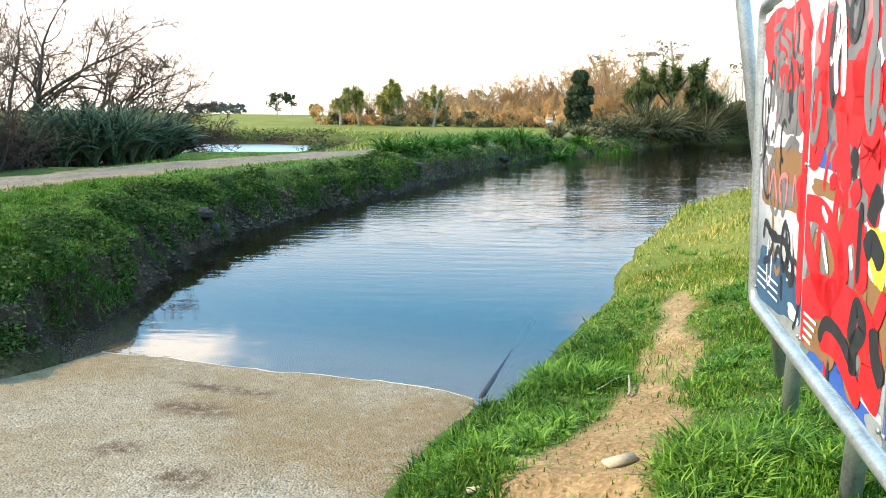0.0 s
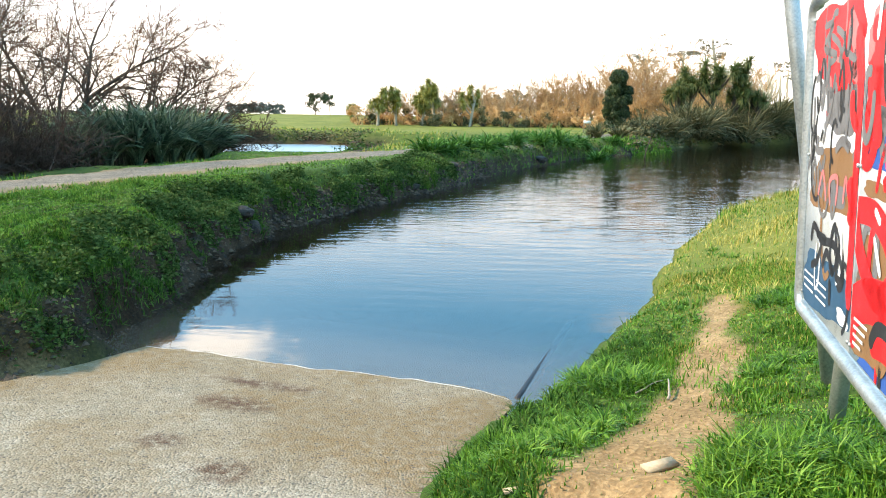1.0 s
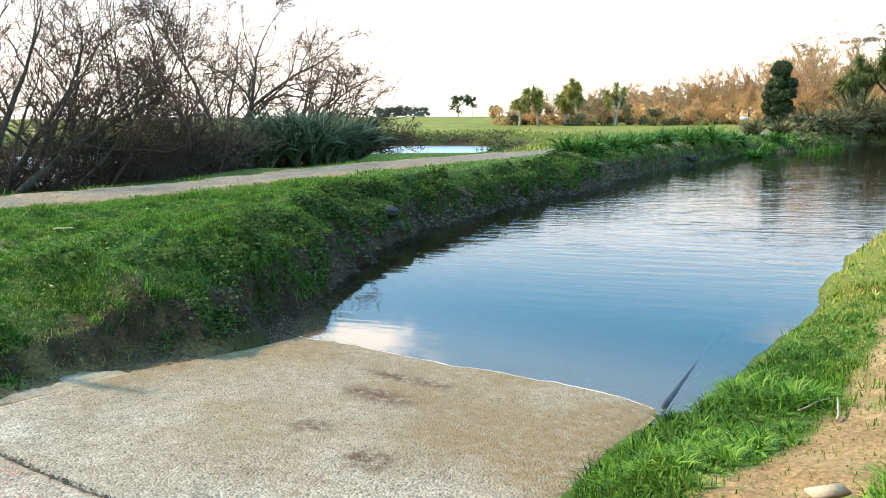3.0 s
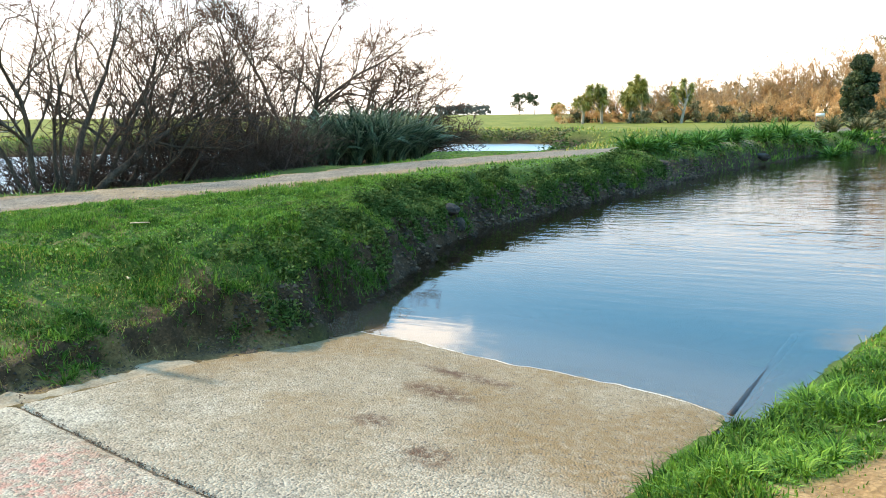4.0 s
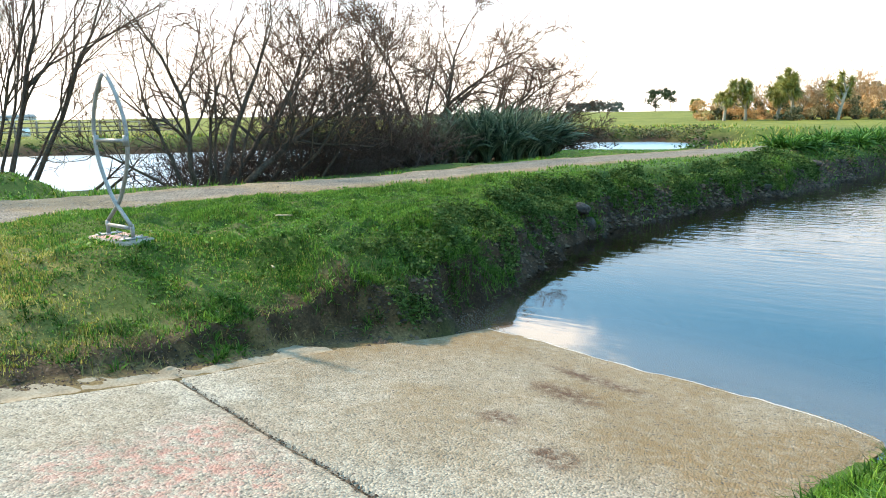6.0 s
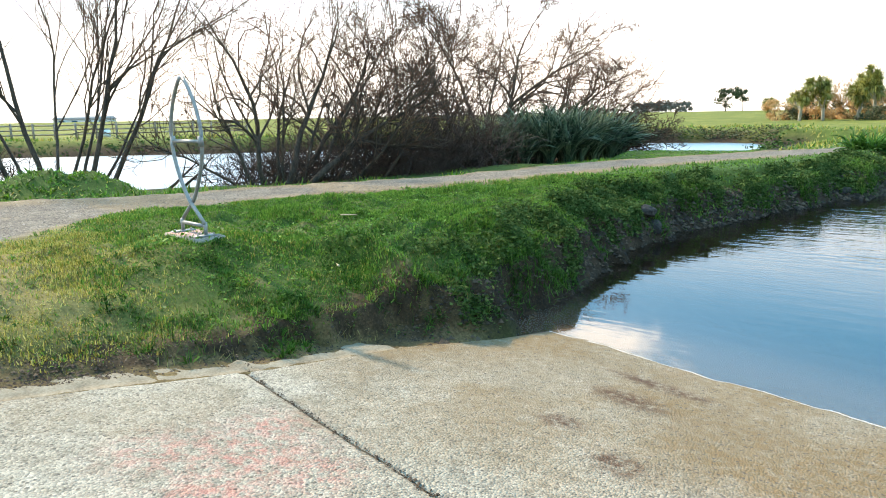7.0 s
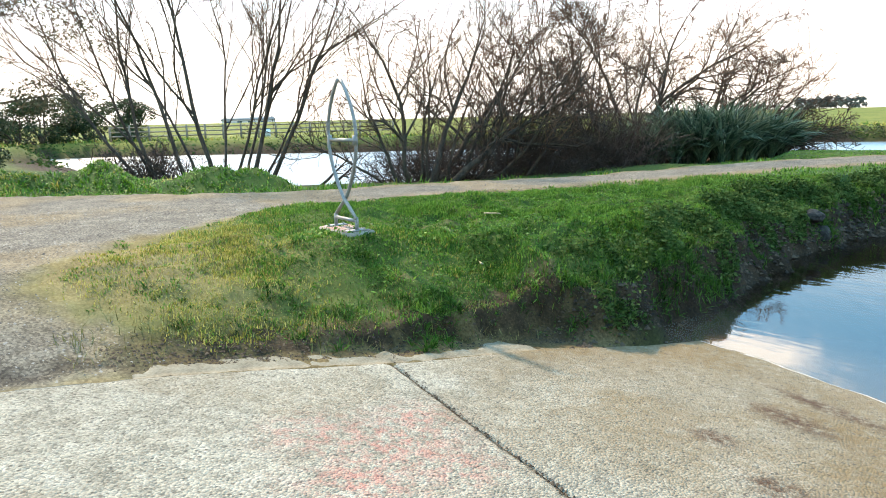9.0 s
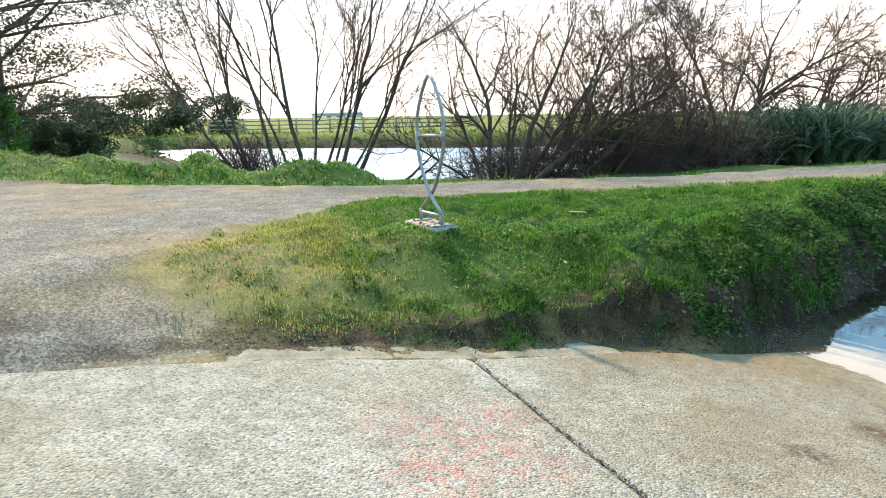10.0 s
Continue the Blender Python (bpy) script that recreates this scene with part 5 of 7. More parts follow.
for i, (az, r, h, n, sz) in enumerate(((7.9, 74, 4.2, 8, 1.0), (6.4, 75, 4.4, 10, 1.0), (4.3, 76, 4.6, 12, 1.1), (3.3, 74, 5.0, 11, 1.05), (0.3, 74, 4.6, 9, 0.95), (9.8, 82, 2.6, 6, 0.9),
                                       (-16.1, 62, 5.2, 7, 1.1), (-17.2, 63, 6.2, 9, 1.15), (-18.2, 63, 6.2, 9, 1.15), (-19.8, 63, 7.2, 7, 1.1), (-20.4, 64, 5.8, 8, 1.1), (-21.7, 64, 5.4, 5, 1.0))):
    x, y = polar(az, r)
    cabbage_tree((x, y, hz(x, y)), h, n, 740 + i, sz, "cabbage tree with tufted sword-leaf heads" if i < 6 else "tall dark cabbage tree with shaggy leaf heads", M_PALEBARK if i < 6 else M_BARK, M_CABBAGE if i < 6 else M_CABBAGEDARK)

# ------------------------------------------------------------ orange leafless willow belt
def belt_tree(seed, h, twig):
    rng = np.random.default_rng(seed)
    stems = [((rng.normal(0, 0.25), rng.normal(0, 0.25), -0.1), (rng.normal(0, 0.22), rng.normal(0, 0.22), 1), h * rng.uniform(0.75, 1.05), 0.07) for _ in range(5)]
    return bare_tree("belt_willow", (0, 0, 0), stems, seed, "leafless orange-twigged willow in the far belt", "far willow belt", n=(7, 5, 3), ratio=(0.42, 0.5, 0.6), seg=(4, 2, 1, 1),
                     angle=(34, 38, 40), wander=0.16, up=(0.03, 0.08, 0.06), bark=twig, twig=twig, thin=0.014)


rb = np.random.default_rng(42)
for i in range(34):
    az = 9.4 - i * 0.92 + rb.uniform(-0.2, 0.2)
    x, y = polar(az, 77 + rb.uniform(-3, 4))
    shrub("belt_scrub", (x, y, hz(x, y)), pile(rb, 14, 3.2, rb.uniform(1.2, 2.3), 0.05, 0.42), 1500, 0.10, (M_ORANGE, M_SCRUB, M_ORANGE, M_PAMPAS)[i % 4], 850 + i,
          "tan leafless scrub at the foot of the willow belt", "shrub", "scrub under the willow belt")
M_TAN = surf("tan_twigs", [(0.24, 0.165, 0.10), (0.42, 0.31, 0.20), (0.54, 0.43, 0.31)], 0.3, 0.9, 0, 6)
M_RUSSET = surf("russet_twigs", [(0.24, 0.125, 0.055), (0.42, 0.25, 0.12), (0.54, 0.37, 0.20)], 0.3, 0.9, 0, 6)
templates = [belt_tree(801, 4.6, M_ORANGE), belt_tree(802, 5.2, M_TAN), belt_tree(803, 4.2, M_RUSSET)]
rb = np.random.default_rng(41)
spots = []
for i in range(96):
    az = 8.6 - i * 0.32 + rb.uniform(-0.2, 0.2)
    r = (79, 90, 84)[i % 3] + rb.uniform(-4, 4)
    top = float(np.interp(-az, [-8.6, -4, 3, 8, 11, 13.5, 16, 24], [2.2, 3.2, 3.7, 4.3, 5.6, 6.6, 6.2, 5.0]))
    spots.append((az, r, top * (rb.uniform(0.4, 0.7) if i % 3 == 0 else rb.uniform(0.75, 1.15))))
for i, (az, r, h) in enumerate(spots):
    x, y = polar(az, r)
    k = h * 1.25 / (4.6, 5.2, 4.2)[i % 3]
    m = pose(x, y, hz(x, y), 0, 0, rb.uniform(0, 360)) @ Matrix.Diagonal((k * 1.15, k * 1.15, k, 1))
    if i < 3:
        templates[i].matrix_basis = m
    else:
        copy_thing(templates[i % 3], pose(0, 0, 0)).matrix_basis = m

# ------------------------------------------------------------ fish sculpture on its plinth
SC = (-5.64, 3.77)
sz = PLINTH_Z
sculpture = thing("fish_sculpture", (SC[0], SC[1], sz), "galvanised steel tube fish outline standing on its tail", "sculpture", turn=-8)
st = Shape()
st.box((0, 0, -0.03), (0.62, 0.30, 0.20), bevel=0.008)
plinth = tagged(part("concrete_plinth", st, M_SLABTOP), "low concrete plinth with a worn pink top", "plinth")
plinth.matrix_basis = pose(SC[0], SC[1], sz, 0, 0, -8)
pk = Shape()
pk.box((-0.01, 0, 0.072), (0.54, 0.265, 0.006), bevel=0.002)
part("painted_top", pk, M_PINKTOP, plinth, "worn pinkish paint")
for side in (-1, 1):
    ft = Shape()
    ft.box((0.22 * side, 0, 0.078), (0.09, 0.22, 0.014), bevel=0.003)
    part("foot_plate", ft, M_DULLSTEEL, sculpture)
    for by in (-0.08, 0.08):
        bo = Shape()
        bo.tube([(0.22 * side, by, 0.08), (0.22 * side, by, 0.10)], 0.009, 6)
        part("bolt", bo, M_DULLSTEEL, sculpture)
    lg = Shape()
    lg.tube([(0.22 * side, 0, 0.08), (0.22 * side, 0, 0.20)], 0.018, 10)
    part("leg", lg, M_DULLSTEEL, sculpture, smooth=True)
    t = np.linspace(0, 1, 25)
    body = [(side * 0.27 * math.sin(math.pi * q) ** 0.85 * (1.06 - 0.16 * q), 0.012 * side, 1.50 - 1.13 * q) for q in t]
    ar = Shape()
    ar.tube(body + [(-side * 0.12, 0.012 * side, 0.28), (-side * 0.235, 0.012 * side, 0.19)], 0.0175, 10)
    part("body_bar", ar, M_DULLSTEEL, sculpture, "long bent tube from snout to tail", smooth=True)
for name, z, w in (("cross_bar", 0.93, 0.262), ("tail_bar", 0.165, 0.235)):
    cbar = Shape()
    cbar.tube([(-w, 0, z), (w, 0, z)], 0.017, 10)
    part(name, cbar, M_DULLSTEEL, sculpture, smooth=True)
for side in (-1, 1):
    co_ = Shape()
    co_.tube([(0.262 * side, 0, 0.885), (0.266 * side, 0, 0.975)], 0.024, 10)
    part("collar", co_, M_DULLSTEEL, sculpture, smooth=True)

# ------------------------------------------------------------ painted sign by the ramp
def paint(name, colour, wear):
    return surf(name, [tuple(c * 0.6 + 0.02 for c in colour), colour, tuple(min(1, c * 1.1 + 0.005) for c in colour), tuple(c * 0.85 + 0.03 for c in colour)], 11, 0.5, 0.03, 140, spec=0.2)


P_RED = paint("red_spray", (0.66, 0.012, 0.016), 0.1)
P_PINK = paint("pink_spray", (0.55, 0.15, 0.15), 0.1)
P_WHITE = paint("white_panel", (0.60, 0.63, 0.64), 0.1)
P_BLACK = paint("black_spray", (0.018, 0.018, 0.02), 0.1)
P_GREY = paint("grey_spray", (0.13, 0.13, 0.135), 0.1)
P_BROWN = paint("ochre_spray", (0.20, 0.105, 0.045), 0.1)
P_BLUE = paint("blue_print", (0.02, 0.08, 0.30), 0.1)
P_NAVY = paint("teal_print", (0.02, 0.07, 0.13), 0.1)
P_YELLOW = paint("yellow_spray", (0.75, 0.70, 0.05), 0.1)

SO = Vector((1.64, 3.36, 1.10))
SD = Vector((-0.249, -0.9685, 0))
SU = Vector((-0.055, 0.022, 1.0)).normalized()
SN = SD.cross(SU).normalized()
if SN.x > 0:
    SN = -SN
S_LEN, S_H = 2.62, 1.45


def on_sign(s, h, out=0.0):
    return SO + SD * s + SU * h + SN * out


sign_at = (1.36, 2.3, hz(1.36, 2.3))
sign = thing("graffiti_sign", sign_at, "steel-framed information sign covered in red graffiti", "sign")
SA = Vector(sign_at)


def sp_(s, h, out=0.0):
    return tuple(on_sign(s, h, out) - SA)


fr = Shape()
R = 0.075
corner = []
for cx, cz, a0 in ((R, R, 180), (S_LEN - R, R, 270), (S_LEN - R, S_H - R, 0), (R, S_H - R, 90)):
    for k in range(7):
        a = radians(a0 + 15 * k)
        corner.append((cx + R * math.cos(a), cz + R * math.sin(a)))
loop = corner + corner[:1]
dense = []
for (a, b), (c, d) in zip(loop[:-1], loop[1:]):
    n = max(1, int(math.hypot(c - a, d - b) / 0.25))
    dense += [(a + (c - a) * i / n, b + (d - b) * i / n) for i in range(n)]
dense.append(dense[0])
fr.tube([sp_(*q) for q in dense], 0.031, 12, False)
part("tube_frame", fr, M_STEEL, sign, "galvanised tube frame with rounded corners", smooth=True)
for px, py in ((1.665, 3.03), (1.455, 2.2)):
    g = hz(px, py) - 0.2
    po = Shape()
    po.tube([(px - SA.x + 0.035, py - SA.y, g - SA.z), (px - SA.x + 0.035, py - SA.y, 1.30 - SA.z), (px - SA.x - 0.015, py - SA.y + 0.02, 2.45 - SA.z)], 0.038, 16)
    post = part("post", po, M_STEEL, sign, smooth=True)
    for bz in (1.06, 0.98):
        bo = Shape()
        bo.tube([(px - SA.x - 0.015, py - SA.y, bz - SA.z), (px - SA.x - 0.012, py - SA.y - 0.005, bz - SA.z)], 0.008, 6)
        bo.tube([(px - SA.x + 0.0, py - SA.y - 0.01, bz - SA.z), (px - SA.x - 0.012, py - SA.y - 0.012, bz - SA.z)], 0.008, 8)
        part("bolt", bo, M_STEEL, post)
PANELS = [(0.045, 0.895), (0.907, 1.74), (1.752, 2.575)]
faces = []
for i, (a, b) in enumerate(PANELS):
    pn = Shape()
    lo, hi = 0.05, S_H - 0.05
    q = [sp_(a, lo, -0.004), sp_(b, lo, -0.004), sp_(b, hi, -0.004), sp_(a, hi, -0.004), sp_(a, lo, 0.004), sp_(b, lo, 0.004), sp_(b, hi, 0.004), sp_(a, hi, 0.004)]
    pn.add(q, [(0, 1, 2, 3), (7, 6, 5, 4), (0, 4, 5, 1), (1, 5, 6, 2), (2, 6, 7, 3), (3, 7, 4, 0)])
    faces.append(part("panel", pn, P_WHITE, sign, "sprayed sheet panel"))
    for e in (a + 0.012, b - 0.012):
        for hh in (0.09, 0.75, 1.36):
            bo = Shape()
            bo.tube([sp_(e, hh, 0.003), sp_(e, hh, 0.012)], 0.009, 6)
            part("bolt", bo, M_STEEL, faces[-1])


def clip_u(a, b, v):
    return min(max(v, a + 0.004), b - 0.004)


def patch(panel, cx, cz, rx, rz, material, layer, seed, name="paint_patch"):
    """A sprayed patch with a soft-cornered uneven outline."""
    rng = np.random.default_rng(seed)
    a, b = PANELS[panel]
    ph = rng.uniform(0, 6.28, 4)
    ring = []
    for k in range(36):
        t = k * math.pi / 18
        w = 1 + 0.12 * math.sin(2 * t + ph[0]) + 0.09 * math.sin(3 * t + ph[1]) + 0.06 * math.sin(7 * t + ph[2])
        e = (abs(math.cos(t)) ** 4 + abs(math.sin(t)) ** 4) ** -0.25
        ring.append(sp_(clip_u(a, b, cx + rx * w * e * math.cos(t)), min(max(cz + rz * w * e * math.sin(t), 0.056), S_H - 0.056), 0.0045 + 0.0004 * layer))
    s = Shape()
    s.add(ring, [tuple(range(36))])
    part(name, s, material, faces[panel])


def stroke(panel, pts, width, material, layer, name="paint_stroke"):
    """A sprayed line through pts, smoothed, with rounded ends."""
    a, b = PANELS[panel]
    p = np.array(pts, float)
    t = np.linspace(0, len(p) - 1, 10 * (len(p) - 1) + 1)
    sm_pts = []
    for v in t:
        i = min(int(v), len(p) - 2)
        f = v - i
        p0, p1, p2, p3 = p[max(i - 1, 0)], p[i], p[i + 1], p[min(i + 2, len(p) - 1)]
        sm_pts.append(0.5 * (2 * p1 + (p2 - p0) * f + (2 * p0 - 5 * p1 + 4 * p2 - p3) * f ** 2 + (3 * p1 - 3 * p2 + p3 - p0) * f ** 3))
    c = np.array(sm_pts)
    d = np.gradient(c, axis=0)
    d /= np.linalg.norm(d, axis=1)[:, None] + 1e-9
    nrm = np.stack([-d[:, 1], d[:, 0]], -1)
    k = len(c)
    w = width / 2 * np.minimum(1, np.sqrt(np.minimum(np.arange(k), np.arange(k)[::-1]) / 2.5 + 0.15))
    L, Rr = c + nrm * w[:, None], c - nrm * w[:, None]
    out = 0.0045 + 0.0004 * layer
    vs = [sp_(clip_u(a, b, q[0]), min(max(q[1], 0.056), S_H - 0.056), out) for q in L] + [sp_(clip_u(a, b, q[0]), min(max(q[1], 0.056), S_H - 0.056), out) for q in Rr]
    s = Shape()
    s.add(vs, [(i, i + 1, k + i + 1, k + i) for i in range(k - 1)])
    part(name, s, material, faces[panel])


# first panel: red wash above, white and ochre middle, printed navy foot
patch(0, 0.47, 1.21, 0.40, 0.17, P_RED, 0, 1)
patch(0, 0.47, 0.20, 0.40, 0.13, P_NAVY, 0, 3)
patch(0, 0.50, 0.66, 0.34, 0.13, P_BROWN, 0, 4)
patch(0, 0.60, 0.95, 0.22, 0.10, P_GREY, 0, 8)
patch(0, 0.48, 1.23, 0.37, 0.15, P_RED, 1, 1)
patch(0, 0.56, 0.15, 0.31, 0.05, P_NAVY, 1, 3)
patch(0, 0.57, 0.72, 0.34, 0.06, P_BROWN, 1, 4)
patch(0, 0.51, 0.61, 0.26, 0.04, P_GREY, 2, 5)
patch(0, 0.78, 0.15, 0.08, 0.03, P_WHITE, 2, 6)
stroke(0, [(0.65, 1.29), (0.76, 1.19), (0.77, 1.09), (0.83, 1.21)], 0.102, P_PINK, 3)
stroke(0, [(0.24, 1.31), (0.39, 1.3), (0.26, 1.22), (0.47, 1.17), (0.33, 1.14)], 0.032, P_GREY, 4)
stroke(0, [(0.45, 1.28), (0.59, 1.22), (0.51, 1.14)], 0.032, P_GREY, 4)
stroke(0, [(0.66, 1.26), (0.65, 1.17), (0.77, 1.13)], 0.032, P_GREY, 4)
stroke(0, [(0.37, 1.26), (0.52, 1.2), (0.56, 1.11)], 0.032, P_GREY, 4)
stroke(0, [(0.49, 1.06), (0.55, 0.9), (0.66, 0.89), (0.68, 1.05)], 0.038, P_GREY, 4)
stroke(0, [(0.41, 1.05), (0.4, 0.98)], 0.038, P_GREY, 4)
stroke(0, [(0.73, 1.05), (0.74, 0.9)], 0.038, P_GREY, 4)
stroke(0, [(0.22, 1.07), (0.29, 1.02), (0.26, 0.95)], 0.038, P_GREY, 4)
stroke(0, [(0.23, 0.84), (0.21, 0.78), (0.34, 0.78)], 0.038, P_GREY, 4)
stroke(0, [(0.58, 1.04), (0.58, 0.96), (0.65, 0.95)], 0.023, P_BLACK, 5)
stroke(0, [(0.78, 1.02), (0.79, 0.89)], 0.023, P_BLACK, 5)
stroke(0, [(0.31, 0.87), (0.27, 0.82)], 0.023, P_BLACK, 5)
stroke(0, [(0.54, 0.79), (0.64, 0.83), (0.75, 0.8)], 0.043, P_GREY, 5)
stroke(0, [(0.83, 0.86), (0.87, 0.81), (0.8, 0.77)], 0.043, P_GREY, 5)
stroke(0, [(0.28, 0.58), (0.35, 0.69), (0.43, 0.57)], 0.023, P_PINK, 6)
stroke(0, [(0.5, 0.56), (0.48, 0.66), (0.6, 0.68), (0.59, 0.57)], 0.023, P_PINK, 6)
stroke(0, [(0.7, 0.59), (0.72, 0.69), (0.76, 0.64)], 0.023, P_PINK, 6)
stroke(0, [(0.19, 0.36), (0.23, 0.44), (0.38, 0.38), (0.32, 0.29), (0.21, 0.25)], 0.038, P_BLACK, 5)
stroke(0, [(0.39, 0.39), (0.59, 0.41), (0.72, 0.36), (0.77, 0.28)], 0.038, P_BLACK, 5)
stroke(0, [(0.42, 0.28), (0.49, 0.36), (0.61, 0.29)], 0.038, P_BLACK, 5)
stroke(0, [(0.56, 0.26), (0.58, 0.15)], 0.038, P_BLACK, 5)
stroke(0, [(0.29, 0.41), (0.47, 0.41)], 0.038, P_BLACK, 5)
stroke(0, [(0.64, 0.29), (0.77, 0.28)], 0.038, P_BLACK, 5)
stroke(0, [(0.78, 1.25), (0.86, 1.0), (0.86, 0.63), (0.86, 0.21)], 0.088, P_RED, 7)
stroke(0, [(0.75, 1.02), (0.77, 0.93), (0.85, 0.88)], 0.061, P_RED, 7)
stroke(0, [(0.77, 0.69), (0.83, 0.6), (0.81, 0.52)], 0.088, P_RED, 7)
# second panel: big red loops over white, grey, blue and ochre
patch(1, 1.32, 1.02, 0.37, 0.16, P_RED, 0, 41)
patch(1, 1.20, 0.30, 0.27, 0.20, P_BROWN, 0, 42)
patch(1, 1.30, 0.10, 0.36, 0.09, P_BLUE, 0, 43)
patch(1, 1.55, 0.30, 0.17, 0.20, P_BROWN, 0, 44)
patch(1, 1.45, 1.30, 0.26, 0.10, P_GREY, 0, 45)
patch(1, 1.24, 1.20, 0.34, 0.11, P_PINK, 1, 11)
patch(1, 1.16, 1.16, 0.11, 0.08, P_NAVY, 2, 12)
patch(1, 1.09, 0.81, 0.16, 0.06, P_BLUE, 2, 16)
patch(1, 1.16, 1.05, 0.25, 0.07, P_RED, 2, 17)
patch(1, 1.39, 0.68, 0.14, 0.05, P_GREY, 2, 18)
patch(1, 1.13, 0.24, 0.23, 0.14, P_BROWN, 1, 14)
patch(1, 1.29, 0.04, 0.26, 0.01, P_BLUE, 2, 15)
patch(1, 1.63, 0.28, 0.11, 0.07, P_BROWN, 2, 22)
patch(1, 1.63, 0.55, 0.06, 0.08, P_YELLOW, 3, 19)
patch(1, 1.48, 0.40, 0.03, 0.01, P_YELLOW, 3, 20)
patch(1, 1.66, 0.12, 0.09, 0.01, P_WHITE, 3, 23)
patch(1, 1.12, 0.68, 0.14, 0.03, P_BROWN, 2, 24)
stroke(1, [(1.05, 1.27), (1.19, 1.23), (1.17, 1.16)], 0.043, P_GREY, 4)
stroke(1, [(1.36, 1.24), (1.4, 1.15), (1.27, 1.09)], 0.072, P_GREY, 4)
stroke(1, [(1.31, 1.21), (1.44, 1.23)], 0.058, P_GREY, 4)
stroke(1, [(0.95, 1.21), (1.16, 1.22), (1.34, 1.21)], 0.088, P_RED, 5)
stroke(1, [(1.45, 1.05), (1.48, 1.14), (1.56, 1.18)], 0.088, P_RED, 5)
stroke(1, [(0.99, 1.16), (1.17, 1.16), (1.31, 1.18)], 0.088, P_RED, 5)
stroke(1, [(1.1, 0.99), (1.14, 0.93), (1.1, 0.9)], 0.065, P_GREY, 5)
stroke(1, [(1.25, 0.99), (1.28, 0.89), (1.4, 0.79)], 0.065, P_GREY, 5)
stroke(1, [(1.49, 0.95), (1.55, 0.88), (1.58, 0.96)], 0.065, P_GREY, 5)
stroke(1, [(1.1, 0.96), (1.19, 0.87)], 0.065, P_GREY, 5)
stroke(1, [(1.2, 0.82), (1.24, 0.77)], 0.065, P_GREY, 5)
stroke(1, [(1.49, 1.06), (1.56, 1.08), (1.56, 1.13)], 0.058, P_WHITE, 6)
stroke(1, [(1.51, 0.86), (1.52, 0.91), (1.57, 0.89)], 0.058, P_WHITE, 6)
stroke(1, [(1.57, 1.04), (1.48, 1.02)], 0.058, P_WHITE, 6)
stroke(1, [(0.94, 1.07), (1.23, 1.02), (1.59, 0.99)], 0.158, P_RED, 8)
stroke(1, [(1.06, 1.09), (1.05, 0.97), (1.1, 0.82)], 0.088, P_RED, 8)
stroke(1, [(1.22, 1.04), (1.27, 0.89), (1.35, 0.7)], 0.105, P_RED, 8)
stroke(1, [(1.36, 1.09), (1.44, 0.98), (1.36, 0.84)], 0.123, P_RED, 8)
stroke(1, [(1.61, 0.89), (1.53, 0.81), (1.63, 0.76)], 0.175, P_RED, 8)
stroke(1, [(0.86, 0.59), (1.1, 0.6), (1.27, 0.53), (1.32, 0.42), (1.18, 0.33), (0.99, 0.43), (0.86, 0.58)], 0.096, P_RED, 8)
stroke(1, [(1.37, 0.41), (1.35, 0.52), (1.4, 0.6), (1.49, 0.57), (1.52, 0.42)], 0.105, P_RED, 8)
stroke(1, [(0.89, 0.22), (1.08, 0.3), (1.32, 0.33), (1.53, 0.33), (1.64, 0.25), (1.62, 0.12)], 0.158, P_RED, 8)
stroke(1, [(1.15, 0.17), (1.35, 0.19), (1.57, 0.1)], 0.088, P_RED, 8)
stroke(1, [(1.21, 0.37), (1.27, 0.27)], 0.088, P_RED, 8)
stroke(1, [(0.92, 0.93), (0.98, 0.87), (0.95, 0.8)], 0.070, P_RED, 8)
stroke(1, [(1.41, 0.73), (1.45, 0.67)], 0.088, P_RED, 8)
stroke(1, [(1.2, 0.74), (1.22, 0.69)], 0.070, P_RED, 8)
stroke(1, [(1.58, 0.72), (1.58, 0.62)], 0.088, P_RED, 8)
stroke(1, [(1.65, 0.42), (1.7, 0.39)], 0.123, P_RED, 8)
stroke(1, [(1.15, 0.16), (1.22, 0.24), (1.37, 0.24), (1.51, 0.18)], 0.051, P_BLACK, 10)
stroke(1, [(1.46, 0.25), (1.5, 0.37), (1.56, 0.32), (1.49, 0.24), (1.5, 0.16)], 0.065, P_BLACK, 10)
stroke(1, [(1.64, 0.35), (1.67, 0.27), (1.73, 0.22)], 0.072, P_BLACK, 10)
stroke(1, [(1.63, 0.73), (1.59, 0.68), (1.57, 0.63)], 0.072, P_BLACK, 10)
stroke(1, [(1.54, 0.54), (1.59, 0.58), (1.67, 0.53)], 0.072, P_BLACK, 10)
stroke(1, [(1.49, 0.44), (1.49, 0.68)], 0.036, P_BLACK, 10)
stroke(1, [(1.38, 0.82), (1.44, 0.78)], 0.058, P_BLACK, 10)
stroke(1, [(1.12, 0.53), (1.21, 0.41)], 0.029, P_WHITE, 9)
stroke(1, [(1.41, 0.54), (1.44, 0.47)], 0.029, P_WHITE, 9)
stroke(1, [(1.11, 0.62), (1.18, 0.58)], 0.029, P_WHITE, 9)
rg = np.random.default_rng(76)


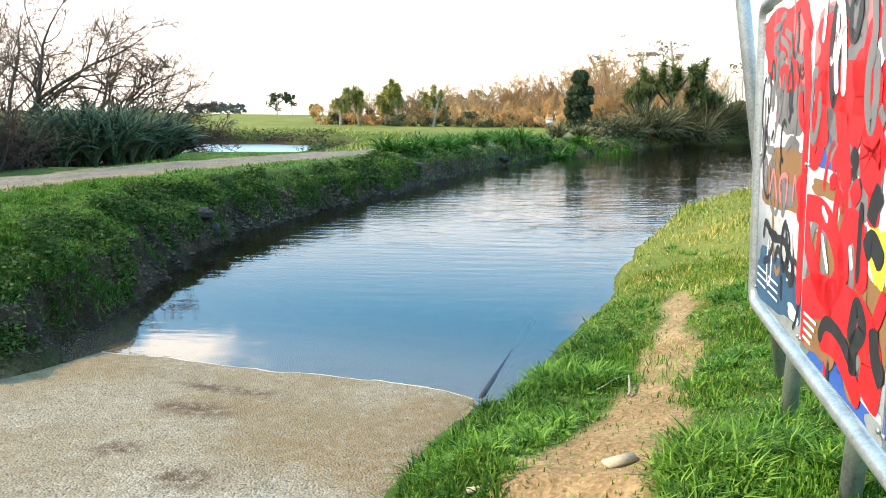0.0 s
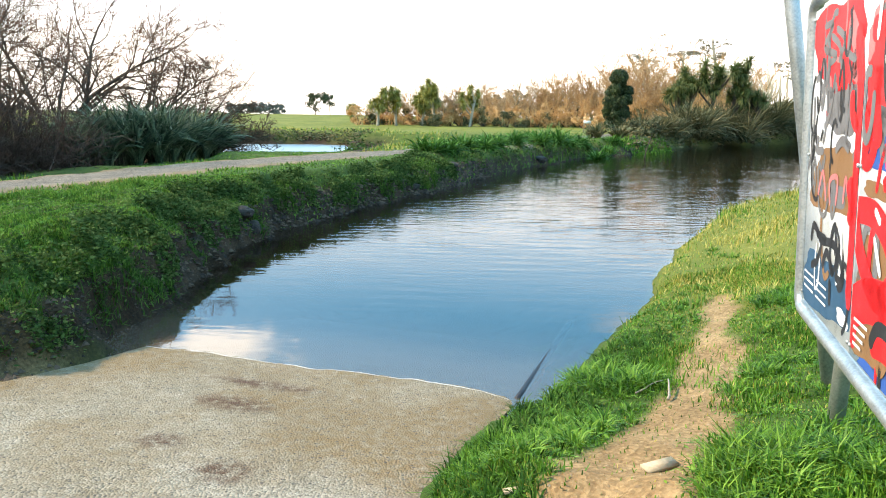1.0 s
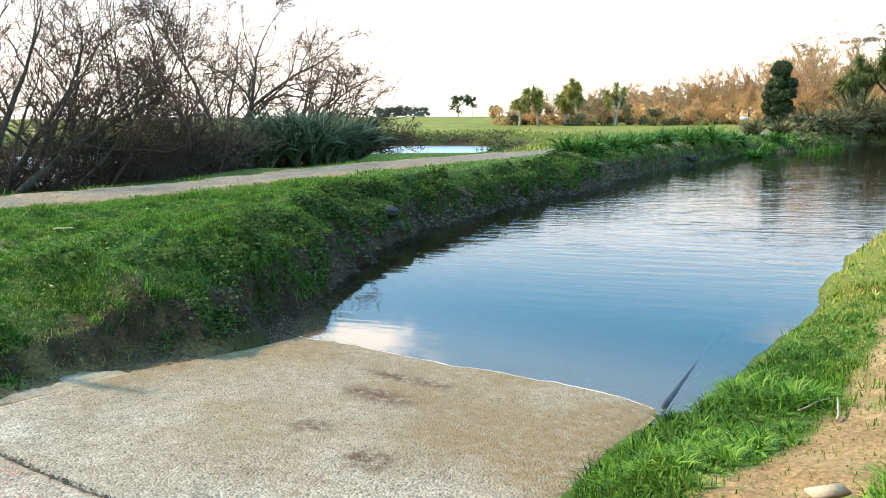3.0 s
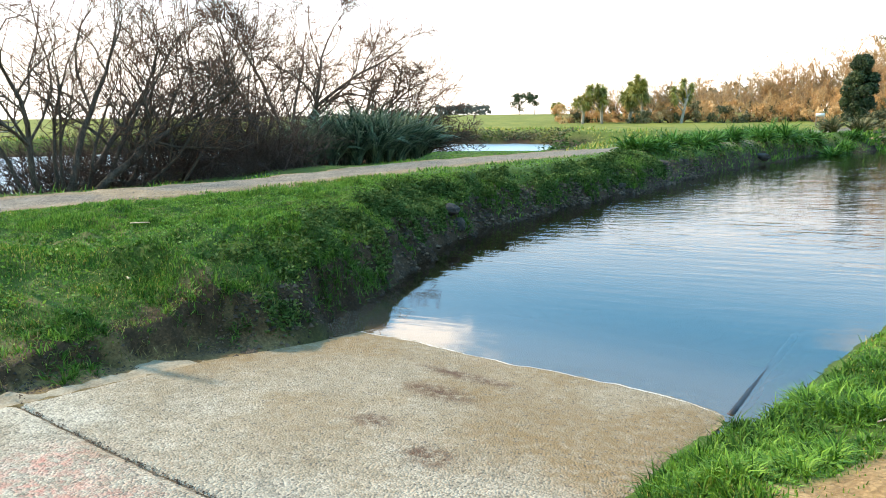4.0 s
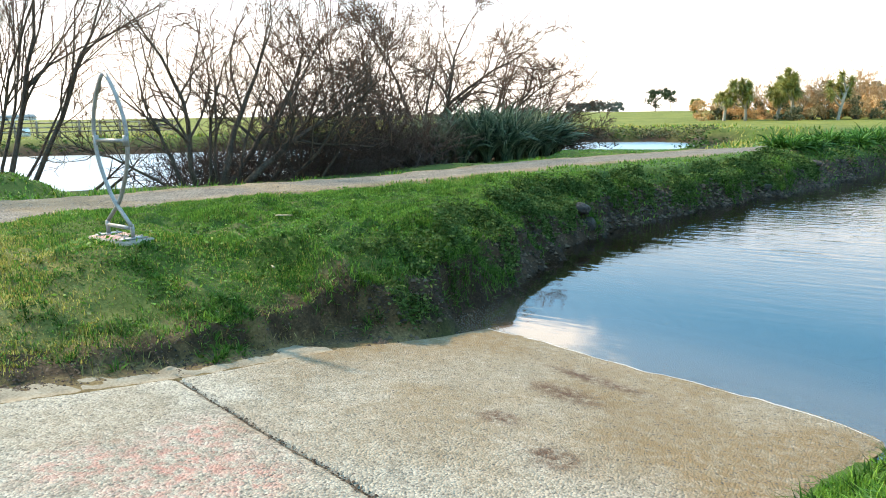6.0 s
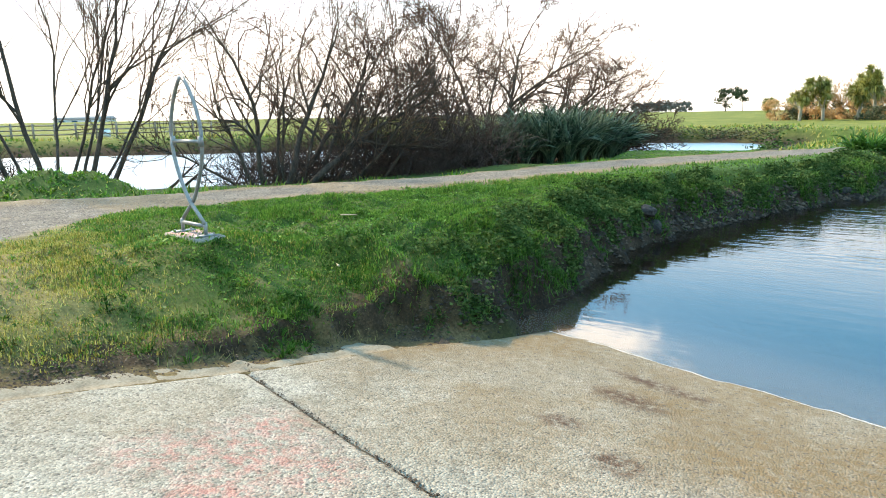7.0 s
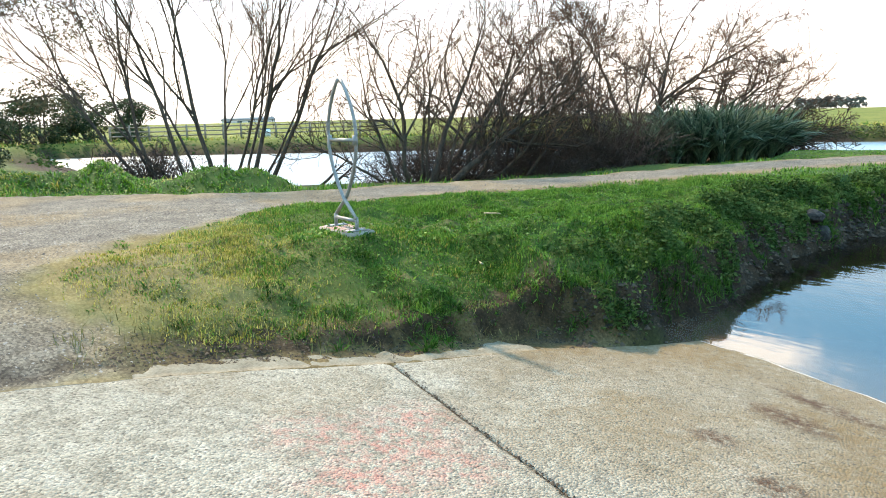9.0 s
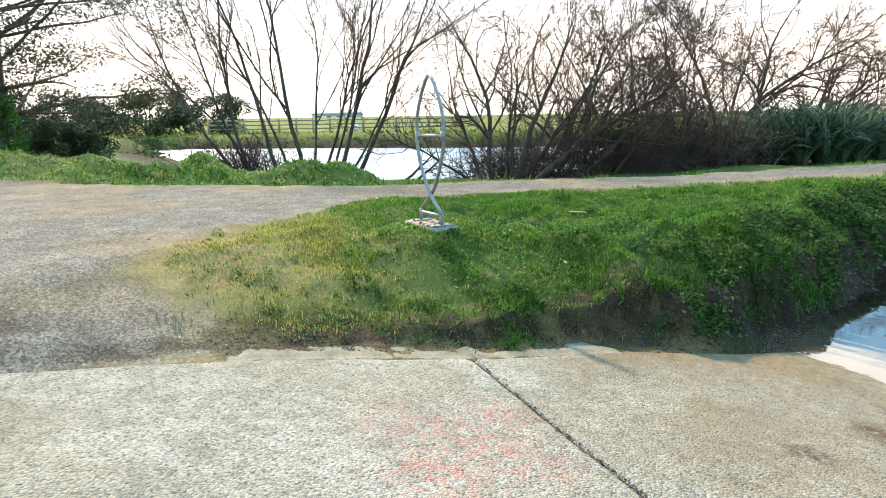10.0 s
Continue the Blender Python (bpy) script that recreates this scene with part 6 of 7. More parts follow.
def scrawl(panel, x0, x1, z0, z1, paints, count, widths, layer):
    """Loose sprayed scrawls within a part of a panel."""
    for _ in range(count):
        cx, cz = rg.uniform(x0, x1), rg.uniform(z0, z1)
        a, turn, stp = rg.uniform(0, 6.28), rg.choice([-1, 1]) * rg.uniform(0.5, 1.5), rg.uniform(0.05, 0.10)
        pts = []
        for _ in range(rg.integers(4, 8)):
            pts.append((cx, cz))
            cx, cz = cx + 0.75 * stp * math.cos(a), cz + 1.5 * stp * math.sin(a)
            a += turn * rg.uniform(0.5, 1.4)
        stroke(panel, pts, rg.uniform(*widths), paints[rg.integers(len(paints))], layer + rg.integers(0, 3))


scrawl(0, 0.10, 0.82, 1.05, 1.34, (P_GREY, P_PINK, P_BLACK), 9, (0.016, 0.034), 3)
scrawl(0, 0.10, 0.82, 0.74, 1.04, (P_GREY, P_BLACK, P_GREY), 12, (0.020, 0.040), 3)
scrawl(0, 0.10, 0.82, 0.50, 0.76, (P_GREY, P_BLACK, P_BROWN), 8, (0.018, 0.034), 3)
scrawl(0, 0.10, 0.82, 0.26, 0.48, (P_BLACK, P_BLACK, P_WHITE), 6, (0.018, 0.034), 3)
scrawl(1, 0.96, 1.68, 0.95, 1.36, (P_GREY, P_WHITE, P_GREY, P_BLACK), 14, (0.022, 0.05), 9)
scrawl(1, 0.96, 1.68, 0.50, 0.95, (P_GREY, P_GREY, P_BLACK, P_RED, P_RED), 14, (0.025, 0.06), 4)
scrawl(1, 0.96, 1.68, 0.10, 0.50, (P_BLACK, P_RED, P_BROWN), 8, (0.025, 0.05), 4)
for r_ in range(3):
    for c_ in range(2):
        bar = Shape()
        u0, z0 = 0.10 + 0.24 * c_, 0.20 - 0.035 * r_
        bar.add([sp_(u0, z0, 0.0094), sp_(u0 + 0.19, z0, 0.0094), sp_(u0 + 0.19, z0 + 0.010, 0.0094), sp_(u0, z0 + 0.010, 0.0094)], [(0, 1, 2, 3)])
        part("text_bar", bar, P_WHITE, faces[0])
for r_ in range(4):
    bar = Shape()
    u0, z0 = 0.96, 0.20 - 0.03 * r_
    bar.add([sp_(u0, z0, 0.0106), sp_(u0 + 0.16 - 0.02 * r_, z0, 0.0106), sp_(u0 + 0.16 - 0.02 * r_, z0 + 0.012, 0.0106), sp_(u0, z0 + 0.012, 0.0106)], [(0, 1, 2, 3)])
    part("text_bar", bar, P_WHITE, faces[1])
patch(2, 2.15, 0.85, 0.40, 0.5, P_RED, 1, 31)
patch(2, 2.1, 0.2, 0.36, 0.14, P_BLUE, 1, 32)

pole_x, pole_y = 1.93, 3.50
pole = thing("leaning_pole", (pole_x, pole_y, hz(pole_x, pole_y)), "galvanised steel pole leaning behind the sign", "pole")
s = Shape()
z0 = hz(pole_x, pole_y)
s.tube([(0.02, -0.01, -0.25), (1.57 - pole_x, 3.68 - pole_y, 2.62 - z0), (1.44 - pole_x, 3.745 - pole_y, 3.45 - z0)], 0.036, 16)
part("shaft", s, M_STEEL, pole, smooth=True)

# ------------------------------------------------------------ small things on the banks
def lying(name, at, size, turn, tip, material, label, category):
    s = Shape()
    s.box((0, 0, 0), size, bevel=min(size) * 0.07)
    ob = tagged(part(name, s, material), label, category)
    ob.matrix_basis = pose(at[0], at[1], hz(*at) + size[2] / 2 + 0.015, tip, 0, turn)
    return ob


lying("board_offcut", (0.81, 2.70), (0.17, 0.055, 0.018), 28, 8, M_PALEWOOD, "pale split wooden offcut lying on bare earth", "offcut")
lying("board_offcut", (0.20, 2.72), (0.10, 0.03, 0.012), 20, 4, M_PALEWOOD, "small pale chip of wood in grass", "offcut")


def stick(at, length, turn, rise, r, material, label):
    rng = np.random.default_rng(int(at[0] * 100) % 1000)
    a = radians(turn)
    pts, rr_ = limb(rng, (0, 0, 0), (math.cos(a), math.sin(a), rise), length, r, r * 0.5, 6, 0.08, 0)
    s = Shape()
    s.tube(pts, rr_, 6)
    ob = tagged(part("stick", s, material, smooth=True), label, "stick")
    ob.matrix_basis = pose(at[0], at[1], hz(*at) + 0.02)


stick((1.18, 3.86), 0.26, 62, 0.10, 0.009, M_WOOD, "short broken brown stick beside the worn path")
stick((1.05, 4.1), 0.22, 20, 0.1, 0.006, M_WOOD, "thin dry twig lying in the grass")
stick((-4.42, 4.42), 0.17, 150, 0.06, 0.012, M_PALEWOOD, "pale dry stick lying on the grass")
stick((-5.6, 5.7), 0.24, 10, 0.02, 0.010, M_PALEWOOD, "pale dry stick lying on the grass")
stick((-4.2, 3.55), 0.35, 170, 0.03, 0.006, M_WOOD, "dry stalk lying on the bank")
for az, r, L in ((57.6, 20.6, 1.6), (56.6, 21.0, 1.5)):
    x, y = polar(az, r)
    rng = np.random.default_rng(int(r * 10))
    log = thing("fallen_branch", (x, y, max(0.0, hz(x, y))), "dark dead branch slanting out of the pond", "branch")
    s = Shape()
    pts, rr_ = limb(rng, (0, 0, -0.1), (0.75, 0.35, 0.55), L, 0.05, 0.012, 7, 0.08, 0)
    s.tube(pts, rr_, 6)
    for p1, r1 in branches_of(rng, pts, rr_, 5, 0.4, 40, 0.6, 4, 0.12, 0):
        s.tube(p1, r1, 5)
    part("limb", s, M_BARK, log, smooth=True)


def rock(at, size, seed, label="dark grey boulder at the foot of the bank"):
    rng = np.random.default_rng(seed)
    bm = bmesh.new()
    bmesh.ops.create_icosphere(bm, subdivisions=3, radius=1.0)
    k = rng.uniform(0, 50)
    for v in bm.verts:
        c = v.co.copy()
        n1 = noise.noise(c * 0.9 + Vector((k, 0, 0)))
        n2 = noise.noise(c * 2.6 + Vector((0, k, 0)))
        v.co = Vector((c.x * size[0], c.y * size[1], c.z * size[2])) * (1 + 0.35 * n1 + 0.14 * n2)
    me = bpy.data.meshes.new("boulder")
    bm.to_mesh(me)
    bm.free()
    ob = tagged(part("boulder", me, M_ROCK), label, "rock", "boulders along the bank")
    ob.matrix_basis = pose(*at, rng.uniform(-10, 10), rng.uniform(-10, 10), rng.uniform(0, 360))


rock((-3.62, 10.75, 0.16), (0.22, 0.17, 0.14), 1, "rounded grey boulder at the waterline")
rng = np.random.default_rng(61)
left_line = RIVER[2:13]
for i in range(4):
    j = rng.integers(0, len(left_line) - 1)
    f = rng.uniform(0, 1)
    x = left_line[j][0] * (1 - f) + left_line[j + 1][0] * f - rng.uniform(0.0, 0.35)
    y = left_line[j][1] * (1 - f) + left_line[j + 1][1] * f + rng.uniform(0, 0.2)
    s = rng.uniform(0.07, 0.17) * (1 + y / 40)
    rock((x, y, max(hz(x, y), 0) + s * 0.02), (s * 1.3, s, s * 0.6), 100 + i)

stake = thing("stake", (8.9, 36.2, -0.4), "thin dark leaning stake standing in shallow water", "stake")
s = Shape()
s.tube([(0, 0, 0), (0.12, 0.05, 0.75), (0.34, 0.1, 1.55)], [0.035, 0.03, 0.02], 7)
part("pole", s, M_BARK, stake)
# low signboard and trough far off
x, y = polar(-9.25, 60)
nb = thing("notice_board", (x, y, hz(x, y)), "small white notice board on two posts", "sign")
for d in (-0.25, 0.25):
    s = Shape()
    s.box((d, 0.03, 0.45), (0.07, 0.06, 1.0), bevel=0.008)
    part("post", s, M_WOOD, nb)
s = Shape()
s.box((0, 0, 0.84), (0.62, 0.03, 0.24), bevel=0.008)
part("board", s, M_WHITE, nb)
x, y = polar(61.2, 57)
tr_ = thing("water_trough", (x, y, hz(x, y)), "small pale water trough in the far paddock", "trough")
s = Shape()
s.box((0, 0, 0.28), (0.6, 0.5, 0.6), bevel=0.06)
part("tank", s, M_WHITE, tr_)

# ------------------------------------------------------------ paddock fence, house and shelter belt
fence = thing("paddock_fence", (*polar(62, 53), hz(*polar(62, 53))), "weathered post-and-rail fence across the far paddock", "fence")
fo = Vector(fence.matrix_basis.translation)
tops = []
for i in range(17):
    x, y = polar(51 + i * 1.35, 53)
    g = hz(x, y)
    s = Shape()
    s.box((x - fo.x, y - fo.y, g + 0.5 - fo.z), (0.12, 0.12, 1.2), bevel=0.015)
    part("post", s, M_WOOD, fence)
    tops.append((x - fo.x, y - fo.y, g - fo.z))
for a, b in zip(tops[:-1], tops[1:]):
    for hh in (0.35, 0.65, 0.95):
        s = Shape()
        s.tube([(a[0], a[1], a[2] + hh), (b[0], b[1], b[2] + hh)], 0.045, 4)
        part("rail", s, M_WOOD, fence)
x, y = polar(62.4, 210)
house = thing("farm_house", (x, y, hz(x, y) - 0.9), "low pale distant farm building with a grey roof", "house", turn=62)
s = Shape()
s.box((0, 0, 0.8), (15, 6, 1.7), bevel=0.03)
wall = part("wall", s, M_WHITE, house)
s = Shape()
s.add([(-7.8, -3.4, 1.6), (7.8, -3.4, 1.6), (7.8, 3.4, 1.6), (-7.8, 3.4, 1.6), (-7.0, 0, 2.6), (7.0, 0, 2.6)], [(0, 1, 5, 4), (2, 3, 4, 5), (1, 2, 5), (3, 0, 4), (3, 2, 1, 0)])
part("roof", s, M_ROOF, house)
for wx in (-5.5, -2.5, 0.5, 4.0):
    s = Shape()
    s.box((wx, -3.02, 0.95), (1.3, 0.06, 0.8), bevel=0.01)
    part("window", s, P_NAVY, wall)
rr = np.random.default_rng(51)
for i in range(18):
    az = 15.6 + i * 0.24
    x, y = polar(az, 330 + rr.uniform(-6, 6))
    shrub("shelter_tree", (x, y, hz(x, y)), pile(rr, 12, 3.6, 4.6 + rr.uniform(-0.5, 0.7), 0.1, 0.9), 420, 0.4, M_HAZELEAF, 900 + i, "conifer in a distant shelter belt, its colour paled for haze", "tree", "distant shelter belt", limbs=2)
for i in range(60):
    az = -22 + i * 0.62 + rr.uniform(-0.2, 0.2)
    if 4 < az < 11:
        continue
    x, y = polar(az, 160 + rr.uniform(-10, 10))
    shrub("shelter_tree", (x, y, hz(x, y)), pile(rr, 10, 4.0, 3.6 + (3.2 if az < 1 else 0) * rr.uniform(0.3, 1.0), 0.1, 1.0), 360, 0.4, M_DARKLEAF if i % 2 else M_PINE, 930 + i, "dark distant tree behind the willow belt", "tree", "distant tree line", limbs=2) if az < 4 else None

# ------------------------------------------------------------ grass, weeds, pebbles
def blades(name, x, y, length, width, material, seed, label, lean=0.5, lift=0.0):
    rng = np.random.default_rng(seed)
    n = len(x)
    z = field("z", x, y) - 0.01 + lift
    az = rng.uniform(0, 2 * math.pi, n)
    el = rng.normal(0, lean, n)
    L = length
    d = np.stack([np.cos(az) * np.sin(el), np.sin(az) * np.sin(el), np.cos(el)], -1)
    bend = np.stack([np.cos(az), np.sin(az), -0.35 * np.ones(n)], -1) * (np.sign(el) * rng.uniform(0.1, 0.6, n))[:, None]
    side = np.stack([-np.sin(az), np.cos(az), np.zeros(n)], -1) * (width * rng.uniform(0.6, 1.4, n) / 2)[:, None]
    b = np.stack([x, y, z], -1)
    m = b + d * (L * 0.55)[:, None]
    t = b + d * L[:, None] + bend * (L * 0.4)[:, None]
    v = np.stack([b - side, b + side, m + side * 0.8, m - side * 0.8, t + side * 0.15, t - side * 0.15], 1).reshape(-1, 3)
    i = (np.arange(n) * 6)[:, None]
    f = np.concatenate([i + np.array([[0, 1, 2, 3]]), i + np.array([[3, 2, 4, 5]])])
    ob = bulk(name, v, f, material)
    return tagged(ob, label, "grass", kind="stuff")


def turf(name, x, y, length, width, material, seed, label, lean=0.7):
    """Short turf: one tapered, tilted blade a place."""
    rng = np.random.default_rng(seed)
    n = len(x)
    az = rng.uniform(0, 2 * math.pi, n)
    el = np.abs(rng.normal(0, lean, n))
    d = np.stack([np.cos(az) * np.sin(el), np.sin(az) * np.sin(el), np.cos(el) + 0.15], -1)
    tw = az + rng.normal(0, 0.9, n)
    side = np.stack([-np.sin(tw), np.cos(tw), np.zeros(n)], -1) * (width * rng.uniform(0.6, 1.4, n) / 2)[:, None]
    b = np.stack([x, y, field("z", x, y) - 0.008], -1)
    t = b + d * length[:, None]
    v = np.stack([b - side, b + side, t + side * 0.35, t - side * 0.35], 1)
    return tagged(bulk(name, v.reshape(-1, 3), np.arange(4 * n).reshape(n, 4), material), label, "grass", kind="stuff")


def cushions(name, x, y, rad, high, per, width, material, seed, label, open_out=1.0):
    """Grass in rounded cushions: blades that fan outwards from each tuft's middle and bend over."""
    rng = np.random.default_rng(seed)
    k = np.maximum(4, (per * rng.uniform(0.6, 1.4, len(x))).astype(int))
    i = np.repeat(np.arange(len(x)), k)
    n = len(i)
    a, f = rng.uniform(0, 2 * math.pi, n), np.sqrt(rng.uniform(0, 1, n))
    bx, by = x[i] + np.cos(a) * f * rad[i], y[i] + np.sin(a) * f * rad[i]
    az = a + rng.normal(0, 0.5, n)
    el = open_out * (0.15 + 0.75 * f) + rng.normal(0, 0.22, n)
    L = high[i] * rng.uniform(0.55, 1.2, n) * (1.05 - 0.3 * f)
    d = np.stack([np.cos(az) * np.sin(el), np.sin(az) * np.sin(el), np.cos(el)], -1)
    d2 = np.stack([np.cos(az) * np.sin(el + 0.75), np.sin(az) * np.sin(el + 0.75), np.cos(el + 0.75)], -1)
    tw = az + rng.normal(0, 0.6, n)
    side = np.stack([-np.sin(tw), np.cos(tw), np.zeros(n)], -1) * (width * rng.uniform(0.6, 1.4, n) / 2)[:, None]
    b = np.stack([bx, by, field("z", bx, by) - 0.01], -1)
    m = b + d * (L * 0.55)[:, None]
    t = m + d2 * (L * 0.5)[:, None]
    v = np.stack([b - side, b + side, m + side * 0.85, m - side * 0.85, t + side * 0.12, t - side * 0.12], 1).reshape(-1, 3)
    j = (np.arange(n) * 6)[:, None]
    q = np.concatenate([j + np.array([[0, 1, 2, 3]]), j + np.array([[3, 2, 4, 5]])])
    return tagged(bulk(name, v, q, material), label, "grass", kind="stuff")


def scatter(rng, n, box, weight):
    x = rng.uniform(box[0], box[1], n)
    y = rng.uniform(box[2], box[3], n)
    k = weight(x, y) > rng.uniform(0, 1, n)
    return x[k], y[k]


def soil_free(x, y):
    g = field("g", x, y)
    q = field("q", x, y)
    h = field("z", x, y)
    return (1 - g) * (1 - 0.9 * field("bare", x, y)) * (q > 0.04) * step(-0.01, 0.06, h)


rng = np.random.default_rng(1)


def tuft(x, y, seed, f=1.3):
    return step(-0.12, 0.32, fbm(x * f, y * f, seed))


# near bank by the sign: lush clumps, then shorter yellowing turf
def tufts(rng, n, box, weight, each, spread):
    """Blade places gathered in tufts, with a size for each tuft."""
    x, y = scatter(rng, n, box, weight)
    k = rng.integers(each // 2, each * 3 // 2, len(x))
    s = rng.uniform(0.5, 1.3, len(x))
    i = np.repeat(np.arange(len(x)), k)
    return x[i] + rng.normal(0, spread, len(i)) * s[i], y[i] + rng.normal(0, spread, len(i)) * s[i], s[i]


def near_turf(x, y):
    return soil_free(x, y) * step(0.03, 0.14, field("z", x, y))


x, y = scatter(rng, 210000, (-0.4, 3.4, 1.6, 8.0), lambda x, y: near_turf(x, y) * (0.45 + 0.55 * tuft(x, y, 71)))
L = (0.022 + 0.03 * tuft(x, y, 71)) * rng.uniform(0.6, 1.3, len(x))
far = step(4.0, 6.5, y)
sel = rng.uniform(0, 1, len(x)) < 0.72 - 0.6 * far + 0.25 * tuft(x, y, 90, 0.9)
turf("lush_grass", x[sel], y[sel], L[sel], 0.009, M_LUSH, 2, "short green turf on the near bank")
turf("dry_grass", x[~sel], y[~sel], L[~sel] * 0.8, 0.007, M_DRY, 3, "dry yellow grass among the green on the near bank", 0.9)
# tall clumps: right of the worn path and along the water
lane = lambda x, y: line_dist(WORN, x, y)
x, y = scatter(rng, 7600, (-0.4, 3.2, 1.6, 6.4), lambda x, y: near_turf(x, y) * step(0.20, 0.36, lane(x, y)) * (0.12 + 0.88 * tuft(x, y, 72, 1.5)) * (1 - 0.75 * step(4.6, 6.2, y)))
cushions("lush_grass", x, y, rng.uniform(0.025, 0.07, len(x)), rng.uniform(0.07, 0.17, len(x)) * (0.6 + 0.6 * tuft(x, y, 72, 1.5)), 30, 0.0095, M_LUSH, 31, "lush bright green grass tufts beside the worn path")
x, y = scatter(rng, 900, (-0.3, 2.0, 2.0, 5.6), lambda x, y: near_turf(x, y) * step(0.75, 0.25, np.minimum(field("d", x, y), field("q", x, y) * 0.9)))
cushions("rank_grass", x, y, rng.uniform(0.02, 0.05, len(x)), rng.uniform(0.07, 0.17, len(x)), 26, 0.008, M_RANK, 32, "dark rank grass along the ramp and waterline")
x, y = scatter(rng, 420, (1.2, 3.4, 4.6, 9.5), lambda x, y: near_turf(x, y) * tuft(x, y, 92, 1.1))
cushions("lush_grass", x, y, rng.uniform(0.04, 0.10, len(x)), rng.uniform(0.05, 0.11, len(x)), 40, 0.011, M_BLADE, 33, "dark green grass tufts in yellowing turf")
x, y = scatter(rng, 150000, (1.0, 14, 6.3, 24), lambda x, y: soil_free(x, y) * (0.4 + 0.6 * tuft(x, y, 73)) * step(9, 0, np.abs(x - y * 0.42)))
r = np.hypot(x, y)
L = (0.035 + 0.09 * tuft(x, y, 74)) * rng.uniform(0.5, 1.2, len(x)) * np.clip(r / 9, 1, 2)
sel = rng.uniform(0, 1, len(x)) < 0.14 + 0.34 * tuft(x, y, 96, 0.6)
blades("lush_grass", x[sel], y[sel], L[sel], 0.013, M_LUSH, 4, "green grass along the near river bank", 0.6)
blades("dry_grass", x[~sel], y[~sel], L[~sel], 0.011, M_DRY, 5, "yellowing grass along the near river bank", 0.7)

# grassy mound with the sculpture
def mound_turf(x, y):
    return (1 - field("g", x, y)) * (1 - 0.6 * field("bare", x, y)) * (field("q", x, y) > 0.26) * (field("qn", x, y) > 0.345) * (1 - 0.35 * step(0.9, 0.42, field("qn", x, y)) * step(5.2, 4.2, y)) * np.where(field("d", x, y) < 0.5, step(0.15, 0.5, field("z", x, y)), 1)


def mound_dry(x, y):
    """How yellow the turf is: at the tip by the apron and along the track."""
    dr = np.abs(field("gd", x, y))
    tip = np.exp(-(((x + 6.3) / 1.35) ** 2 + ((y - 1.8) / 1.5) ** 2))
    return np.clip(1.25 * tip + step(2.0, 0.2, dr) * step(4.2, 2.6, y) * 0.7 + 0.35 * step(0.9, 0.1, dr) + 0.25 * step(0.1, 0.4, fbm(x * 1.1, y * 1.1, 76)) * step(6, 4, y), 0, 0.92)


def mound_worn(x, y):
    """How trodden and thin it is: on the slope down to the slab."""
    return np.clip(step(2.0, 0.7, field("q", x, y)) * (0.42 * step(-3.7, -4.4, x) + 1.8 * fbm(x * 2.2, y * 2.2, 93)), 0, 0.85) * step(6.0, 4.6, y)


x, y = scatter(rng, 900000, (-8.6, -2.2, 0.9, 12.5), lambda x, y: mound_turf(x, y) * (0.5 + 0.5 * tuft(x, y, 75, 1.8)) * (1 - 0.75 * mound_worn(x, y)) * step(0.1, 0.7, field("gd", x, y) + step(3.2, 5.0, y)) * step(0.25, 0.5, field("d", x, y)) * np.clip(9 / np.hypot(x, y), 0.4, 1))
L = (0.016 + 0.020 * tuft(x, y, 77, 2.2)) * rng.uniform(0.6, 1.3, len(x)) * np.clip(np.hypot(x, y) / 8, 0.9, 1.4)
u = rng.uniform(0, 1, len(x))
dry, worn = mound_dry(x, y), mound_worn(x, y)
yellow = u < dry
olive = ~yellow & (rng.uniform(0, 1, len(x)) < 0.10 + 0.45 * worn)
green = ~yellow & ~olive
turf("short_grass", x[green], y[green], L[green] * 1.15, 0.013, M_BLADE, 6, "short green turf on the mound", 0.75)
turf("dry_grass", x[yellow], y[yellow], L[yellow] * 0.9, 0.010, M_DRY, 7, "sparse yellow turf on the mound's edge", 0.9)
turf("trodden_grass", x[olive], y[olive], L[olive] * 0.9, 0.010, M_OLIVE, 34, "thin trodden turf on the mound's slope", 1.0)
x, y = scatter(rng, 160000, (-8.4, -4.2, 1.0, 6.0), lambda x, y: (1 - field("g", x, y)) * (field("qn", x, y) > 0.42) * np.clip(mound_dry(x, y) - 0.15, 0, 1) * (0.15 + 0.85 * tuft(x, y, 95, 2.4)) * step(0.2, 0.75, field("gd", x, y)))
sel = rng.uniform(0, 1, len(x)) < 0.84
turf("dry_grass", x[sel], y[sel], rng.uniform(0.018, 0.042, sel.sum()), 0.009, M_DRY, 39, "yellowed short turf at the mound's tip", 0.9)
turf("short_grass", x[~sel], y[~sel], rng.uniform(0.018, 0.042, (~sel).sum()), 0.009, M_LUSH, 40, "fresh blades among the yellow turf", 0.8)
x, y = scatter(rng, 9000, (-8.4, -2.4, 1.3, 12.5), lambda x, y: mound_turf(x, y) * (0.10 + 0.90 * tuft(x, y, 88, 1.4)) * (1 - 0.8 * mound_worn(x, y)) * (1 - 0.8 * mound_dry(x, y)) * step(0.2, 0.5, field("d", x, y)))
cushions("short_grass", x, y, rng.uniform(0.03, 0.09, len(x)), rng.uniform(0.03, 0.075, len(x)), 24, 0.010, M_BLADE, 35, "rounded green grass cushions on the mound")
x, y = scatter(rng, 5200, (-5.8, -2.6, 1.7, 7.0), lambda x, y: step(0.32, 0.38, field("qn", x, y)) * step(2.2, 0.8, field("q", x, y)) * (field("d", x, y) > 0.2) * tuft(x, y, 94, 2.0) * (1 - mound_dry(x, y)))
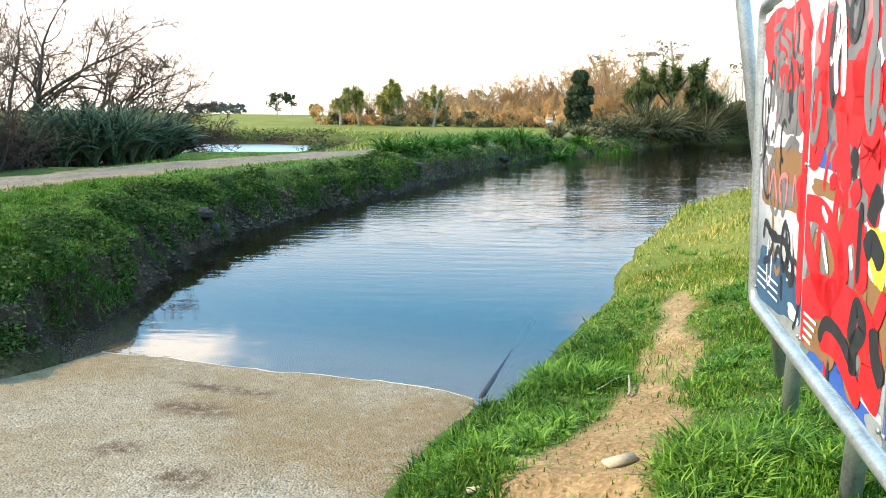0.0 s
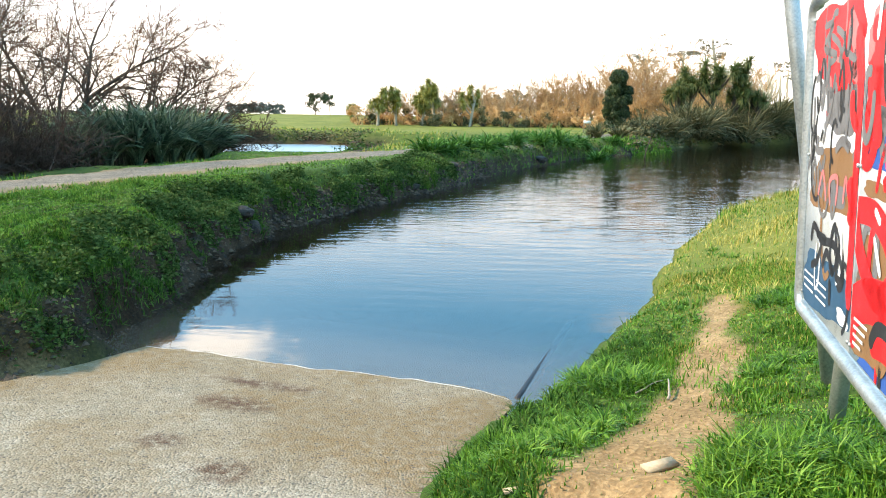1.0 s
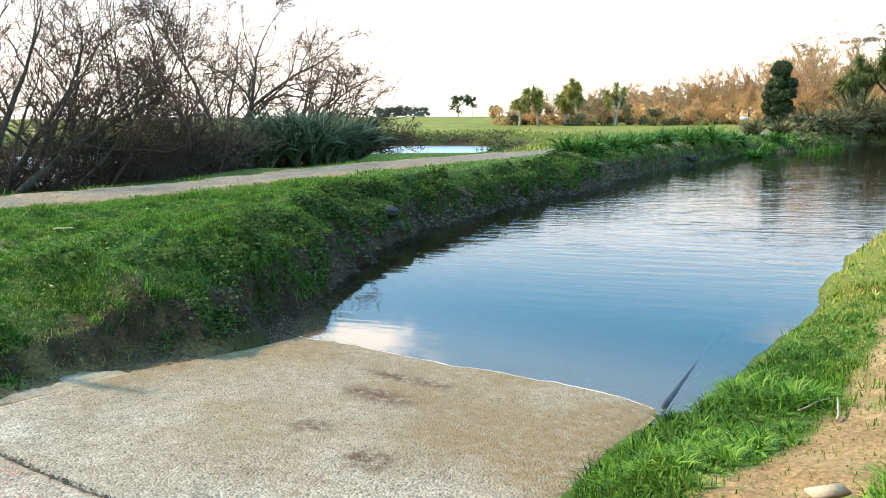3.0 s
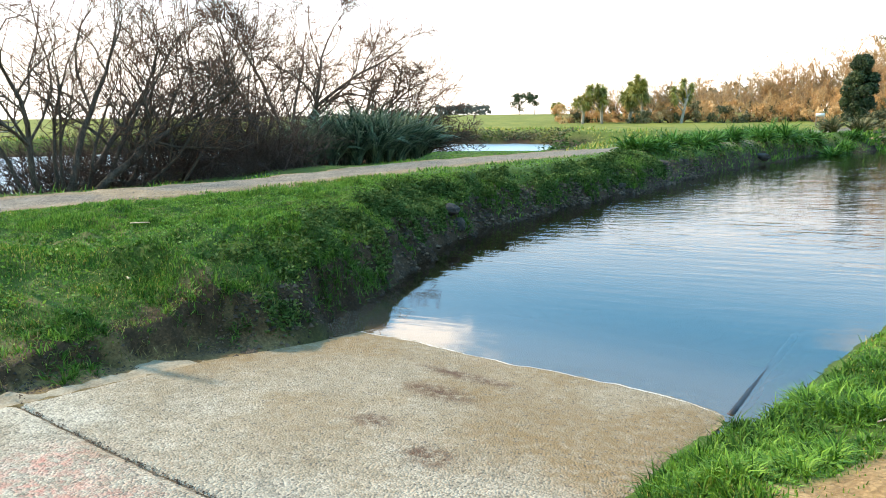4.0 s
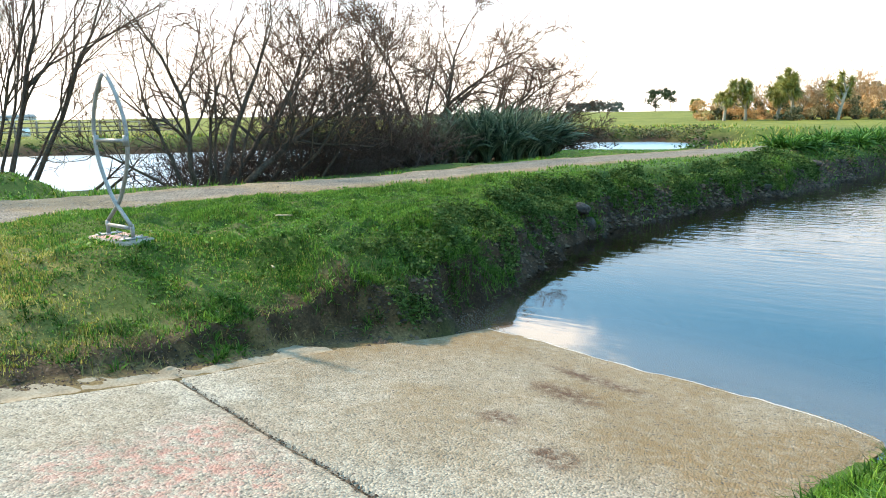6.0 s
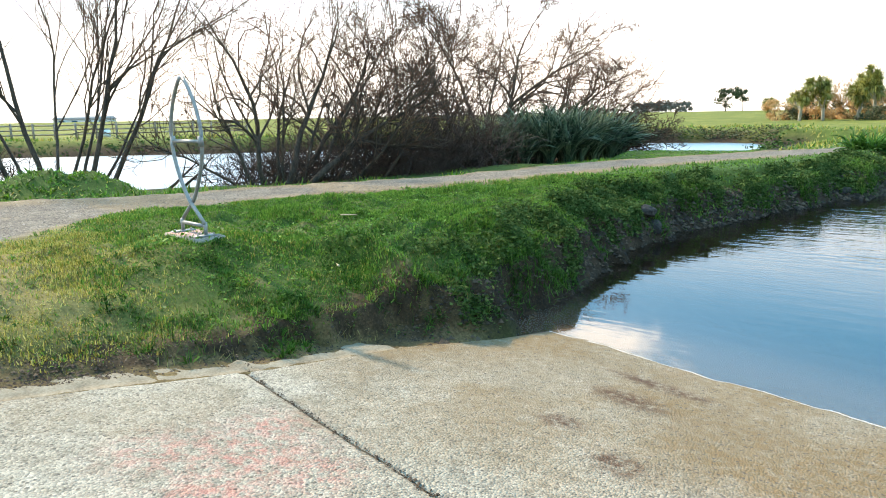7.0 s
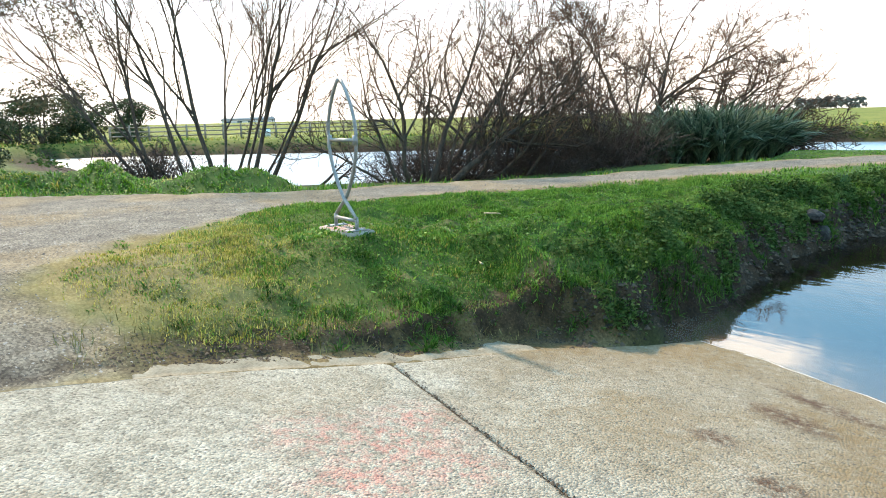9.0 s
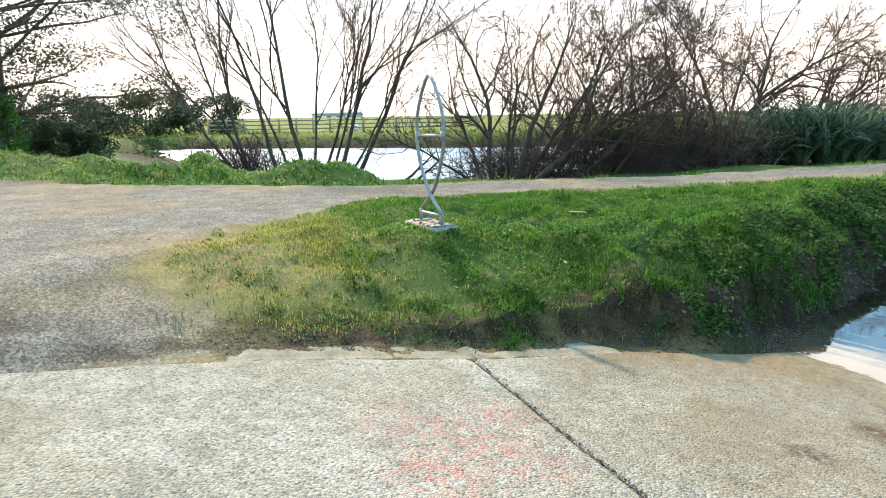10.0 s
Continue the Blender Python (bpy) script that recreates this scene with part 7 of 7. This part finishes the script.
cushions("rank_grass", x, y, rng.uniform(0.03, 0.08, len(x)), rng.uniform(0.04, 0.10, len(x)), 24, 0.010, M_RANK, 36, "dark green grass clumps on the mound's slope", 1.2)
x, y = scatter(rng, 120000, (-7.5, 9, 11, 46), lambda x, y: soil_free(x, y) * step(5, 3, np.abs(x + 3.0 - np.interp(y, [11, 18, 28, 46], [0, 3, 6.5, 14]))))
r = np.hypot(x, y)
L = (0.03 + 0.05 * tuft(x, y, 78)) * rng.uniform(0.5, 1.2, len(x)) * np.clip(r / 14, 1, 2)
blades("short_grass", x, y, L, 0.024, M_BLADE, 8, "green turf between track and river", 0.6)

x, y = scatter(rng, 22000, (-6.2, -3.2, 1.0, 5.2), lambda x, y: step(1.2, 0.5, field("q", x, y)) * step(0.12, 0.3, field("q", x, y)) * (0.3 + 0.7 * tuft(x, y, 86, 2.2)) * 0.7)
blades("straw", x, y, rng.uniform(0.03, 0.10, len(x)), 0.005, M_OLIVE, 25, "flattened dry straw at the foot of the mound", 1.3, 0.012)
x, y = scatter(rng, 1500, (-5.0, -3.2, 1.6, 5.2), lambda x, y: step(0.75, 0.3, field("q", x, y)) * step(0.16, 0.3, field("q", x, y)) * tuft(x, y, 87, 1.5))
blades("foot_grass", x, y, rng.uniform(0.06, 0.18, len(x)), 0.008, M_RANK, 26, "scattered green tufts at the foot of the mound", 0.7)

x, y = scatter(rng, 700, (-4.6, -3.2, 2.6, 4.8), lambda x, y: step(0.12, 0.2, field("q", x, y)) * step(0.5, 0.35, field("q", x, y)) * step(-0.1, 0.3, fbm(x * 2.4, y * 2.4, 98)))
cushions("foot_grass", x, y, rng.uniform(0.02, 0.05, len(x)), rng.uniform(0.06, 0.15, len(x)), 18, 0.010, M_RANK, 45, "spiky green clumps at the foot of the earth cut", 1.1)
# tufts hanging over the rim of the bank and of the worn foot
def rim(x, y):
    return np.maximum(step(0.02, 0.08, field("d", x, y)) * step(0.75, 0.4, field("d", x, y)) * (y > 3.8), step(0.36, 0.42, field("qn", x, y)) * step(0.75, 0.5, field("qn", x, y)) * (y < 6) * (0.1 + 0.4 * step(2.0, 4.5, y))) * (field("q", x, y) > 0.4) * (x < -0.5) * tuft(x, y, 89, 2.0) * (field("z", x, y) > 0.08)


x, y, size = tufts(rng, 26000, (-6, -1.0, 1.8, 20), rim, 22, 0.03)
L = (0.04 + 0.07 * size * rng.uniform(0.3, 1.2, len(x))) * np.clip(np.hypot(x, y) / 12, 1, 1.6)
# blades low on the face take a darker green, its shade in colour
sel = field("d", x, y) > 0.42
blades("hanging_grass", x[sel], y[sel], L[sel], 0.011, M_BLADE, 27, "ragged grass tufts hanging over the bank", 1.25)
blades("hanging_grass", x[~sel], y[~sel], L[~sel], 0.011, M_RANK, 37, "grass trailing down the earth bank, coloured dark for its shade", 1.35)

# verge beyond the track
def verge(x, y):
    d = line_dist(ROAD, x, y)
    far_side = field("d", x, y) > np.interp(y, [-2, 5, 20, 40], [6, 5.5, 4.0, 4.0])
    gd = field("gd", x, y)
    az = np.degrees(np.arctan2(-x, y))
    return far_side * step(0.0, 0.15, gd) * np.where(az > 57, step(5.5, 3.0, gd), step(2.6, 0.7, gd)) * (field("z", x, y) > 0.03)


x, y = scatter(rng, 260000, (-24, 4, -2, 42), lambda x, y: verge(x, y) * (0.3 + 0.7 * tuft(x, y, 79, 0.7)))
gd = field("gd", x, y)
az = np.degrees(np.arctan2(-x, y))
hump = step(58, 61, az)
L = (0.04 + (0.16 - 0.06 * hump) * step(0.1, 0.5, gd) * tuft(x, y, 79, 0.7) * (1 - 0.8 * step(24, 20, az)) * (1 - 0.6 * hump) + 0.02 * hump) * rng.uniform(0.5, 1.2, len(x))
sel = rng.uniform(0, 1, len(x)) < 0.9
blades("verge_grass", x[sel], y[sel], L[sel], 0.026, M_LUSH, 9, "lush green grass along the track", 0.7)
blades("dry_grass", x[~sel], y[~sel], L[~sel], 0.02, M_DRY, 10, "dry stalks in the verge", 0.6)
x, y = scatter(rng, 9000, (-24, -9, -1, 13), lambda x, y: verge(x, y) * step(57, 60, np.degrees(np.arctan2(-x, y))) * step(3.4, 2.6, field("gd", x, y)))
az = np.degrees(np.arctan2(-x, y))
high_ = rng.uniform(0.08, 0.17, len(x)) * (0.55 + 0.45 * tuft(x, y, 91, 0.9))
sel = rng.uniform(0, 1, len(x)) < 0.97 - 0.45 * step(74, 80, az)
cushions("verge_grass", x[sel], y[sel], rng.uniform(0.08, 0.18, sel.sum()), high_[sel], 16, 0.024, M_LUSH, 28, "rank lush grass humped along the track", 1.3)
cushions("dry_grass", x[~sel], y[~sel], rng.uniform(0.08, 0.18, (~sel).sum()), high_[~sel], 14, 0.022, M_DRY, 29, "yellow grass humped along the track", 1.3)
# short tufts on the slope from the track down to the pond
x, y = scatter(rng, 16000, (-16, -2, 17, 40), lambda x, y: (1 - field("g", x, y)) * (field("p", x, y) > 0.1) * step(6.5, 9.0, np.degrees(np.arctan2(-x, y))) * step(30, 24, np.degrees(np.arctan2(-x, y))) * (field("gd", x, y) > 0.1) * (field("d", x, y) > 4) * (0.25 + 0.75 * tuft(x, y, 97, 0.5)))
cushions("verge_grass", x, y, rng.uniform(0.10, 0.25, len(x)), rng.uniform(0.02, 0.08, len(x)), 10, 0.03, M_LUSH, 42, "green tufts between track and pond", 1.4)
# rank edge of the far field above the pond
x, y = scatter(rng, 130000, (-60, 16, 8, 62), lambda x, y: step(9, 3, field("p", x, y)) * (field("p", x, y) > 1.9) * (np.hypot(x, y) > 33) * (0.3 + 0.7 * tuft(x, y, 80, 0.4)) * (1 - field("g", x, y)))
r = np.hypot(x, y)
sel = rng.uniform(0, 1, len(x)) < 0.45
L = (0.08 + 0.2 * tuft(x, y, 80, 0.4)) * rng.uniform(0.5, 1.2, len(x))
blades("field_grass", x[sel], y[sel], L[sel], 0.06, M_BLADE, 11, "rough grass on the far pond edge", 0.6)
blades("field_grass", x[~sel], y[~sel], L[~sel], 0.05, M_DRY, 12, "rough dry grass on the far pond edge", 0.6)


def weeds(name, x, y, size, material, seed, label, up=0.10):
    rng = np.random.default_rng(seed)
    n = len(x)
    c = np.stack([x, y, field("z", x, y) + rng.uniform(0.0, 1, n) ** 1.5 * up], -1)
    u = rng.normal(0, 1, (n, 3))
    u[:, 2] *= 0.5
    u /= np.linalg.norm(u, axis=1)[:, None]
    w = np.cross(u, rng.normal(0, 1, (n, 3)))
    w /= np.linalg.norm(w, axis=1)[:, None]
    s = (size * rng.uniform(0.5, 1.4, n))[:, None]
    v = np.stack([c - u * s, c + w * s * 0.5, c + u * s, c - w * s * 0.5], 1)
    return tagged(bulk(name, v.reshape(-1, 3), np.arange(4 * n).reshape(n, 4), material), label, "weeds", kind="stuff")


def left_face(x, y):
    d = field("d", x, y)
    return step(1.05, 0.6, d) * step(0.02, 0.2, d) * (field("q", x, y) > 0.04) * (0.06 + 0.94 * step(-0.15 + 0.3 * step(0.45, 0.15, d), 0.25, fbm(x * 2.2, y * 2.2, 81))) * step(4.2, 5.0, y)


x, y = scatter(rng, 900000, (-5.4, -0.5, 3.6, 21), left_face)
weeds("bank_weeds", x, y, 0.014 + 0.0012 * y, M_WEED, 13, "dark leafy weeds covering the steep bank", 0.11)
x, y = scatter(rng, 120000, (-3.5, 12, 17, 46), lambda x, y: left_face(x, y) * (x < y * 0.33))
weeds("bank_weeds", x, y, 0.05, M_WEED, 14, "dark leafy weeds covering the far part of the bank", 0.2)
x, y = scatter(rng, 30000, (-0.3, 3.2, 1.5, 8), lambda x, y: soil_free(x, y) * tuft(x, y, 82, 1.1) * 0.6)
weeds("clover", x, y, 0.014, M_LUSH, 15, "small leafy clover in the near turf", 0.05)
x, y = scatter(rng, 40000, (-8, -3, 2, 11), lambda x, y: soil_free(x, y) * tuft(x, y, 83, 1.1) * 0.5 * step(0.3, 0.6, field("d", x, y)) * (1 - mound_worn(x, y)) * (1 - mound_dry(x, y)))
weeds("clover", x, y, 0.02, M_BLADE, 16, "leafy clover in the mound turf", 0.05)
x, y = scatter(rng, 9000, (8, 14, 40, 50), lambda x, y: step(1.4, 0.2, np.abs(field("d", x, y))) * (x < 13))
blades("reeds", x, y, 0.22 * rng.uniform(0.5, 1.3, len(x)), 0.05, M_LUSH, 17, "bright green reeds at the far water edge", 0.5, 0.05)


x, y = scatter(rng, 26000, (-24, -5, 43, 56), lambda x, y: step(2.0, 0.8, field("p", x, y)) * (field("p", x, y) > 0.1) * (np.hypot(x, y) > 46))
weeds("bank_weeds", x, y, np.full(len(x), 0.09), M_SCRUB, 43, "brown rank weeds overhanging the far pond bank", 0.3)
x, y = scatter(rng, 60000, (8, 40, 40, 78), lambda x, y: step(3.2, 1.5, field("d", x, y)) * (field("d", x, y) > -0.2) * step(12.2, 13.4, np.degrees(np.arctan2(x, y))) * (y > 0.9 * x + 22))
weeds("bank_weeds", x, y, np.full(len(x), 0.12), M_SCRUB, 44, "dark rank growth down to the far waterline", 0.7)
x, y = scatter(rng, 60000, (-60, 2, 8, 62), lambda x, y: step(2.2, 0.6, field("p", x, y)) * (field("p", x, y) > -0.1) * (np.hypot(x, y) > 38))
weeds("bank_weeds", x, y, np.full(len(x), 0.10), M_WEED, 24, "dark rank weeds hanging over the far pond bank", 0.30)


def pebbles(name, x, y, size, material, seed, label):
    rng = np.random.default_rng(seed)
    n = len(x)
    base = np.array([(1, 0, 0), (0, 1, 0), (-1, 0, 0), (0, -1, 0), (0, 0, 0.75)], float)
    s = size[:, None, None]
    v = base[None] * s * rng.uniform(0.6, 1.3, (n, 5, 1)) + np.stack([x, y, field("z", x, y) - 0.002], -1)[:, None]
    f = (np.arange(n) * 5)[:, None, None] + np.array([(0, 1, 4), (1, 2, 4), (2, 3, 4), (3, 0, 4)])[None]
    return tagged(bulk(name, v.reshape(-1, 3), f.reshape(-1, 3), material), label, "gravel", kind="stuff")


M_PEBBLE = surf("pebble", [(0.05, 0.046, 0.04), (0.12, 0.11, 0.097), (0.23, 0.215, 0.19)], 3, 0.9, 0, 30, island=0.6)
M_CLOD2 = surf("path_crumb", [(0.16, 0.11, 0.06), (0.30, 0.22, 0.13)], 3, 0.95, 0, 30, island=0.4)
M_CLOD = surf("earth_clod", [(0.015, 0.010, 0.007), (0.038, 0.026, 0.017), (0.085, 0.06, 0.04)], 3, 0.95, 0, 30, island=0.4)
x, y = scatter(rng, 32000, (-11, -4.6, -3, 9), lambda x, y: field("g", x, y))
pebbles("gravel_stones", x, y, rng.uniform(0.004, 0.012, len(x)) * np.where(rng.uniform(0, 1, len(x)) > 0.97, 1.8, 1), M_PEBBLE, 18, "loose grey stones on the gravel apron")
x, y = scatter(rng, 40000, (-5.6, -3.1, 1.2, 5.4), lambda x, y: step(0.55, 0.30, field("qn", x, y)) * (field("q", x, y) > 0.12) * (0.25 + 0.75 * tuft(x, y, 84, 2.0)))
pebbles("earth_clods", x, y, rng.uniform(0.004, 0.017, len(x)), M_CLOD, 19, "dark crumbled earth at the foot of the mound")
x, y = scatter(rng, 60000, (-5.0, 2.0, 4.2, 24), lambda x, y: step(0.55, 0.2, field("d", x, y)) * (field("d", x, y) > -0.05) * (x < y * 0.3 - 2.2) * 0.9)
pebbles("earth_clods", x, y, rng.uniform(0.008, 0.045, len(x)) * np.clip(np.hypot(x, y) / 9, 0.8, 1.6), M_CLOD, 41, "dark crumbling earth and stones on the steep bank")
x, y = scatter(rng, 2500, (0.2, 3.0, 1.8, 8), lambda x, y: field("bare", x, y))
pebbles("earth_crumbs", x, y, rng.uniform(0.004, 0.014, len(x)), M_CLOD2, 20, "small stones on the worn path")
ju = rng.uniform(-4.9, -0.6, 420)
jx, jy = to_xy(ju, 2.833 + rng.normal(0, 0.010, len(ju)) + 0.012 * fbm(ju * 5, ju * 0 + 1.3, 54))
ob = pebbles("joint_grit", jx, jy, rng.uniform(0.003, 0.010, len(ju)), M_CLOD, 38, "dark lumps of grit in the slab joint")
ob.location.z = 0.088
